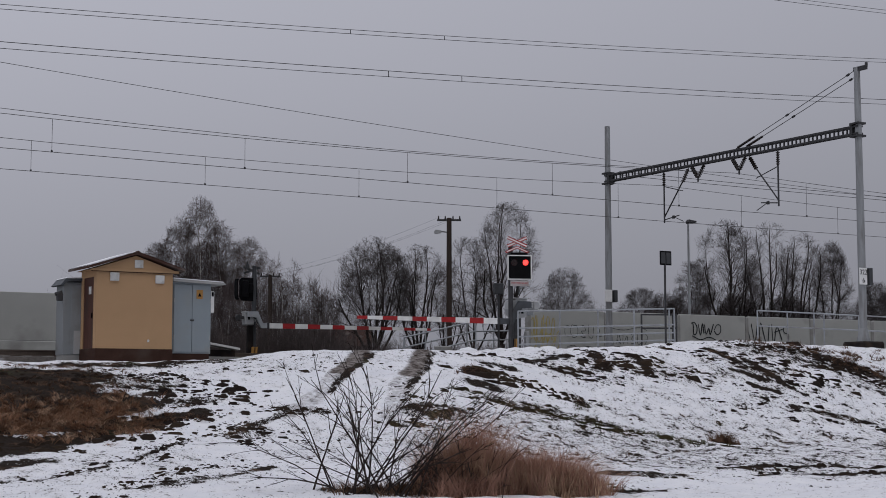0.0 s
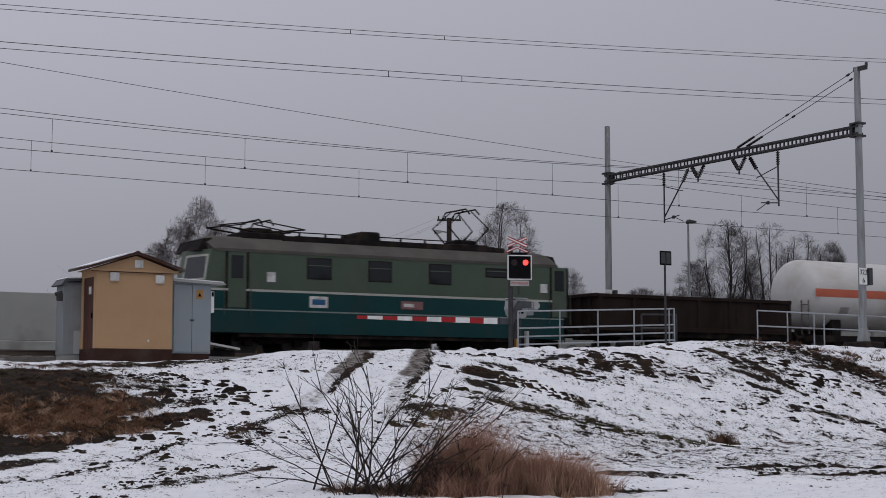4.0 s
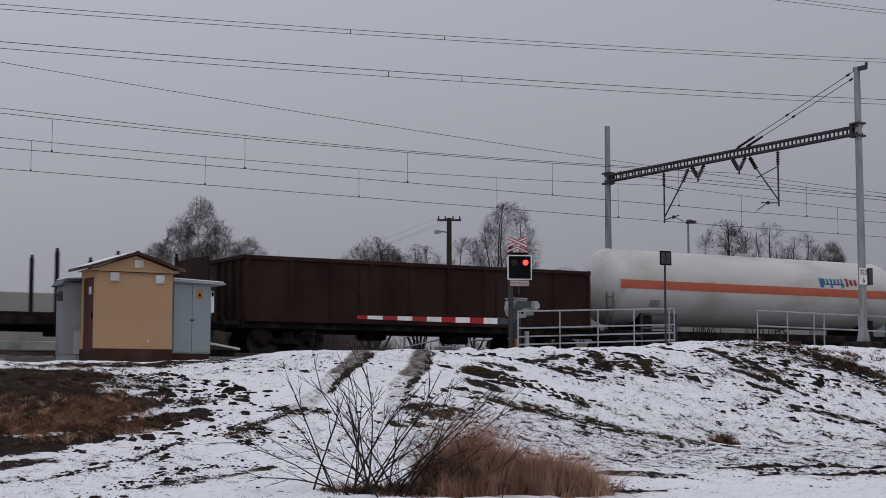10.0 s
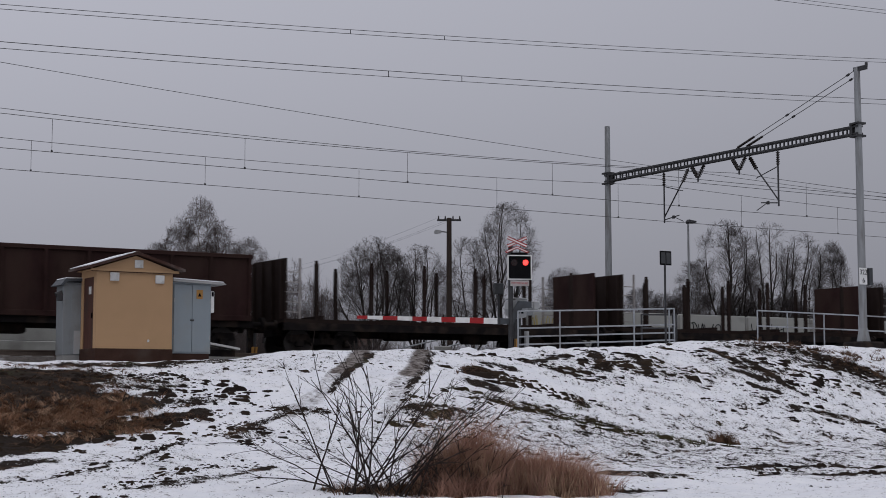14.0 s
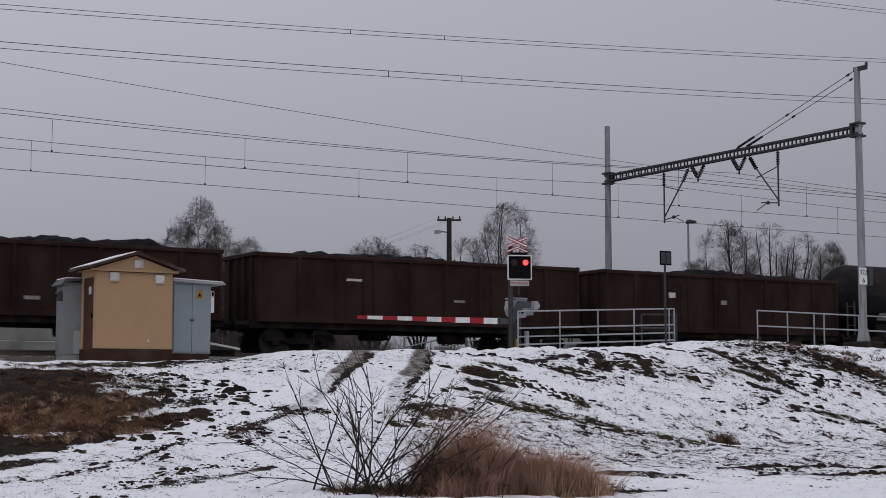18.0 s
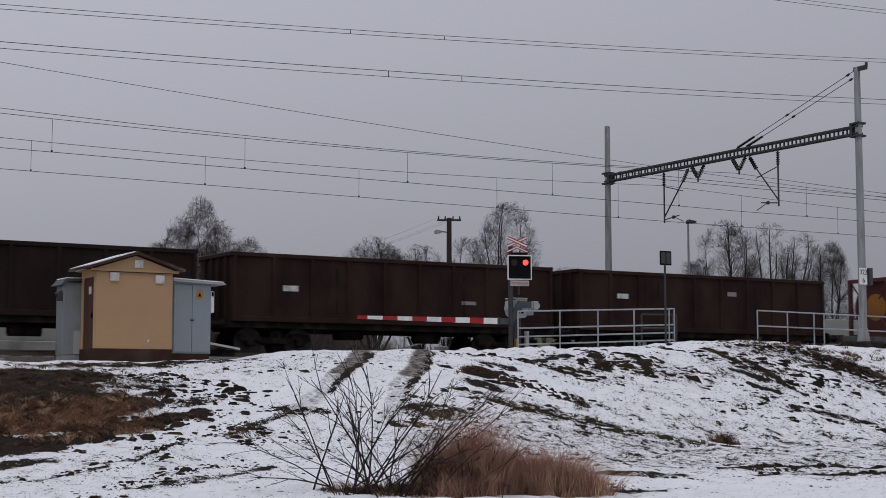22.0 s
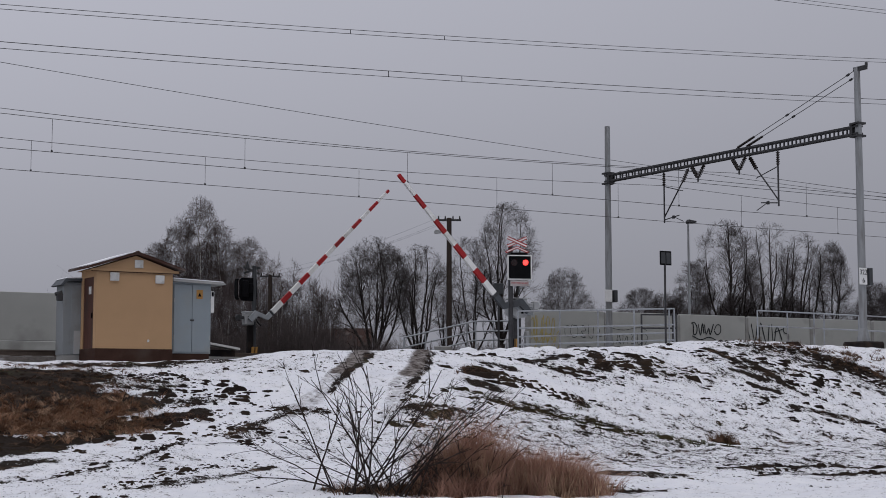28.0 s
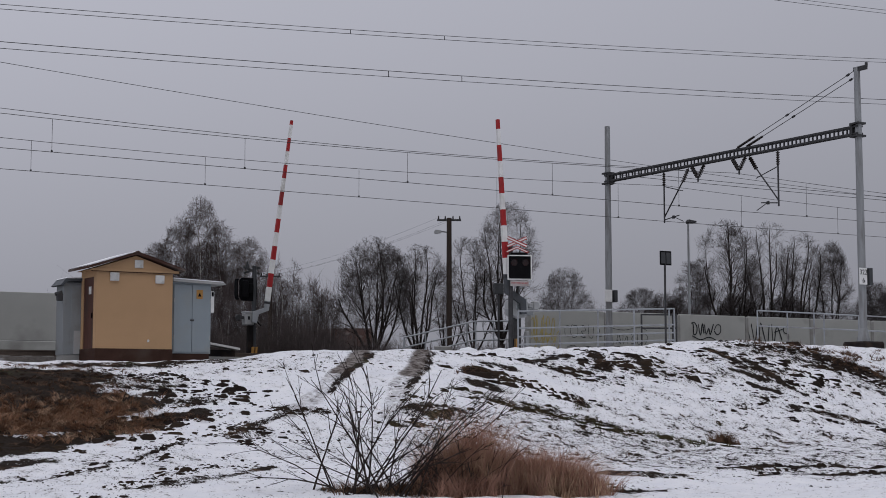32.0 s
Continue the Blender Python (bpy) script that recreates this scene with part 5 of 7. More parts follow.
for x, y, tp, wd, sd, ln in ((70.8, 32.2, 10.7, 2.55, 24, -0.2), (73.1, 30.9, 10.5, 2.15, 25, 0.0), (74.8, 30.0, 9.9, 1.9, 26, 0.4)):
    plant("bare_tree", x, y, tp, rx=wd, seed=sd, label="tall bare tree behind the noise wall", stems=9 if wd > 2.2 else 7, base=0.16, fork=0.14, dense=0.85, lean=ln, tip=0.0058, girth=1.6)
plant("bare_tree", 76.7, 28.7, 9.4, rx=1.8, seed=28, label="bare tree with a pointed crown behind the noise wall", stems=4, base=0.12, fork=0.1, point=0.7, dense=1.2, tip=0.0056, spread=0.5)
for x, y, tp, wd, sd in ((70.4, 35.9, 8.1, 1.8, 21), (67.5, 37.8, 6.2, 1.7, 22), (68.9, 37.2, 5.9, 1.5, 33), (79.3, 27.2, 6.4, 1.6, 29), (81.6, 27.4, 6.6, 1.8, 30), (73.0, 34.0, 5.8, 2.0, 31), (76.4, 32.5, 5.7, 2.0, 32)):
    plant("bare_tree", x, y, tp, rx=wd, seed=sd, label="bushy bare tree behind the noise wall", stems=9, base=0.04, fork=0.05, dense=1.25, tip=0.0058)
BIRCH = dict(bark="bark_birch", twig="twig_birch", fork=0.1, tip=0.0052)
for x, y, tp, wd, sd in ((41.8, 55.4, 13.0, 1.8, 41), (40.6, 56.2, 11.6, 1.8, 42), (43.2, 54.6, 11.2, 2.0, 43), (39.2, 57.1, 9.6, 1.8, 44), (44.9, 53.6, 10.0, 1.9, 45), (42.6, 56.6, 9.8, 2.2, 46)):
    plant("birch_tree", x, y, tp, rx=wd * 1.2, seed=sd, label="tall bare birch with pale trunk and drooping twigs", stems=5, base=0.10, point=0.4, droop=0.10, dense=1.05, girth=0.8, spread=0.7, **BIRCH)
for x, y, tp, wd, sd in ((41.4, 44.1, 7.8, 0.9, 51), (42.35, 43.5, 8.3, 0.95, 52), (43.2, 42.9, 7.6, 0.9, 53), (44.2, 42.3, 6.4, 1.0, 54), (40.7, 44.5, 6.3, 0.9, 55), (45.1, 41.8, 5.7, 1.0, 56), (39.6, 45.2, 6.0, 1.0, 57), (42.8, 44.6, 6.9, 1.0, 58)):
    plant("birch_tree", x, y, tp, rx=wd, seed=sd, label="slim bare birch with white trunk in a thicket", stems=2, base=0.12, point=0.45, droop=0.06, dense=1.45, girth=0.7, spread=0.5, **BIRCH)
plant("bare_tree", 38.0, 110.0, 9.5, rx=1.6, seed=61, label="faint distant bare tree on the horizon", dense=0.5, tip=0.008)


def thicket(name, label, spots, mat, seed, h0, h1, per, rad=0.014, kind="stuff"):
    """Many thin upright stems with side twigs in one mesh."""
    r = random.Random(seed)
    g = Sticks()
    for x, y, rx, ry, base in spots:
        for i in range(per):
            px, py = x + r.gauss(0, rx), y + r.gauss(0, ry)
            h = r.uniform(h0, h1) * (1.0 + 0.4 * noise.noise(Vector((px * 0.45, py * 0.45, seed))))
            lean = Vector((r.gauss(0, 0.2), r.gauss(0, 0.2), 1)).normalized()
            a = Vector((px, py, base - 0.2))
            b = a + lean * h
            m = a.lerp(b, 0.55) + Vector((r.gauss(0, 0.08), r.gauss(0, 0.08), 0)) * h * 0.5
            g.add(a, m, rad * 1.4, rad * 0.9)
            g.add(m, b, rad * 0.9, rad * 0.4)
            for k in range(6):
                f = r.uniform(0.25, 0.97)
                q = a.lerp(m, f / 0.55) if f < 0.55 else m.lerp(b, (f - 0.55) / 0.45)
                e = q + Vector((r.gauss(0, 0.26), r.gauss(0, 0.26), r.uniform(0.15, 0.6))) * h * 0.32
                g.add(q, e, rad * 0.6, rad * 0.35)
    return tagged(new(name, g.mesh(name, mat)), label, "thicket", kind=kind)


thicket("thicket", "dark brown leafless scrub beyond the crossing", [(36.5 + 2.2 * i, 36 - 1.0 * i, 1.4, 2.0, -0.5) for i in range(7)], "brush", 71, 0.8, 2.3, 200, 0.014)
thicket("thicket", "dense leafless scrub between the birches", [(34.0 + 1.5 * i, 52.5 - 1.0 * i, 1.2, 1.4, -0.5) for i in range(9)], "brush", 72, 3.0, 6.6, 330, 0.011)
thicket("thicket", "low leafless scrub behind the noise wall", [(61 + 2.6 * i, 37 - 0.6 * i, 1.7, 2.0, -0.4) for i in range(13)], "brush", 73, 2.4, 5.4, 190, 0.013)
thicket("thicket", "distant grey belt of bare woods", [(60 + 12 * i, 150 - 3 * i, 6.0, 5.0, 0.0) for i in range(16)], "twig", 74, 3.0, 6.0, 60, 0.05)
thicket("hedge", "brown overgrown hedge along the road beyond the tracks", [(29.6 + 0.9 * i, 22.2 - 0.55 * i, 0.6, 0.6, -0.8) for i in range(6)], "brush", 75, 1.6, 3.3, 220, 0.012)
thicket("hedge", "low brown hedge under the broad trees", [(34.3 + 0.9 * i, 19.9 - 0.45 * i, 0.6, 0.6, -0.8) for i in range(9)], "brush", 76, 1.0, 2.2, 170, 0.012)
house = thing("house", "small distant house with a dark roof", "house", pose(62.84, 74.1, 1.3, 0, 0, -31))
part("wall", Geo().box(-2.3, -2, -2.6, 2.3, 2, 1.6), "house_wall", house)
part("roof", Geo().prism([(-2.4, 1.55), (2.4, 1.55), (0, 3.2)], "x", -2.6, 2.6), "roof_brown", house)


# ---- grass, shrub and clods on the slope ----
def tufts(name, label, spots, mat, seed, h0, h1, per, lean=0.35, width=0.012):
    """Blades of grass in one mesh: they stand in small tufts that share a lean and a height."""
    r = random.Random(seed)
    vs, fs = [], []
    for x, y, rx, ry in spots:
        for i in range(per):
            if i % 14 == 0:
                tx, ty, th = x + r.gauss(0, rx), y + r.gauss(0, ry), r.random() ** 1.3
                la, lb = r.gauss(0, lean), r.gauss(0, lean)
            px, py = tx + r.gauss(0, 0.045), ty + r.gauss(0, 0.045)
            z = ground_z(px, py) - 0.03
            h = (h0 + (h1 - h0) * th) * r.uniform(0.55, 1.08)
            a = r.uniform(0, 6.28)
            dx, dy = math.cos(a), math.sin(a)
            bx, by = (la + r.gauss(0, lean * 0.6)) * h, (lb + r.gauss(0, lean * 0.6)) * h
            w = width * r.uniform(0.6, 1.4)
            o = len(vs)
            vs += [(px - dx * w, py - dy * w, z), (px + dx * w, py + dy * w, z), (px + bx * 0.35 + dx * w * 0.7, py + by * 0.35 + dy * w * 0.7, z + h * 0.6), (px + bx * 0.35 - dx * w * 0.7, py + by * 0.35 - dy * w * 0.7, z + h * 0.6), (px + bx, py + by, z + h * r.uniform(0.7, 1.0))]
            fs += [(o, o + 1, o + 2, o + 3), (o + 3, o + 2, o + 4)]
    g = Geo()
    g.v, g.f = vs, fs
    return single(name, g, mat, label, "grass", kind="stuff")


for i in range(9):
    k = i / 8
    h = (0.90, 1.35, 1.75, 1.15, 1.02, 1.00, 0.98, 0.90, 0.62)[i]
    lab = "tall dry reddish-brown grass clump in the snow" if h > 0.7 else "dry reddish-brown grass bending beside the tall clump"
    tufts("dry_grass", lab, [(13.20 + 2.15 * k, -25.50 - 1.29 * k, 0.11, 0.20)], "reed", 30 + i, h * 0.35, h * 1.1, 1700, 0.34 + 0.2 * k, 0.0045)
    tufts("dry_grass", "pale straw blades among the dry grass", [(13.20 + 2.15 * k, -25.50 - 1.29 * k, 0.12, 0.22)], "straw", 60 + i, h * 0.3, h * 1.05, 800, 0.5 + 0.2 * k, 0.004)
tufts("dry_grass", "low dry grass in front of the tall clump", [(13.1 + 0.3 * i, -26.3 - 0.18 * i, 0.2, 0.12) for i in range(2)], "reed", 48, 0.12, 0.6, 800, 0.6, 0.005)
tufts("dry_grass", "low matted grass at the foot of the shrub", [(12.4, -25.2, 0.5, 0.3), (13.2, -25.5, 0.5, 0.3), (15.2, -26.1, 0.3, 0.2), (14.4, -26.2, 0.8, 0.3)], "grass_brown", 14, 0.06, 0.32, 1500, 0.7, 0.006)
tufts("dry_grass", "pale flattened straw on the bank", [(7.6 + 0.75 * i, -14.5 - 0.40 * ((i * 7) % 5), 0.55, 0.6) for i in range(6)], "straw", 44, 0.06, 0.24, 420, 1.3, 0.007)
tufts("dry_grass", "flattened reddish grass on the bank", [(7.6 + 0.75 * i, -14.5 - 0.40 * ((i * 7) % 5), 0.55, 0.6) for i in range(6)], "grass_dry", 4, 0.06, 0.26, 1500, 1.3, 0.008)
tufts("dry_grass", "matted brown grass along the bank", [(7.8 + 0.9 * i, -12.2 - 0.6 * ((i * 3) % 5), 0.6, 0.8) for i in range(6)] + [(11.2, -16.0, 0.5, 0.2), (12.2, -15.6, 0.6, 0.15)], "grass_brown", 15, 0.04, 0.17, 1100, 1.2, 0.008)
tufts("dry_grass", "short dark turf above the bank", [(8.5 + 1.0 * i, -10.6 + 0.25 * (i % 3), 0.7, 0.5) for i in range(6)], "grass_brown", 5, 0.04, 0.12, 480, 1.0, 0.010)
tufts("dry_grass", "brown grass tufts on the snowy mound", [(35.2, -13.2, 0.5, 0.35), (35.6, -13.9, 0.4, 0.3), (35.9, -12.4, 0.4, 0.3), (33.6, -11.6, 0.5, 0.2), (34.6, -12.2, 0.5, 0.2), (21.55, -13.5, 0.28, 0.25), (37.0, -12.6, 0.6, 0.4)], "grass_brown", 6, 0.05, 0.22, 460, 0.9, 0.010)
tufts("dry_grass", "greenish grass showing through the snow", [(20.9 + 0.42 * i, -15.9 - 0.42 * i, 0.5, 0.32) for i in range(9)] + [(20.2, -15.3, 0.3, 0.3), (22.9, -16.1, 0.4, 0.2), (23.6, -15.6, 0.35, 0.15)], "grass_green", 7, 0.04, 0.15, 200, 0.9, 0.009)
tufts("dry_grass", "single grassy tuft at the foot of the slope", [(25.62, -18.5, 0.16, 0.12)], "grass_brown", 16, 0.2, 0.42, 420, 0.45, 0.007)
tufts("dry_grass", "thin weed stalks standing out of the snow", [(27.0, -16.0, 3.5, 1.6), (20.0, -19.5, 2.5, 1.5), (33.0, -16.0, 2.0, 1.2)], "grass_brown", 17, 0.08, 0.45, 70, 0.25, 0.004)


def clods(name, label, spots, mat, seed, flat=0.40):
    """Irregular lumps of bare earth lying proud of the melted snow, one mesh; spots: x, y, spread along, spread across, turn, count, size."""
    r = random.Random(seed)
    vs, fs = [], []
    for cx, cy, ra, rb, turn, count, size in spots:
        ca, sa = math.cos(radians(turn)), math.sin(radians(turn))
        count = int(count * 1.5)
        seeds = [(r.gauss(0, ra), r.gauss(0, rb)) for q in range(max(1, count // 6))]
        for i in range(count):
            su, sv = seeds[i % len(seeds)]
            u, v = su + r.gauss(0, size * 2.4), sv + r.gauss(0, size * 1.0)
            x, y = cx + u * ca - v * sa, cy + u * sa + v * ca
            el = 1.5 if abs(turn) >= 45 else 1.0
            s = 0.55 * size * min(2.6, r.lognormvariate(-0.35, 0.6))
            t = radians(turn + r.gauss(0, 28 / el ** 2))
            ct, st = math.cos(t), math.sin(t)
            n = 7 if size > 0.06 else 5
            rim = []
            for j in range(n):
                a = 6.283 * (j + r.uniform(-0.35, 0.35)) / n
                q = s * r.uniform(0.55, 1.25)
                du, dv = q * 1.2 * el * math.cos(a), q * 0.8 / el * math.sin(a)
                rim.append((x + du * ct - dv * st, y + du * st + dv * ct))
            o = len(vs)
            h = s * flat * r.uniform(0.4, 1.3)
            vs += [(px, py, ground_z(px, py) - 0.012) for px, py in rim]
            z = ground_z(x, y)
            vs += [(x + (px - x) * 0.6, y + (py - y) * 0.6, z + h * r.uniform(0.5, 1.1)) for px, py in rim] + [(x, y, z + h)]
            fs += [(o + j, o + (j + 1) % n, o + n + (j + 1) % n, o + n + j) for j in range(n)] + [(o + n + j, o + n + (j + 1) % n, o + 2 * n) for j in range(n)]
    g = Geo()
    g.v, g.f = vs, fs
    return single(name, g, mat, label, "earth", kind="stuff")


clods("earth_clods", "dark clods of earth and turf on the thawing bank", [
    (13.1, -12.9, 1.0, 0.8, -10, 80, 0.14), (13.6, -14.1, 0.8, 0.5, -5, 50, 0.14), (14.6, -12.0, 0.5, 0.4, -20, 45, 0.11), (12.4, -15.5, 1.0, 0.18, 5, 130, 0.13), (11.4, -15.9, 0.8, 0.2, 8, 90, 0.13),
    (10.0, -16.9, 0.9, 0.25, 5, 70, 0.14), (8.9, -17.7, 0.7, 0.3, 0, 50, 0.14), (12.0, -11.6, 1.5, 0.6, 0, 70, 0.11), (15.5, -15.3, 0.5, 0.25, -20, 36, 0.12), (13.6, -17.4, 0.7, 0.4, -20, 46, 0.10),
    (8.0, -21.6, 1.2, 0.10, 30, 70, 0.075), (10.2, -19.3, 1.2, 0.08, 44, 60, 0.075), (11.4, -17.9, 0.8, 0.1, 38, 60, 0.075), (13.5, -16.4, 0.7, 0.1, 20, 50, 0.075), (9.3, -22.9, 1.0, 0.2, 40, 110, 0.075), (10.6, -21.6, 0.9, 0.25, 35, 70, 0.07), (13.2, -18.0, 0.9, 0.15, 40, 40, 0.08), (10.8, -19.2, 0.6, 0.2, 20, 20, 0.09),
    (17.6, -12.4, 0.9, 0.3, -10, 30, 0.08), (16.4, -10.9, 1.2, 0.25, -5, 40, 0.08)], "clod", 51)
clods("earth_clods", "dark clods and furrowed earth showing on the snowy mound", [
    (21.6, -13.6, 0.30, 0.25, -45, 60, 0.17), (22.1, -13.9, 0.4, 0.2, -55, 30, 0.13), (23.2, -12.0, 1.3, 0.18, -22, 60, 0.11), (24.6, -12.7, 0.6, 0.25, -40, 30, 0.13), (26.2, -11.6, 0.9, 0.2, -25, 40, 0.11),
    (26.4, -12.6, 0.5, 0.4, -50, 46, 0.14), (27.6, -12.2, 0.8, 0.2, -55, 44, 0.13), (27.4, -13.3, 0.8, 0.2, -45, 44, 0.15), (25.2, -13.6, 0.6, 0.3, -50, 34, 0.12), (28.6, -12.9, 0.9, 0.15, -50, 34, 0.12),
    (30.3, -12.4, 1.5, 0.10, -62, 70, 0.10), (30.9, -13.4, 1.4, 0.10, -58, 70, 0.10), (32.0, -13.6, 1.2, 0.14, -55, 70, 0.12), (32.3, -14.5, 0.8, 0.2, -50, 40, 0.12), (33.6, -12.8, 1.0, 0.5, -50, 90, 0.11), (34.6, -13.6, 0.9, 0.6, -45, 110, 0.12), (35.4, -14.6, 0.8, 0.4, -45, 70, 0.13),
    (29.5, -14.8, 1.3, 0.18, -38, 40, 0.09), (28.6, -15.6, 1.6, 0.6, -40, 30, 0.10), (31.2, -16.8, 1.4, 0.4, -31, 70, 0.10), (32.0, -17.5, 1.0, 0.3, -31, 50, 0.12), (30.0, -17.3, 1.6, 0.5, -31, 50, 0.09), (22.9, -15.0, 0.7, 0.3, -50, 40, 0.14),
    (33.0, -11.6, 1.5, 0.3, -20, 70, 0.10)], "clod", 52)
clods("earth_clods", "greenish-brown turf clumps along the foot of the mound", [(20.6 + 0.45 * i, -15.9 - 0.40 * i, 0.55, 0.28, -46, 20, 0.10) for i in range(9)] + [
    (20.1, -15.4, 0.3, 0.3, -30, 26, 0.13), (18.2, -16.8, 0.5, 0.4, -30, 46, 0.11), (18.9, -15.8, 0.4, 0.3, -30, 30, 0.10), (18.0, -17.4, 0.6, 0.3, -30, 40, 0.09), (17.3, -24.6, 1.0, 0.4, -30, 60, 0.08), (16.6, -25.6, 0.7, 0.3, -30, 40, 0.08)], "clod_turf", 53)
lug = []
for i in range(9):
    lug.append((21.1 + 0.19 * i, -23.72 - 0.005 * i, 0.01, 0.11, 55, 6, 0.10))
clods("earth_clods", "dark churned lug marks of a tractor tyre in the snow", lug + [(23.4, -23.6, 0.6, 0.07, -8, 50, 0.09), (24.6, -24.1, 0.7, 0.15, -15, 50, 0.08), (22.3, -24.9, 0.8, 0.16, -12, 50, 0.08), (23.6, -25.3, 0.6, 0.2, -12, 40, 0.08)], "clod", 54)
clods("earth_crumbs", "scattered dark crumbs of earth on the snow", [(11 + 3.4 * (i % 8), -12 - 2.4 * (i // 8) - 0.5 * (i % 3), 1.9, 1.2, -36, (70 if i // 8 > 2 else 40) if i % 8 > 2 else 24, 0.05) for i in range(48)], "clod", 55)


def shrub():
    r = random.Random(21)
    g = Geo()
    bx, by = 11.9, -25.5

    def twig(g, p, d, ln, rad, lev):
        pts, rads = [p], [rad]
        segs = 7 if lev == 0 else 4
        sweep = Vector((d.x, d.y, 0)) * 0.07
        for i in range(segs):
            d = (d + sweep + Vector((r.gauss(0, 0.07), r.gauss(0, 0.07), r.gauss(-0.01, 0.04)))).normalized()
            p = p + d * ln / segs
            pts.append(p)
            rads.append(max(rad * (1 - 0.66 * (i + 1) / segs), 0.004))
        g.tube(pts, rads, 5 if lev == 0 else 4)
        if lev < 2:
            for i in range(4 if lev == 0 else 2):
                f = r.uniform(0.4, 0.92)
                j = min(int(f * segs), segs - 1)
                q = pts[j].lerp(pts[j + 1], f * segs - j)
                s = Matrix.Rotation(r.uniform(0, 6.28), 3, d) @ d.orthogonal().normalized()
                twig(g, q, (d + s * r.uniform(0.3, 0.6)).normalized(), ln * r.uniform(0.2, 0.4), rad * 0.5, lev + 1)
        return g

    th = thing("leafless_shrub", "thin leafless shrub with bare twigs in the snow", "shrub")
    for k in range(34):
        side = r.gauss(0, 0.45)
        px, py = bx + 0.857 * side + r.gauss(0, 0.1), by - 0.515 * side + r.gauss(0, 0.2)
        p = Vector((px, py, ground_z(px, py) - 0.05))
        tilt = r.gauss(-0.1, 0.8) + 0.35 * side
        d = Vector((0.857 * tilt, -0.515 * tilt + r.gauss(0, 0.2), 1)).normalized()
        part("stem", twig(Geo(), p, d, r.uniform(1.1, 2.5), r.uniform(0.012, 0.020), 0), "shrub", th)
    low = Geo()
    for k in range(55):
        side = r.uniform(0.0, 1.9)
        px, py = bx + 0.857 * side, by - 0.515 * side + r.gauss(0, 0.2)
        tilt = r.gauss(0, 0.5)
        twig(low, Vector((px, py, ground_z(px, py) - 0.05)), Vector((0.857 * tilt, -0.515 * tilt, 1)).normalized(), r.uniform(0.4, 1.25), r.uniform(0.005, 0.008), 1)
    part("undergrowth", low, "shrub", th)


shrub()


ridge = Geo()
rr = random.Random(4)
for x0, y0, n, w in ((25.2, -9.0, 26, 0.75),):
    for i in range(n):
        x, y, s = x0 + rr.gauss(0, w), y0 + rr.gauss(0, 0.3), rr.uniform(0.10, 0.32)
        z = ground_z(x, y)
        pts = [(x + math.cos(a * 0.785) * s * rr.uniform(0.9, 1.4), y + math.sin(a * 0.785) * s) for a in range(8)]
        ridge.add([(px, py, z - 0.05) for px, py in pts] + [(x + (px - x) * 0.75, y + (py - y) * 0.75, z + s * rr.uniform(0.1, 0.3)) for px, py in pts] + [(x, y, z + s * 0.38)], [(i2, (i2 + 1) % 8, 8 + (i2 + 1) % 8, 8 + i2) for i2 in range(8)] + [(8 + i2, 8 + (i2 + 1) % 8, 16) for i2 in range(8)])
single("snow_heap", ridge, "snow_lump", "lumps of cleared and unmelted snow", "snow", kind="stuff", smooth=80)

# ---- the train: wagons in their own space, front end at x = 0, near side at -y ----
wheel_me = Geo().rod((0, -0.07, 0.46), (0, 0.065, 0.46), 0.455, n=20).rod((0, -0.10, 0.46), (0, -0.07, 0.46), 0.49, n=20).rod((0, 0.065, 0.46), (0, 0.10, 0.46), 0.16, n=10).mesh("wheel", "wheel", 40)
bog = Geo()
for sy in (-1, 1):
    yy = sy * 1.02
    bog.prism([(-1.3, 0.52), (-1.25, 0.72), (-0.75, 0.76), (-0.5, 0.62), (0.5, 0.62), (0.75, 0.76), (1.25, 0.72), (1.3, 0.52), (1.05, 0.50), (0.7, 0.56), (0.45, 0.42), (-0.45, 0.42), (-0.7, 0.56), (-1.05, 0.50)], "y", yy - 0.06, yy + 0.06)
    for xx in (-0.9, 0.9):
        bog.box(xx - 0.14, yy - 0.12, 0.34, xx + 0.14, yy + 0.12, 0.58, 0.03)
        bog.rod((xx - 0.28, yy, 0.5), (xx - 0.28, yy, 0.74), 0.08, n=8).rod((xx + 0.28, yy, 0.5), (xx + 0.28, yy, 0.74), 0.08, n=8)
    bog.rod((-0.12, yy, 0.45), (-0.12, yy, 0.78), 0.1, n=8).rod((0.12, yy, 0.45), (0.12, yy, 0.78), 0.1, n=8)
bog.box(-0.18, -1.0, 0.55, 0.18, 1.0, 0.85, 0.02)
for xx in (-0.9, 0.9):
    bog.rod((xx, -0.9, 0.46), (xx, 0.9, 0.46), 0.08, n=8)
bogie_me = bog.mesh("bogie", "under")
buffer_me = Geo().rod((0, 0, 0), (0.42, 0, 0), 0.09, n=12).rod((-0.05, 0, 0), (0, 0, 0), 0.23, n=16).rod((0.36, 0, 0), (0.46, 0, 0), 0.15, n=12).mesh("buffer", "under", 40)
coup_me = Geo().box(-0.28, -0.05, -0.08, 0.5, 0.05, 0.05, 0.02).rod((-0.25, 0, -0.35), (-0.25, 0, 0.0), 0.03).mesh("coupling", "under")


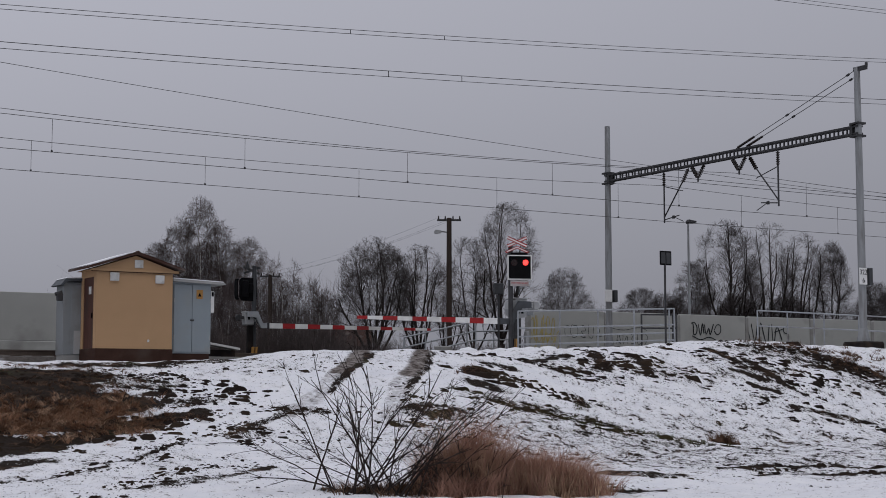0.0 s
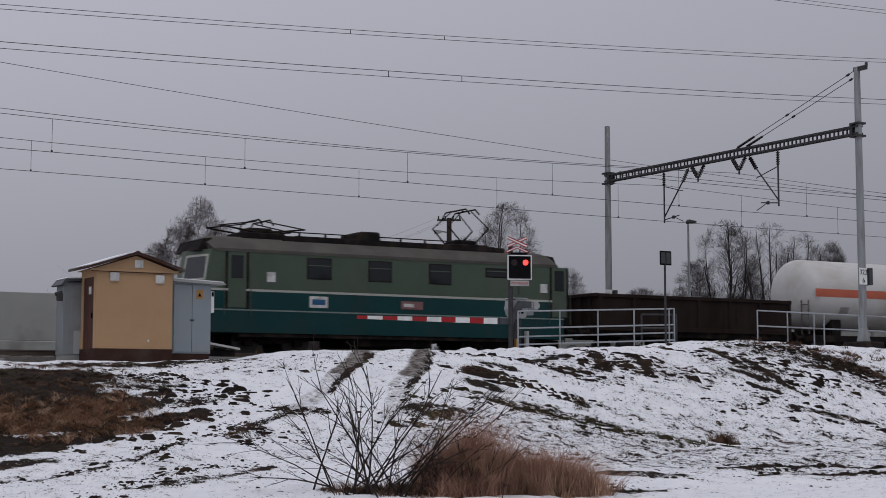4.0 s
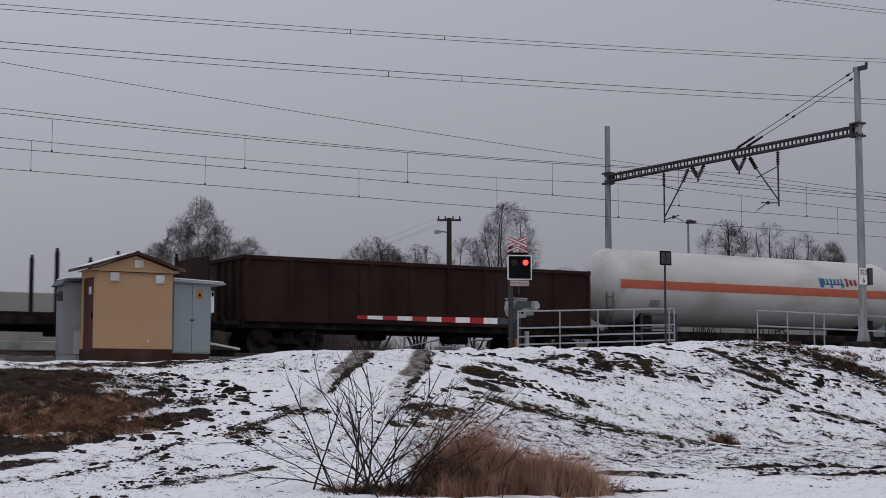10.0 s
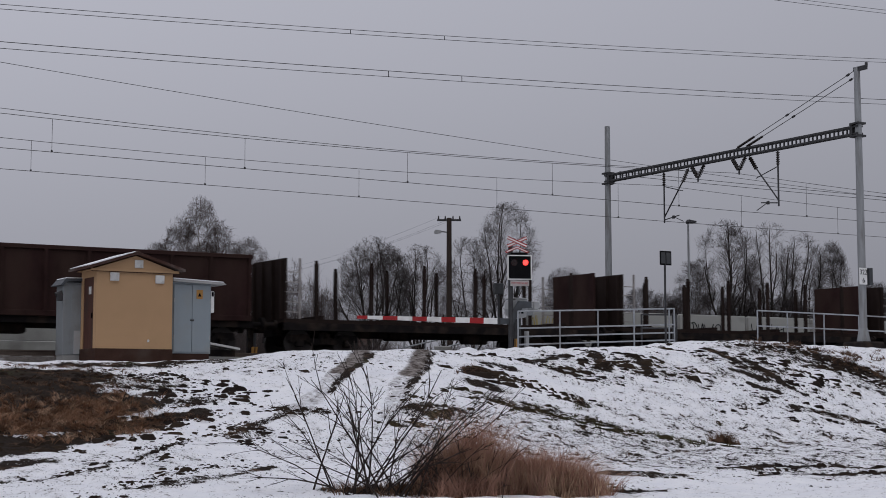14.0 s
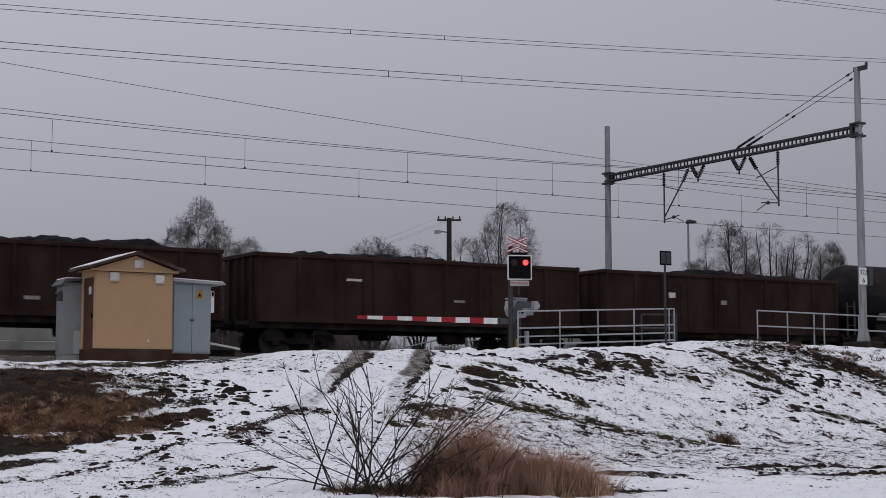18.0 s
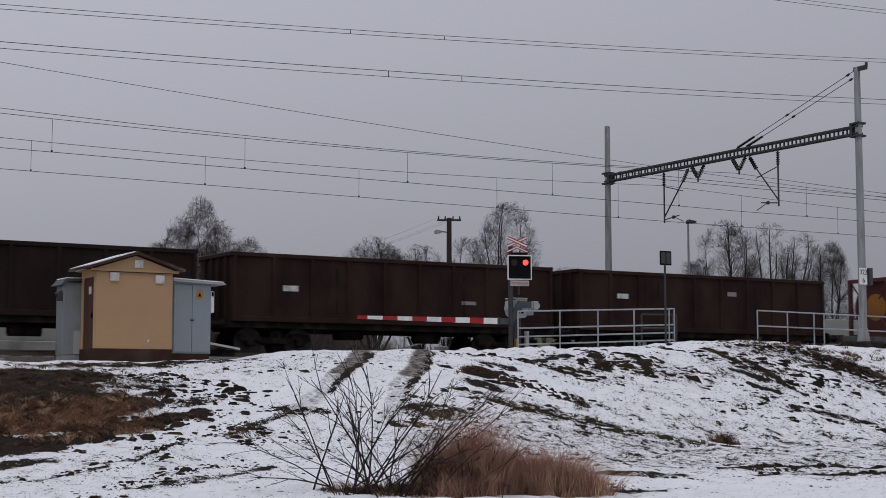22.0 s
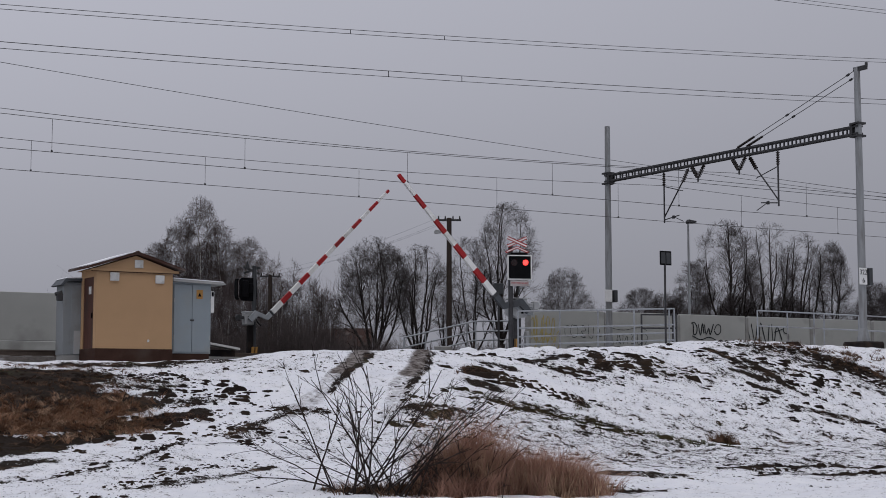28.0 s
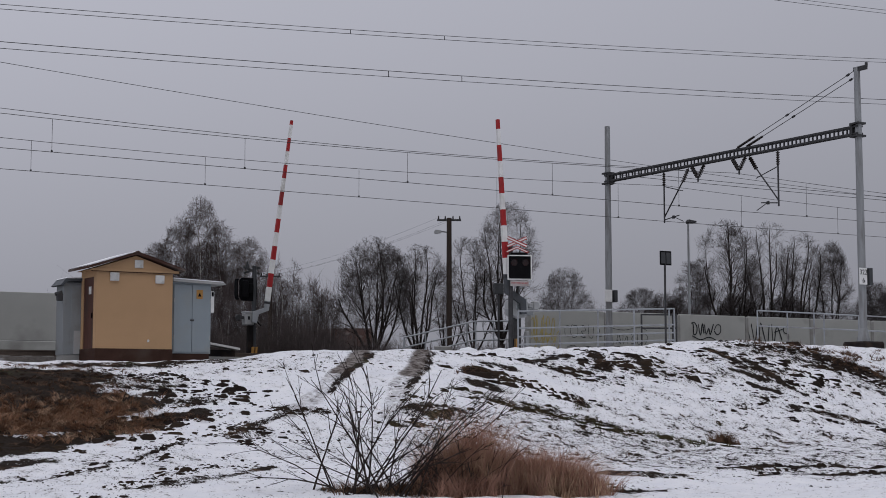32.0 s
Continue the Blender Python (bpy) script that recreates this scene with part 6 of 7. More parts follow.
def running_gear(w, L, inset=2.3, two_axle=False):
    for x, m in ((0.05, pose(0.05, 0, 0)), (L - 0.05, pose(L - 0.05, 0, 0, 0, 0, 180))):
        for sy in (-0.875, 0.875):
            part("buffer", buffer_me, "", w, at=pose(x, sy, 1.05, 0, 0, 0 if x < 1 else 180))
        part("coupling", coup_me, "", w, at=pose(x + (0.25 if x < 1 else -0.25), 0, 1.0, 0, 0, 0 if x < 1 else 180))
    if two_axle:
        for xx in (inset, L - inset):
            ax = part("axle_gear", Geo().box(xx - 0.5, -1.1, 0.42, xx + 0.5, -1.0, 0.62, 0.02).box(xx - 0.5, 1.0, 0.42, xx + 0.5, 1.1, 0.62, 0.02).box(xx - 0.14, -1.12, 0.34, xx + 0.14, 1.12, 0.58, 0.02), "under", w)
            for sy in (-0.78, 0.78):
                part("wheel", wheel_me, "", ax, at=pose(xx, sy, 0))
    else:
        for xx in (inset, L - inset):
            b = part("bogie", bogie_me, "", w, at=pose(xx, 0, 0))
            for dx in (-0.9, 0.9):
                for sy in (-0.78, 0.78):
                    part("wheel", wheel_me, "", b, at=pose(dx, sy, 0))
    g = Geo().box(L * 0.36, -0.6, 0.62, L * 0.36 + 0.9, 0.1, 0.95, 0.06)
    part("air_tank", Geo().rod((L * 0.56, -0.75, 0.72), (L * 0.56 + 1.0, -0.75, 0.72), 0.2, n=12), "under", w, smooth=40)
    part("brake_box", g, "under", w)


def sole(w, L, z0=0.92, z1=1.2, mat="under"):
    part("underframe", Geo().box(0.5, -1.32, z0, L - 0.5, -1.2, z1).box(0.5, 1.2, z0, L - 0.5, 1.32, z1).box(0.5, -1.32, z0, 0.64, 1.32, z1).box(L - 0.64, -1.32, z0, L - 0.5, 1.32, z1).box(0.64, -0.3, z0 - 0.1, L - 0.64, 0.3, z1 - 0.02), mat, w)


def open_wagon(L, mat, label, zt=3.28, coal=False, marks=0, two_axle=False, bays=9, seed=0, white_rim=False, zb=1.22):
    w = thing("open_wagon", label, "freight wagon", group="open wagons of the train")
    running_gear(w, L, 2.3, two_axle)
    sole(w, L)
    x0, x1 = 0.62, L - 0.62
    part("floor", Geo().box(x0, -1.36, zb - 0.06, x1, 1.36, zb), "under", w)
    for sy in (-1, 1):
        a, b = (sy * 1.36, sy * 1.39)
        wall = part("side_wall", Geo().box(x0, a, zb, x1, b, zt - 0.08), mat, w)
        part("sill", Geo().box(x0 - 0.02, sy * 1.36, zb - 0.10, x1 + 0.02, sy * 1.45, zb + 0.08, 0.015), mat, w)
        part("rim", Geo().box(x0 - 0.04, sy * 1.34, zt - 0.14, x1 + 0.04, sy * 1.47, zt, 0.02), "rim_grey" if white_rim else mat, w)
        for i in range(bays + 1):
            xx = x0 + 0.06 + (x1 - x0 - 0.12) * i / bays
            part("side_post", Geo().prism([(xx - 0.075, sy * 1.39), (xx - 0.05, sy * 1.47), (xx + 0.05, sy * 1.47), (xx + 0.075, sy * 1.39)], "z", zb + 0.05, zt - 0.12), mat, w)
        if sy < 0:
            r = random.Random(seed)
            for k in range(2):
                xx = x0 + (x1 - x0) * (0.30 + 0.4 * k)
                d = part("side_door", Geo().box(xx - 0.62, -1.405, zb + 0.08, xx + 0.62, -1.392, zt - 0.25), mat, w)
                part("latch", Geo().rod((xx, -1.42, zb + 0.2), (xx, -1.42, zt - 0.4), 0.018), "under", d)
            for k in range(marks):
                xx = x0 + (x1 - x0) * (0.06 + 0.88 * (k + r.random() * 0.6) / marks)
                i = int((xx - x0 - 0.06) / ((x1 - x0 - 0.12) / bays))
                xx = x0 + 0.06 + (x1 - x0 - 0.12) * (i + 0.25) / bays
                zz = r.uniform(zb + 0.25, zb + 1.4)
                ww = r.uniform(0.25, 0.6)
                part("stencil", Geo().box(xx, -1.4125, zz, xx + ww, -1.4085, zz + r.uniform(0.07, 0.2)), "mark_dim" if k % 3 else "mark_white", w, "faded white stencil bar")
    for xx, s in ((x0, 1), (x1, -1)):
        e = part("end_wall", Geo().box(xx, -1.36, zb, xx + s * 0.03, 1.36, zt - 0.02), mat, w)
        for yy in (-0.9, -0.3, 0.3, 0.9):
            part("end_post", Geo().box(xx - s * 0.07, yy - 0.06, zb - 0.1, xx, yy + 0.06, zt - 0.1), mat, e)
        part("end_rim", Geo().box(xx - s * 0.09, -1.4, zt - 0.12, xx + s * 0.05, 1.4, zt + 0.02, 0.02), mat, e)
    if coal:
        r = random.Random(seed + 50)
        n, m = 48, 7
        g = Geo()
        hs = [r.uniform(0.0, 0.24) for i in range(12)]
        vs = []
        for i in range(n + 1):
            for j in range(m + 1):
                x, y = x0 + 0.04 + (x1 - x0 - 0.08) * i / n, -1.34 + 2.68 * j / m
                u = i / n * 11
                hh = hs[int(u) % 12] * (1 - u % 1) + hs[(int(u) + 1) % 12] * (u % 1)
                edge = math.sin(math.pi * j / m) ** 0.5 * min(1, 6 * min(i, n - i) / n)
                vs.append((x, y, zt - 0.25 + edge * (0.30 + 1.2 * hh) + r.uniform(-0.07, 0.07)))
        g.add(vs, [(i * (m + 1) + j, i * (m + 1) + j + 1, (i + 1) * (m + 1) + j + 1, (i + 1) * (m + 1) + j) for i in range(n) for j in range(m)])
        part("coal_load", g, "coal", w, "heaped black coal")
    return w


def stake_wagon(L, label, zh=3.65, round_top=True, stakes=6, seed=0, zs=3.4):
    w = thing("stake_wagon", label, "freight wagon", group="empty stake wagons of the train")
    running_gear(w, L, 2.2)
    part("deck", Geo().box(0.55, -1.4, 1.12, L - 0.55, 1.4, 1.24), "wagon_dark", w)
    for sy in (-1.4, 1.32):
        part("side_sill", Geo().box(0.55, sy, 0.86, L - 0.55, sy + 0.08, 1.12, 0.01), "under", w)
    part("center_sill", Geo().box(0.6, -0.3, 0.7, L - 0.6, 0.3, 1.12), "under", w)
    for xx, s in ((0.62, 1), (L - 0.62, -1)):
        if round_top:
            prof = [(-1.3, 1.24), (1.3, 1.24), (1.3, zh - 0.55), (1.22, zh - 0.42), (0.60, zh), (-0.60, zh), (-1.22, zh - 0.42), (-1.3, zh - 0.55)]
        else:
            prof = [(-1.3, 1.24), (1.3, 1.24), (1.3, zh), (-1.3, zh)]
        b = part("bulkhead", Geo().prism(prof, "x", xx, xx + s * 0.08), "wagon_dark" if s > 0 else "wagon_brown", w, "rust-brown end bulkhead")
        for yy in (-1.1, -0.4, 0.4, 1.1):
            part("bulkhead_post", Geo().box(xx - s * 0.10, yy - 0.05, 1.24, xx, yy + 0.05, zh - (0.55 if round_top else 0.05)), "wagon_dark", b)
        if round_top and s < 0:
            continue
        lx, ly = xx + s * 0.5, -1.38 * s
        lad = part("ladder", Geo().box(lx - 0.03, ly - 0.03, 1.24, lx + 0.03, ly + 0.03, zh - (0.7 if round_top else 0.0)), "mark_dim", w, "pale access ladder beside the bulkhead")
        for k in range(5):
            zz = 1.45 + k * (zh - (2.3 if round_top else 1.6)) / 5
            part("rung", Geo().box(min(xx, lx), ly - 0.015, zz, max(xx, lx), ly + 0.015, zz + 0.03), "mark_dim", lad)
    for i in range(stakes):
        xx = 1.75 + (L - 3.5) * i / (stakes - 1)
        for sy in (-1.34, 1.34):
            st = part("stake", Geo().box(xx - 0.06, sy - 0.06, 1.0, xx + 0.06, sy + 0.06, zs - 0.1, 0.01).box(xx - 0.04, sy - 0.04, zs - 0.1, xx + 0.04, sy + 0.04, zs), "wagon_dark", w)
    for i in range(4):
        part("bolster", Geo().box(2 + (L - 4) * i / 3 - 0.08, -1.25, 1.242, 2 + (L - 4) * i / 3 + 0.08, 1.25, 1.36), "wagon_dark", w)
    return w


def flat_wagon(L, label):
    w = thing("flat_wagon", label, "freight wagon")
    running_gear(w, L)
    sole(w, L, 0.62, 1.2)
    part("deck", Geo().box(0.5, -1.36, 1.2, L - 0.5, 1.36, 1.27), "under", w)
    for sy in (-1.40, 1.36):
        for i in range(6):
            a = 0.6 + (L - 1.2) * i / 6
            b = part("drop_side", Geo().box(a + 0.02, sy, 1.22, a + (L - 1.2) / 6 - 0.02, sy + 0.04, 1.66, 0.008), "under", w)
            if sy < 0:
                part("hinge", Geo().box(a + 0.4, sy - 0.025, 1.14, a + 0.5, sy, 1.5).box(a + 1.6, sy - 0.025, 1.14, a + 1.7, sy, 1.5), "under", b)
    for xx in (0.56, L - 0.62):
        part("end_flap", Geo().box(xx, -1.36, 1.27, xx + 0.05, 1.36, 1.7), "under", w)
    part("stencil", Geo().box(3.4, -1.408, 1.36, 3.75, -1.403, 1.5), "mark_white", w, "small white stencil bar")
    part("stencil", Geo().box(9.0, -1.338, 0.9, 9.25, -1.325, 1.05), "mark_dim", w, "faded stencil bar")
    return w


def tank_wagon(L, mat, label, r=1.46, zc=2.88, stripe=None, marks=(), xin=0.75, catwalk=True):
    w = thing("tank_wagon", label, "tank wagon")
    running_gear(w, L)
    sole(w, L, 0.9, 1.16)
    e = 0.62
    left = [(xin + e * (1 - math.cos(math.pi / 2 * i / 6)), max(0.02, r * math.sin(math.pi / 2 * i / 6))) for i in range(7)]
    mid = [(xin + e + (L - 2 * xin - 2 * e) * k / 4, r) for k in range(1, 4)]
    right = [(L - x, q) for x, q in reversed(left)]
    part("tank", Geo().lathe(left + mid + right, 36, 0, zc), mat, w, smooth=40)
    if stripe:
        g = Geo()
        n = 5
        a0, a1 = radians(-6), radians(7)
        xs = [xin + e * 0.4, L - xin - e * 0.4]
        vs, fs = [], []
        rs = r + 0.004
        for k in range(n + 1):
            a = a0 + (a1 - a0) * k / n
            vs += [(xs[0], -rs * math.cos(a), zc + rs * math.sin(a)), (xs[1], -rs * math.cos(a), zc + rs * math.sin(a)), (xs[1], -(rs - 0.012) * math.cos(a), zc + (rs - 0.012) * math.sin(a)), (xs[0], -(rs - 0.012) * math.cos(a), zc + (rs - 0.012) * math.sin(a))]
        for k in range(n):
            fs += [(4 * k, 4 * k + 1, 4 * k + 5, 4 * k + 4), (4 * k + 3, 4 * k + 7, 4 * k + 6, 4 * k + 2)]
        part("stripe", g.add(vs, fs), stripe, w, "orange warning stripe round the tank")
    for xx, zz, ww, hh, mt in marks:
        a = math.asin(max(-0.95, min(0.95, (zz - zc) / r)))
        rs = r + 0.006
        aa, ab = a - hh / 2 / r, a + hh / 2 / r
        part("marking", Geo().prism([(-rs * math.cos(aa), zc + rs * math.sin(aa)), (-rs * math.cos(a) - 0.004, zc + rs * math.sin(a)), (-rs * math.cos(ab), zc + rs * math.sin(ab)), (-(rs - 0.03) * math.cos(ab), zc + (rs - 0.03) * math.sin(ab)), (-(rs - 0.03) * math.cos(aa), zc + (rs - 0.03) * math.sin(aa))], "x", xx, xx + ww), mt, w, "painted bar in place of lettering")
    for xx in (2.2, L - 2.2):
        part("saddle", Geo().box(xx - 0.25, -1.1, 1.1, xx + 0.25, 1.1, zc - r * 0.72), "under", w)
    if catwalk:
        part("walkway", Geo().box(L * 0.35, -0.35, zc + r + 0.02, L * 0.65, 0.35, zc + r + 0.05), "rim_grey", w)
    part("dome", Geo().rod((L / 2, 0, zc + r - 0.05), (L / 2, 0, zc + r + 0.10), 0.35, n=16), mat, w)
    part("end_ladder", Geo().box(0.55, -1.2, 1.2, 0.59, -1.16, 2.6).box(0.55, -0.8, 1.2, 0.59, -0.76, 2.6).box(0.55, -1.2, 1.6, 0.59, -0.76, 1.63).box(0.55, -1.2, 2.0, 0.59, -0.76, 2.03).box(0.55, -1.2, 2.4, 0.59, -0.76, 2.43), "rim_grey", w)
    return w


def hopper_wagon(L, mat, lid, label, shift=1.2, front=0.0):
    w = thing("hopper_wagon", label, "freight wagon")
    running_gear(w, L)
    sole(w, L, 0.9, 1.2)
    x0, x1 = 0.55 + front, L - 0.55
    zt, zm, zb = 4.22, 3.50, 1.2
    part("body", Geo().box(x0, -1.42, zb + 0.25, x1, 1.42, zm), mat, w)
    part("chute", Geo().prism([(-1.42, zb + 0.25), (1.42, zb + 0.25), (0.9, 0.75), (-0.9, 0.75)], "x", 3.6, L - 3.6), mat, w)
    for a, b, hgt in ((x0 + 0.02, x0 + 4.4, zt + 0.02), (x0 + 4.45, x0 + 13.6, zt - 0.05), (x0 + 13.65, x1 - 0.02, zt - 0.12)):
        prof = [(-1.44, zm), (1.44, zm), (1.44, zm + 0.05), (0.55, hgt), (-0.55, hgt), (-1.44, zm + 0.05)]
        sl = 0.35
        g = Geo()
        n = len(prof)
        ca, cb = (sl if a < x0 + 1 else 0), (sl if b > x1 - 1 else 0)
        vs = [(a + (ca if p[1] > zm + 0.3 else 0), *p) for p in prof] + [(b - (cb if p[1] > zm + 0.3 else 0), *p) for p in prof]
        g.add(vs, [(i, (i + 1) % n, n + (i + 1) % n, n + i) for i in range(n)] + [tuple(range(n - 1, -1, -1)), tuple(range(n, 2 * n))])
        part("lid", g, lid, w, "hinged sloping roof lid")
    nr = 30
    rib = Geo().box(-0.04, -0.025, zb + 0.28, 0.04, 0.025, zm - 0.05, 0.012).mesh("rib", mat)
    for sy in (-1, 1):
        for i in range(nr):
            part("rib", rib, "", w, at=pose(x0 + 0.2 + (x1 - x0 - 0.4) * i / (nr - 1), sy * 1.445, 0))
        part("roof_edge", Geo().box(x0, sy * 1.49, zm - 0.06, x1, sy * 1.42, zm + 0.03), mat, w)
        part("lower_sill", Geo().box(x0, sy * 1.48, zb + 0.18, x1, sy * 1.40, zb + 0.34), mat, w)
    for xx, s in ((x0, -1), (x1, 1)):
        e = part("end_frame", Geo().box(xx, -1.40, zb, xx + s * 0.08, -1.2, zm).box(xx, 1.2, zb, xx + s * 0.08, 1.40, zm).box(xx, -1.2, 2.2, xx + s * 0.06, 1.2, 2.35), mat, w)
        part("platform", Geo().box(xx - s * 0.1, -1.3, 1.2, xx + s * 0.35, 1.3, 1.25), "under", e)
    for xx, zz, ww, hh, mt in ((12.85, 2.44, 0.5, 0.12, "mark_pale"), (13.0, 2.58, 0.4, 0.1, "mark_pale"), (13.1, 2.30, 0.3, 0.1, "mark_pale"), (13.75, 2.36, 0.16, 0.2, "mark_dim"), (14.0, 2.36, 0.16, 0.2, "mark_dim"), (14.25, 2.36, 0.1, 0.26, "mark_dim"), (14.55, 2.36, 0.2, 0.2, "mark_pale"), (14.85, 2.36, 0.2, 0.2, "mark_pale"), (15.15, 2.36, 0.12, 0.2, "mark_pale"), (15.38, 2.30, 0.3, 0.26, "mark_pale"), (9.6, 2.35, 0.4, 0.45, "mark_pale"), (9.7, 1.9, 0.35, 0.12, "mark_dim"), (4.2, 2.2, 0.9, 0.14, "mark_faint"), (4.2, 1.95, 1.2, 0.12, "mark_faint")):
        if xx > 5 or shift < 2:
            xx -= shift
            part("stencil", Geo().box(xx, -1.478, zz, xx + ww, -1.4705, zz + hh), mt, w, "faded painted bar")
    return w


def container_wagon(L, c0, c1, label):
    w = thing("container_wagon", label, "freight wagon")
    running_gear(w, L, 2.0)
    for sy in (-1.28, 1.18):
        prof = [(0.5, 0.95), (2.9, 0.92), (5.4, 0.42), (L - 5.4, 0.42), (L - 2.9, 0.92), (L - 0.5, 0.95), (L - 0.5, 1.17), (0.5, 1.17)]
        b = part("side_beam", Geo().prism(prof, "y", sy, sy + 0.1), "flat_grey", w, "grey fish-belly side beam")
        for i in range(8):
            xx = 5.6 + (L - 11.2) * i / 7
            part("stiffener", Geo().box(xx - 0.03, sy - 0.05 if sy < 0 else sy + 0.1, 0.44, xx + 0.03, sy if sy < 0 else sy + 0.15, 1.12), "flat_grey", b)
    for i in range(6):
        xx = 0.6 + (L - 1.2) * i / 5
        part("cross_beam", Geo().box(xx - 0.1, -1.18, 0.95, xx + 0.1, 1.18, 1.15), "under", w)
    part("headstock", Geo().box(0.5, -1.3, 0.9, 0.62, 1.3, 1.2).box(L - 0.62, -1.3, 0.9, L - 0.5, 1.3, 1.2), "flat_grey", w)
    return w


def tank_container(L, label):
    t = thing("tank_container", label, "tank container", group="yellow tank containers on the wagon")
    H, Y = 2.55, 1.22
    for xx in (0.0, L - 0.16):
        e = part("end_frame", Geo().box(xx, -Y, 0, xx + 0.16, -Y + 0.16, H, 0.015).box(xx, Y - 0.16, 0, xx + 0.16, Y, H, 0.015).box(xx, -Y + 0.16, H - 0.16, xx + 0.16, Y - 0.16, H).box(xx, -Y + 0.16, 0, xx + 0.16, Y - 0.16, 0.16), "frame_red", t, "red-brown steel corner frame")
        for ya, za, yb, zb in ((-Y + 0.12, H - 0.12, -0.5, H - 0.9), (Y - 0.12, H - 0.12, 0.5, H - 0.9), (-Y + 0.12, 0.12, -0.5, 0.9)):
            part("diagonal", Geo().rod((xx + 0.08, ya, za), (xx + 0.08, yb, zb), 0.035), "frame_red", e)
        for yy in (-Y - 0.004, Y - 0.156):
            for zz in (-0.002, H - 0.118):
                part("corner_casting", Geo().box(xx - 0.006, yy, zz, xx + 0.166, yy + 0.16, zz + 0.12, 0.02), "frame_red", e)
    r, zc, a = 1.17, 1.32, 0.35
    left = [(a + 0.35 * (1 - math.cos(math.pi / 2 * i / 5)), max(0.02, r * math.sin(math.pi / 2 * i / 5))) for i in range(6)]
    prof = left + [(L / 2, r)] + [(L - x, q) for x, q in reversed(left)]
    part("tank", Geo().lathe(prof, 36, 0, zc), "gold_tank", t, "ochre yellow tank shell", smooth=40)
    g = Geo()
    n = 8
    vs, fs = [], []
    for k in range(n + 1):
        an = radians(52) + radians(76) * k / n
        for rr, xs in ((r + 0.012, a + 0.3), (r + 0.012, L - a - 0.3)):
            vs.append((xs, rr * math.cos(an), zc + rr * math.sin(an)))
    fs = [(2 * k, 2 * k + 1, 2 * k + 3, 2 * k + 2) for k in range(n)]
    part("top_cladding", g.add(vs, fs), "gold_top", t, "dark stained top of the tank")
    for xx in (1.05, L - 1.05):
        part("band", Geo().lathe([(xx - 0.03, r + 0.01), (xx - 0.028, r + 0.02), (xx + 0.028, r + 0.02), (xx + 0.03, r + 0.01)], 36, 0, zc), "gold_tank", t, smooth=40)
    part("stiff_ring", Geo().lathe([(0.40, r * 0.78), (0.42, r + 0.03), (0.62, r + 0.03), (0.64, r * 0.95)], 36, 0, zc), "frame_red", t, smooth=40)
    part("walkway", Geo().box(0.3, -0.5, H - 0.06, L - 0.3, 0.15, H - 0.02), "gold_top", t)
    part("top_rail", Geo().box(0.1, -Y + 0.02, H - 0.09, L - 0.1, -Y + 0.1, H - 0.02), "gold_top", t)
    part("bottom_rail", Geo().box(0.1, -Y + 0.03, 0.03, L - 0.1, -Y + 0.12, 0.13), "frame_red", t)

    def disc(cx, cz, rad, mat, lift, lab):
        n = 22
        vs = [(cx, -math.sqrt(max(0.01, (r + lift) ** 2 - (cz - zc) ** 2)), cz)]
        for k in range(n):
            x, z = cx + rad * math.cos(2 * math.pi * k / n), cz + rad * math.sin(2 * math.pi * k / n)
            vs.append((x, -math.sqrt(max(0.01, (r + lift) ** 2 - (z - zc) ** 2)), z))
        return part("emblem", Geo().add(vs, [(0, 1 + k, 1 + (k + 1) % n) for k in range(n)]), mat, t, lab)

    base = L * 0.33
    for k, (mt, rd) in enumerate((("logo_red", 0.44), ("logo_blue", 0.47), ("logo_red", 0.44))):
        cx = base - 0.62 + k * 0.66
        disc(cx, zc + 0.30, rd, mt, 0.008 + 0.004 * (k % 2), "round painted emblem disc")
        zz = zc + 0.30
        yy = -math.sqrt((r + 0.02) ** 2 - 0.3 ** 2) - 0.012
        for dz in ((-0.18, 0.0, 0.18) if k != 1 else (0.18,)):
            y2 = -math.sqrt((r + 0.02) ** 2 - (zz + dz - zc) ** 2) - 0.006
            part("white_bar", Geo().box(cx - 0.19, y2, zz + dz - 0.045, cx + 0.19, y2 + 0.03, zz + dz + 0.045), "mark_white", t, "plain white bar on the emblem")
    y2 = -math.sqrt((r + 0.02) ** 2 - 0.05 ** 2)
    for dz, ww in ((0.12, 0.5), (-0.02, 0.36), (-0.15, 0.42)):
        part("stencil", Geo().box(L * 0.66, y2 - 0.004, zc + dz, L * 0.66 + ww, y2 + 0.03, zc + dz + 0.07), "mark_dim", t, "faded stencil bar")
    return t


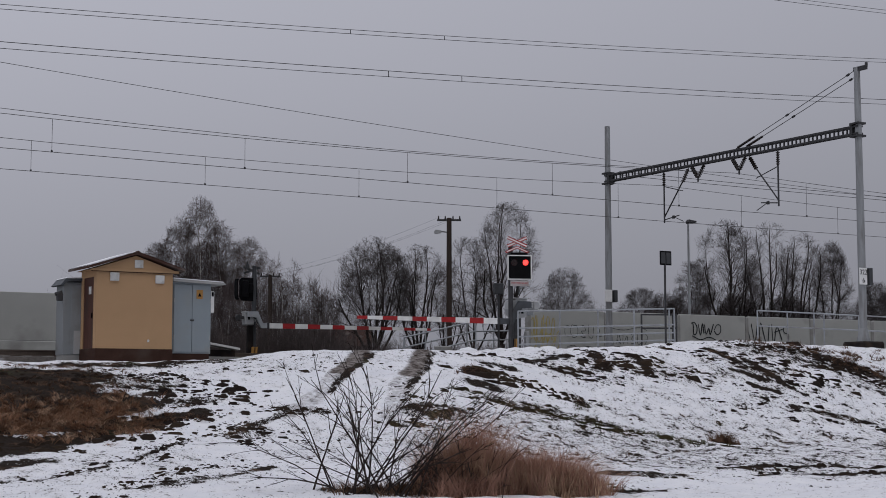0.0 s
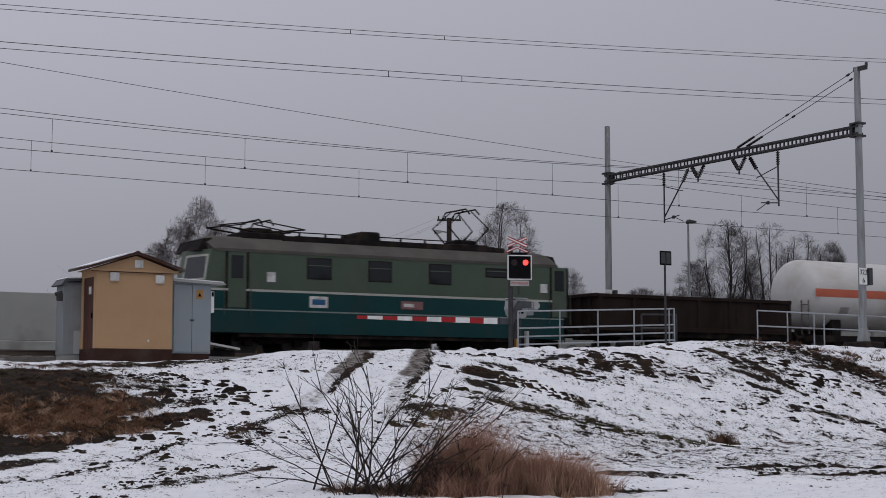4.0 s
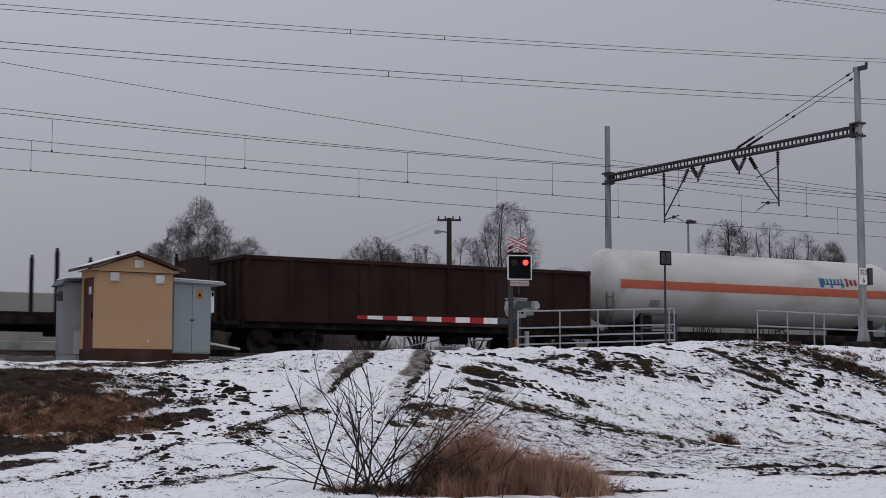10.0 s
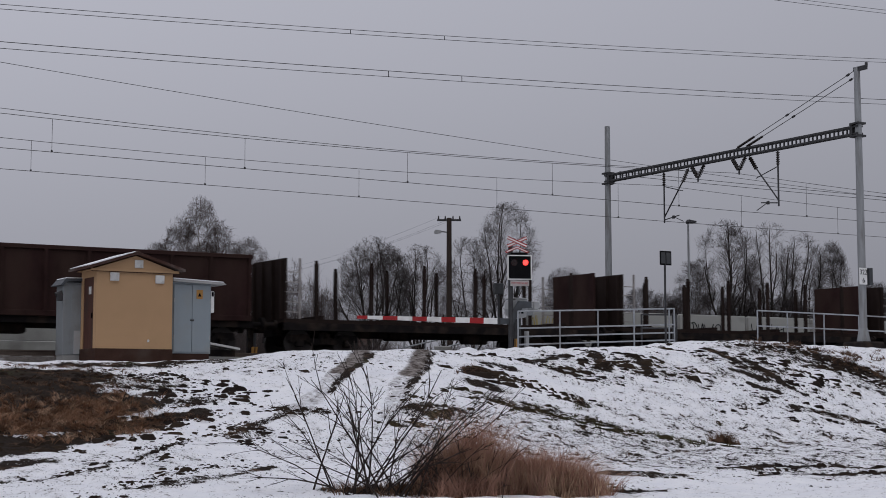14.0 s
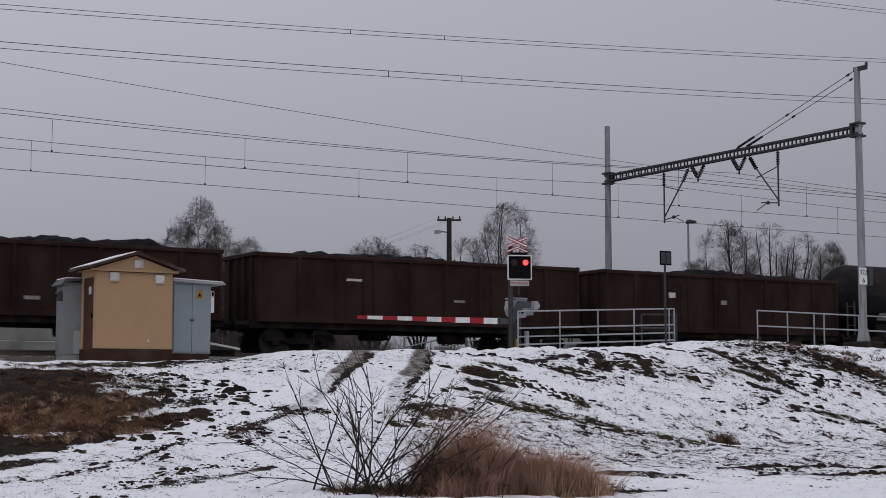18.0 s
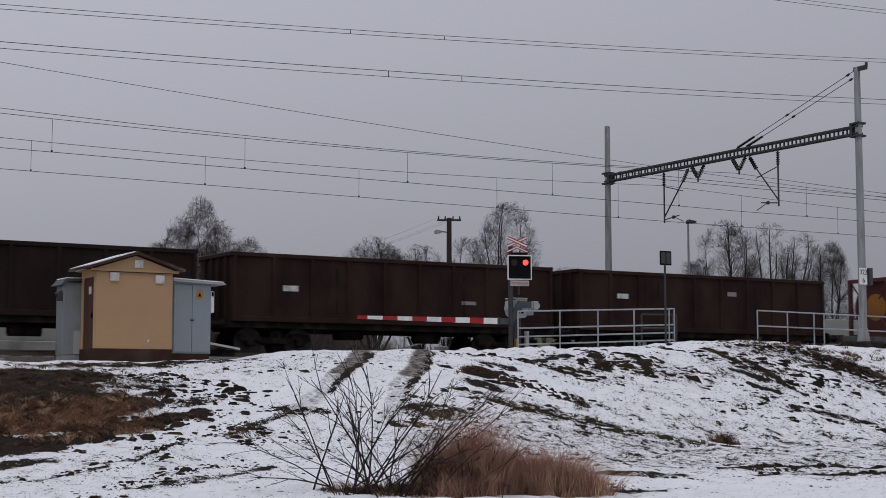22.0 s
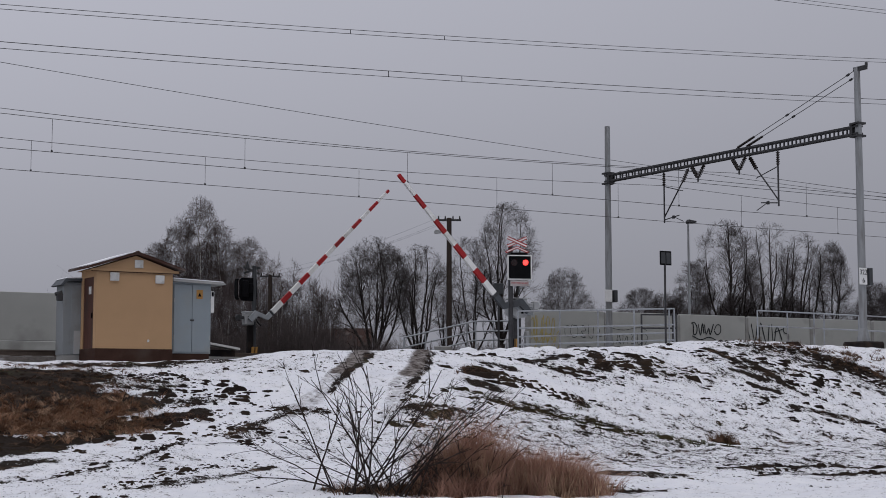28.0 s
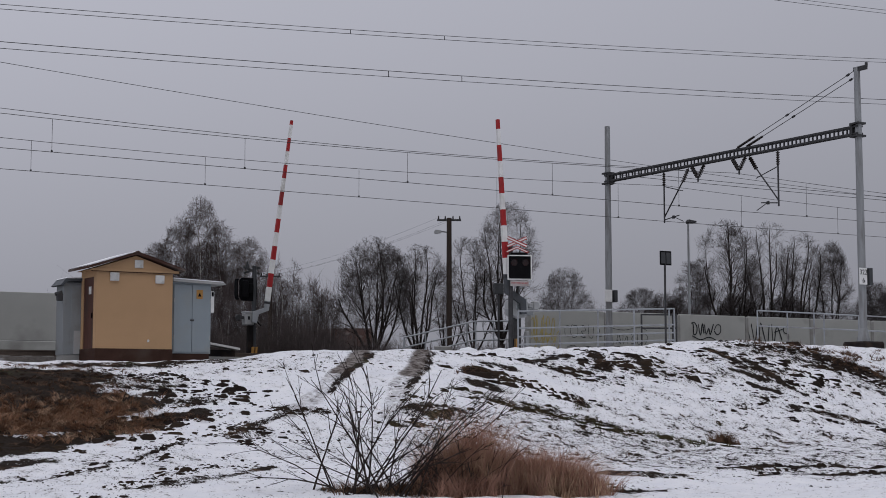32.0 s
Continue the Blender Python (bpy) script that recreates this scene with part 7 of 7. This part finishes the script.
def locomotive(L):
    w = thing("electric_locomotive", "green two-tone electric locomotive with raised rear pantograph", "locomotive")
    running_gear(w, L, 3.6)
    x0, x1, Y = 0.62, L - 0.62, 1.46
    z0, zs, zt = 0.75, 2.12, 3.42

    NOSE, RAKE = 0.38, 0.24

    def lean(z):
        return RAKE * max(0.0, (z - zs) / (zt - zs))

    def shell(za, zb, mat, name, lab):
        """A band of the car body with raked ends that come to a blunt edge in the middle."""
        ring = []
        for z in (za, zb):
            d = lean(z)
            ring.append([(x0 + d + NOSE, -Y, z), (x1 - d - NOSE, -Y, z), (x1 - d - 0.04, -0.16, z), (x1 - d - 0.04, 0.16, z), (x1 - d - NOSE, Y, z), (x0 + d + NOSE, Y, z), (x0 + d + 0.04, 0.16, z), (x0 + d + 0.04, -0.16, z)])
        n = len(ring[0])
        g = Geo().add(ring[0] + ring[1], [(i, (i + 1) % n, n + (i + 1) % n, n + i) for i in range(n)] + [tuple(range(n - 1, -1, -1)), tuple(range(n, 2 * n))])
        return part(name, g, mat, w, lab)

    def front(xx, s, sy, f, z, out):
        """A point on the angled cab front: f runs from the middle (0) to the corner (1)."""
        return (xx + s * (NOSE * f + lean(z) - out), sy * (Y * f + 0.3 * out), z)

    shell(z0, zs, "loco_teal", "lower_body", "dark teal lower body")
    shell(zs + 0.002, zt, "loco_olive", "upper_body", "olive green upper body")
    # roof: sloped shoulder and cap
    g = Geo()
    prof = [(-Y - 0.02, zt - 0.06), (-Y - 0.02, zt + 0.04), (-Y + 0.06, zt + 0.12), (-1.10, zt + 0.38), (-0.5, zt + 0.52), (0.5, zt + 0.52), (1.10, zt + 0.38), (Y - 0.06, zt + 0.12), (Y + 0.02, zt + 0.04), (Y + 0.02, zt - 0.06)]
    n = len(prof)
    vs = []
    for xx, k in ((x0 + 0.50, 0.6), (x0 + 0.9, 1.0), (x1 - 0.9, 1.0), (x1 - 0.50, 0.6)):
        vs += [(xx + (0 if k == 1 else (0.16 if xx < 5 else -0.16) * abs(y) / Y), y, zt + (z - zt) * (k if z > zt else 1)) for y, z in prof]
    fs = [(k * n + i, (k + 1) * n + i, (k + 1) * n + i + 1, k * n + i + 1) for k in range(3) for i in range(n - 1)]
    fs += [tuple(range(n)), tuple(3 * n + i for i in range(n - 1, -1, -1)), (0, n, 2 * n, 3 * n, 4 * n - 1, 3 * n - 1, 2 * n - 1, n - 1)]
    part("roof", g.add(vs, fs), "loco_roof", w, "pale grey-brown sooty roof", smooth=30)
    for zz, hh, lab in ((zs - 0.03, 0.075, "cream waist stripe"), (1.46, 0.045, "thin pale lower stripe")):
        mt = "cream" if hh > 0.05 else "rim_pale"
        part("stripe", Geo().box(x0 + NOSE + 0.02, -Y - 0.008, zz, x1 - NOSE - 0.02, -Y, zz + hh).box(x0 + NOSE + 0.02, Y, zz, x1 - NOSE - 0.02, Y + 0.008, zz + hh), mt, w, lab)
        for xx, s in ((x0, 1), (x1, -1)):
            for sy in (-1, 1):
                p, q = front(xx, s, sy, 0.1, zz, 0.012), front(xx, s, sy, 1.0, zz, 0.012)
                part("end_stripe", Geo().prism([p[:2], q[:2], (q[0] + s * 0.05, q[1] - sy * 0.02), (p[0] + s * 0.05, p[1])], "z", zz, zz + hh), mt, w, lab)
    for xc, ww, hh, zc in ((5.08, 0.92, 0.72, 2.92), (7.38, 0.92, 0.72, 2.92), (9.76, 0.92, 0.72, 2.92), (12.09, 0.92, 0.34, 3.06)):
        win = part("side_window", Geo().box(xc - ww / 2, -Y - 0.012, zc - hh / 2, xc + ww / 2, -Y + 0.02, zc + hh / 2, 0.01), "under", w, "dark framed side window")
        part("pane", Geo().box(xc - ww / 2 + 0.04, -Y - 0.018, zc - hh / 2 + 0.04, xc + ww / 2 - 0.04, -Y - 0.0125, zc + hh / 2 - 0.04), "glass", win)
        part("window_bar", Geo().box(xc - ww / 2 + 0.04, -Y - 0.024, zc + hh * 0.12, xc + ww / 2 - 0.04, -Y - 0.0185, zc + hh * 0.12 + 0.03), "loco_olive", win)
    for xc in (2.13, 14.81):
        d = part("cab_door", Geo().box(xc - 0.32, -Y - 0.010, 1.55, xc + 0.32, -Y + 0.01, 3.36, 0.01), "loco_olive", w, "green cab door with window")
        part("door_gap", Geo().box(xc - 0.41, -Y - 0.006, 1.5, xc - 0.325, -Y + 0.004, 3.36).box(xc + 0.325, -Y - 0.006, 1.5, xc + 0.41, -Y + 0.004, 3.36), "under", d)
        part("door_pane", Geo().box(xc - 0.21, -Y - 0.018, 2.5, xc + 0.21, -Y - 0.0105, 3.24), "glass", d)
        part("handrail", Geo().rod((xc - 0.46, -Y - 0.05, 1.3), (xc - 0.46, -Y - 0.05, 2.8), 0.013).rod((xc + 0.46, -Y - 0.05, 1.3), (xc + 0.46, -Y - 0.05, 2.8), 0.013), "loco_olive", d)
    for xx, s in ((x0, 1), (x1, -1)):
        for sy in (-1, 1):
            def sheet(f0, f1, za, zb, o0, o1):
                g = Geo()
                vs = [front(xx, s, sy, f, z, o) for o in (o0, o1) for f, z in ((f0, za), (f1, za), (f1 - 0.03, zb), (f0, zb))]
                return g.add(vs, [(0, 1, 2, 3), (4, 7, 6, 5), (0, 4, 5, 1), (1, 5, 6, 2), (2, 6, 7, 3), (3, 7, 4, 0)])

            scr = part("windscreen", sheet(0.14, 0.97, 2.42, 3.26, 0.015, -0.06), "cream", w, "cream-framed windscreen")
            part("screen_pane", sheet(0.20, 0.91, 2.49, 3.19, 0.024, 0.016), "glass", scr)
            h = front(xx, s, sy, 0.62, 1.80, 0.0)
            part("headlight", Geo().rod((h[0] + s * 0.08, h[1], h[2]), (h[0] - s * 0.05, h[1], h[2]), 0.06, n=14), "lamp_warm" if s > 0 else "lens_off", w, "lit headlight" if s > 0 else "tail lamp")
            part("lamp_ring", Geo().rod((h[0] + s * 0.08, h[1], h[2]), (h[0] - s * 0.03, h[1], h[2]), 0.12, n=14), "loco_teal", w)
        part("snow_plough", Geo().prism([(xx + s * 0.5, -1.3), (xx + s * 0.05, 0), (xx + s * 0.5, 1.3), (xx + s * 0.6, 0)], "z", 0.2, 0.72), "under", w)
        part("roof_visor", Geo().prism([(xx + s * 0.32, zt - 0.02), (xx + s * 0.5, zt + 0.36), (xx + s * 0.8, zt + 0.40), (xx + s * 0.8, zt - 0.02)], "y", -1.0, 1.0), "under", w)
    part("emblem_plate", Geo().box(4.72, -Y - 0.014, 1.62, 5.4, -Y, 2.0, 0.01), "mark_white", w, "white plate with a blue field")
    part("emblem_field", Geo().box(4.82, -Y - 0.02, 1.72, 5.30, -Y - 0.0145, 1.90), "logo_blue", w)
    part("number_plate", Geo().box(8.2, -Y - 0.014, 1.66, 9.06, -Y, 1.94, 0.01), "mark_pink", w, "faded red plate")
    part("plate_bar", Geo().box(8.3, -Y - 0.02, 1.74, 8.7, -Y - 0.0145, 1.86), "mark_white", w)
    for xx in (3.18, 13.98):
        part("notice", Geo().box(xx, -Y - 0.01, 2.42, xx + 0.3, -Y, 2.74), "mark_white", w, "white notice panel")
    part("roof_gear", Geo().box(4.6, -0.6, zt + 0.5, 12.6, 0.6, zt + 0.66, 0.03).box(7.0, -0.8, zt + 0.4, 7.75, 0.8, zt + 0.92, 0.05).box(4.0, -0.9, zt + 0.42, 12.8, -0.8, zt + 0.60).box(4.0, 0.8, zt + 0.42, 12.8, 0.9, zt + 0.60), "under", w, "sooty roof equipment boxes")
    for i in range(9):
        part("roof_insulator", Geo().rod((4.2 + i * 1.0, 0.35, zt + 0.62), (4.2 + i * 1.0, 0.35, zt + 0.88), 0.06, 0.04, 8), "insulator", w)
    part("roof_busbar", Geo().rod((4.2, 0.35, zt + 0.88), (12.2, 0.35, zt + 0.88), 0.02), "under", w)
    for px, raised in ((3.42, False), (11.49, True)):
        zt2 = zt + 0.72
        pg = part("pantograph", Geo().box(px - 0.8, -0.65, zt2 - 0.26, px + 0.8, 0.65, zt2 - 0.02, 0.04).box(px - 0.45, -0.4, zt2 - 0.04, px + 0.45, 0.4, zt2 + 0.16, 0.06), "under", w, "raised pantograph" if raised else "folded pantograph")
        for sx in (-0.7, 0.7):
            for sy in (-0.5, 0.5):
                part("pantograph_insulator", Geo().rod((px + sx, sy, zt2 - 0.4), (px + sx, sy, zt2 - 0.1), 0.09, 0.06, 8), "insulator", pg)
        ztop = 5.40 if raised else zt2 + 0.42
        kn = 0.85 if raised else 1.55
        zk = zt2 + (0.6 if raised else 0.16)
        for sy in (-0.55, 0.55):
            for s in (-1, 1):
                part("pantograph_arm", Geo().rod((px + s * 0.25, sy, zt2), (px + s * kn, sy, zk), 0.03).rod((px + s * kn, sy, zk), (px + s * 0.18, sy * 0.8, ztop - 0.06), 0.022), "under", pg)
        for s in (-0.2, 0.2):
            part("contact_strip", Geo().tube([(px + s, -0.95, ztop - 0.22), (px + s, -0.7, ztop - 0.02), (px + s, 0.7, ztop - 0.02), (px + s, 0.95, ztop - 0.22)], 0.03, 6), "under", pg)
    part("skirt", Geo().box(2.2, -1.42, 0.62, L - 2.2, -1.36, 0.78).box(2.2, 1.36, 0.62, L - 2.2, 1.42, 0.78).box(6.4, -1.2, 0.35, 9.6, 1.2, 0.76, 0.05), "under", w)
    return w


TRAIN = []


def couple(w, c):
    TRAIN.append((w, c, 0.0, 0.0))
    return w


BROWN = "rust-brown high-sided open freight wagon with ribbed walls"
couple(locomotive(16.0), 114.65)
couple(open_wagon(10.8, "wagon_dark", "short dark brown two-axle open wagon", 2.5, two_axle=True, bays=6, seed=1), 130.67)
TW = tuple((10.95 + 0.2 * k, 3.36 + (0.0 if k % 3 else -0.06), 0.11 if k else 0.2, 0.26 if k % 3 else 0.40, "logo_blue") for k in range(7)) + tuple((12.42 + 0.24 * k, 3.36, 0.15, 0.26 if k else 0.36, "logo_red") for k in range(3)) + ((11.0, 3.25, 1.35, 0.05, "logo_blue"), (2.2, 2.2, 0.5, 0.3, "mark_dim"))
couple(tank_wagon(16.2, "tank_white", "white gas tank wagon with an orange stripe", stripe="orange", marks=TW, xin=0.48, catwalk=False), 141.5)
couple(flat_wagon(16.4, "low dark flat wagon with drop sides, empty"), 157.85)
couple(open_wagon(14.1, "wagon_red", "dark red open wagon with pale rim and stencils", 3.42, marks=7, seed=2, white_rim=True, bays=8), 174.27)
STK = "empty stake wagon with rust-brown bulkheads and upright stakes"
couple(stake_wagon(19.3, STK + ", long", 3.95, True, 8, 1, 3.6), 188.4)
couple(stake_wagon(13.8, STK + ", chamfered bulkheads", 3.95, True, 6, 2, 3.6), 207.78)
couple(stake_wagon(13.65, STK + ", chamfered bulkheads", 3.95, True, 6, 3, 3.6), 221.61)
couple(stake_wagon(13.7, STK, 3.2, False, 6, 4), 235.3)
couple(stake_wagon(13.1, STK, 3.2, False, 6, 5, 3.2), 249.02)
couple(open_wagon(15.0, "wagon_brown", BROWN, 3.28, seed=3), 262.12)
couple(tank_wagon(16.2, "tank_white", "white gas tank wagon with an orange stripe", stripe="orange", marks=TW, xin=0.48, catwalk=False), 277.18)
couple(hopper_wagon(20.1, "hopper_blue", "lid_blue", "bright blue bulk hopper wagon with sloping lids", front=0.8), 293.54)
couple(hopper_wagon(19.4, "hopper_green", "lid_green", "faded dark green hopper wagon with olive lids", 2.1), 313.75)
couple(open_wagon(14.3, "wagon_brown", BROWN, 3.28, seed=4), 333.18)
couple(open_wagon(13.4, "wagon_brown", BROWN, 3.28, marks=2, seed=5), 347.54)
for i, (c, L) in enumerate(((360.96, 13.9), (374.86, 13.7), (388.6, 13.85), (402.45, 13.85))):
    couple(stake_wagon(L, STK, 3.25, False, 6, 10 + i, 3.2), c)
for i, (c, L) in enumerate(((416.33, 14.05), (430.41, 13.9), (444.33, 13.3), (457.67, 14.05), (471.76, 13.05))):
    couple(open_wagon(L, "wagon_brown", BROWN + " heaped with coal", 3.40, True, 2, False, 9, 20 + i), c)
couple(tank_wagon(13.05, "tank_black", "dark sooty tank wagon with white lettering bars", 1.46, 2.78, None, tuple((2.5 + 0.4 * k, 3.1, 0.26, 0.3, "mark_pink" if k == 4 else "mark_pale") for k in range(5)) + ((1.9, 1.9, 0.7, 0.1, "mark_dim"), (1.9, 2.1, 0.5, 0.1, "mark_dim")), 0.6), 484.83)
for i, (c, L) in enumerate(((497.95, 14.85), (512.83, 13.35), (526.22, 13.95), (540.19, 14.5), (554.73, 13.75), (568.48, 13.5))):
    couple(open_wagon(L, "wagon_dark" if i < 4 else "wagon_brown", BROWN, 3.36, False, 2 if i != 2 else 3, False, 9, 30 + i), c)
couple(container_wagon(18.5, 0, 0, "grey skeletal container wagon"), 582.0)
c1 = tank_container(5.78, "yellow tank container in a red-brown frame, stained top")
TRAIN.append((c1, 585.45, 0.0, 1.17))
c2 = copy_thing(c1, pose(0, 0, 0))
TRAIN.append((c2, 591.43, 0.0, 1.17))

# distance run by the train at full seconds
RUN = [(0, 0.0), (2, 48.33), (4, 96.74), (6, 145.21), (8, 193.75), (10, 242.36), (12, 291.03), (14, 339.77), (16, 388.59), (18, 437.48), (20, 486.43), (22, 535.43), (24, 584.49), (26, 633.60), (28, 682.75), (30, 731.95), (32, 781.16)]


def motions():
    for ob, c, y, z in TRAIN:
        walk(ob, [(t, pose(c - d, y, z)) for t, d in RUN])
    lift1 = [(0, 0), (25.3, 0), (25.8, 5), (26.5, 19), (27.0, 28.5), (27.5, 37.5), (28.0, 45.5), (28.5, 52.6), (29.0, 59.6), (29.5, 66.6), (30.0, 73.6), (30.5, 80.4), (30.9, 85.0), (31.2, 86.2), (32, 86.3)]
    lift2 = [(0, 0), (25.3, 0), (25.8, 6), (26.5, 21), (27.0, 31.5), (27.5, 39.0), (28.0, 44.8), (28.5, 51.0), (29.0, 58.0), (29.5, 64.2), (30.0, 70.6), (30.5, 76.6), (30.9, 80.8), (31.2, 82.3), (32, 82.3)]
    walk(boom1, [(t, pose(0, -0.16, 1.43, 0, a, 0)) for t, a in lift1])
    walk(boom2, [(t, pose(0, -0.16, 1.55, 0, -a, 0)) for t, a in lift2])
    # flashing: the added discs sink behind the lamps and come back over them
    for (sh, lx), phase in zip(BLINK_DISCS, (0.5, 0.0)):
        shut, clear = pose(lx, 0, 2.585), pose(lx, 0.03, 2.585)
        rows = []
        for k in range(-1, 32):
            on, off = k + phase - 0.02, k + phase + 0.44
            for t, m in ((on - 0.04, shut), (on, clear), (off, clear), (off + 0.04, shut)):
                if 0 < t < 31.2:
                    rows.append((t, m))
        rows = [(0, clear if phase == 0 else shut)] + rows
        rows = [q for q in rows if q[0] < 31.1] + ([(31.12, clear)] if phase == 0 else []) + [(31.2, shut), (32, shut)]
        walk(sh, rows)


motions()
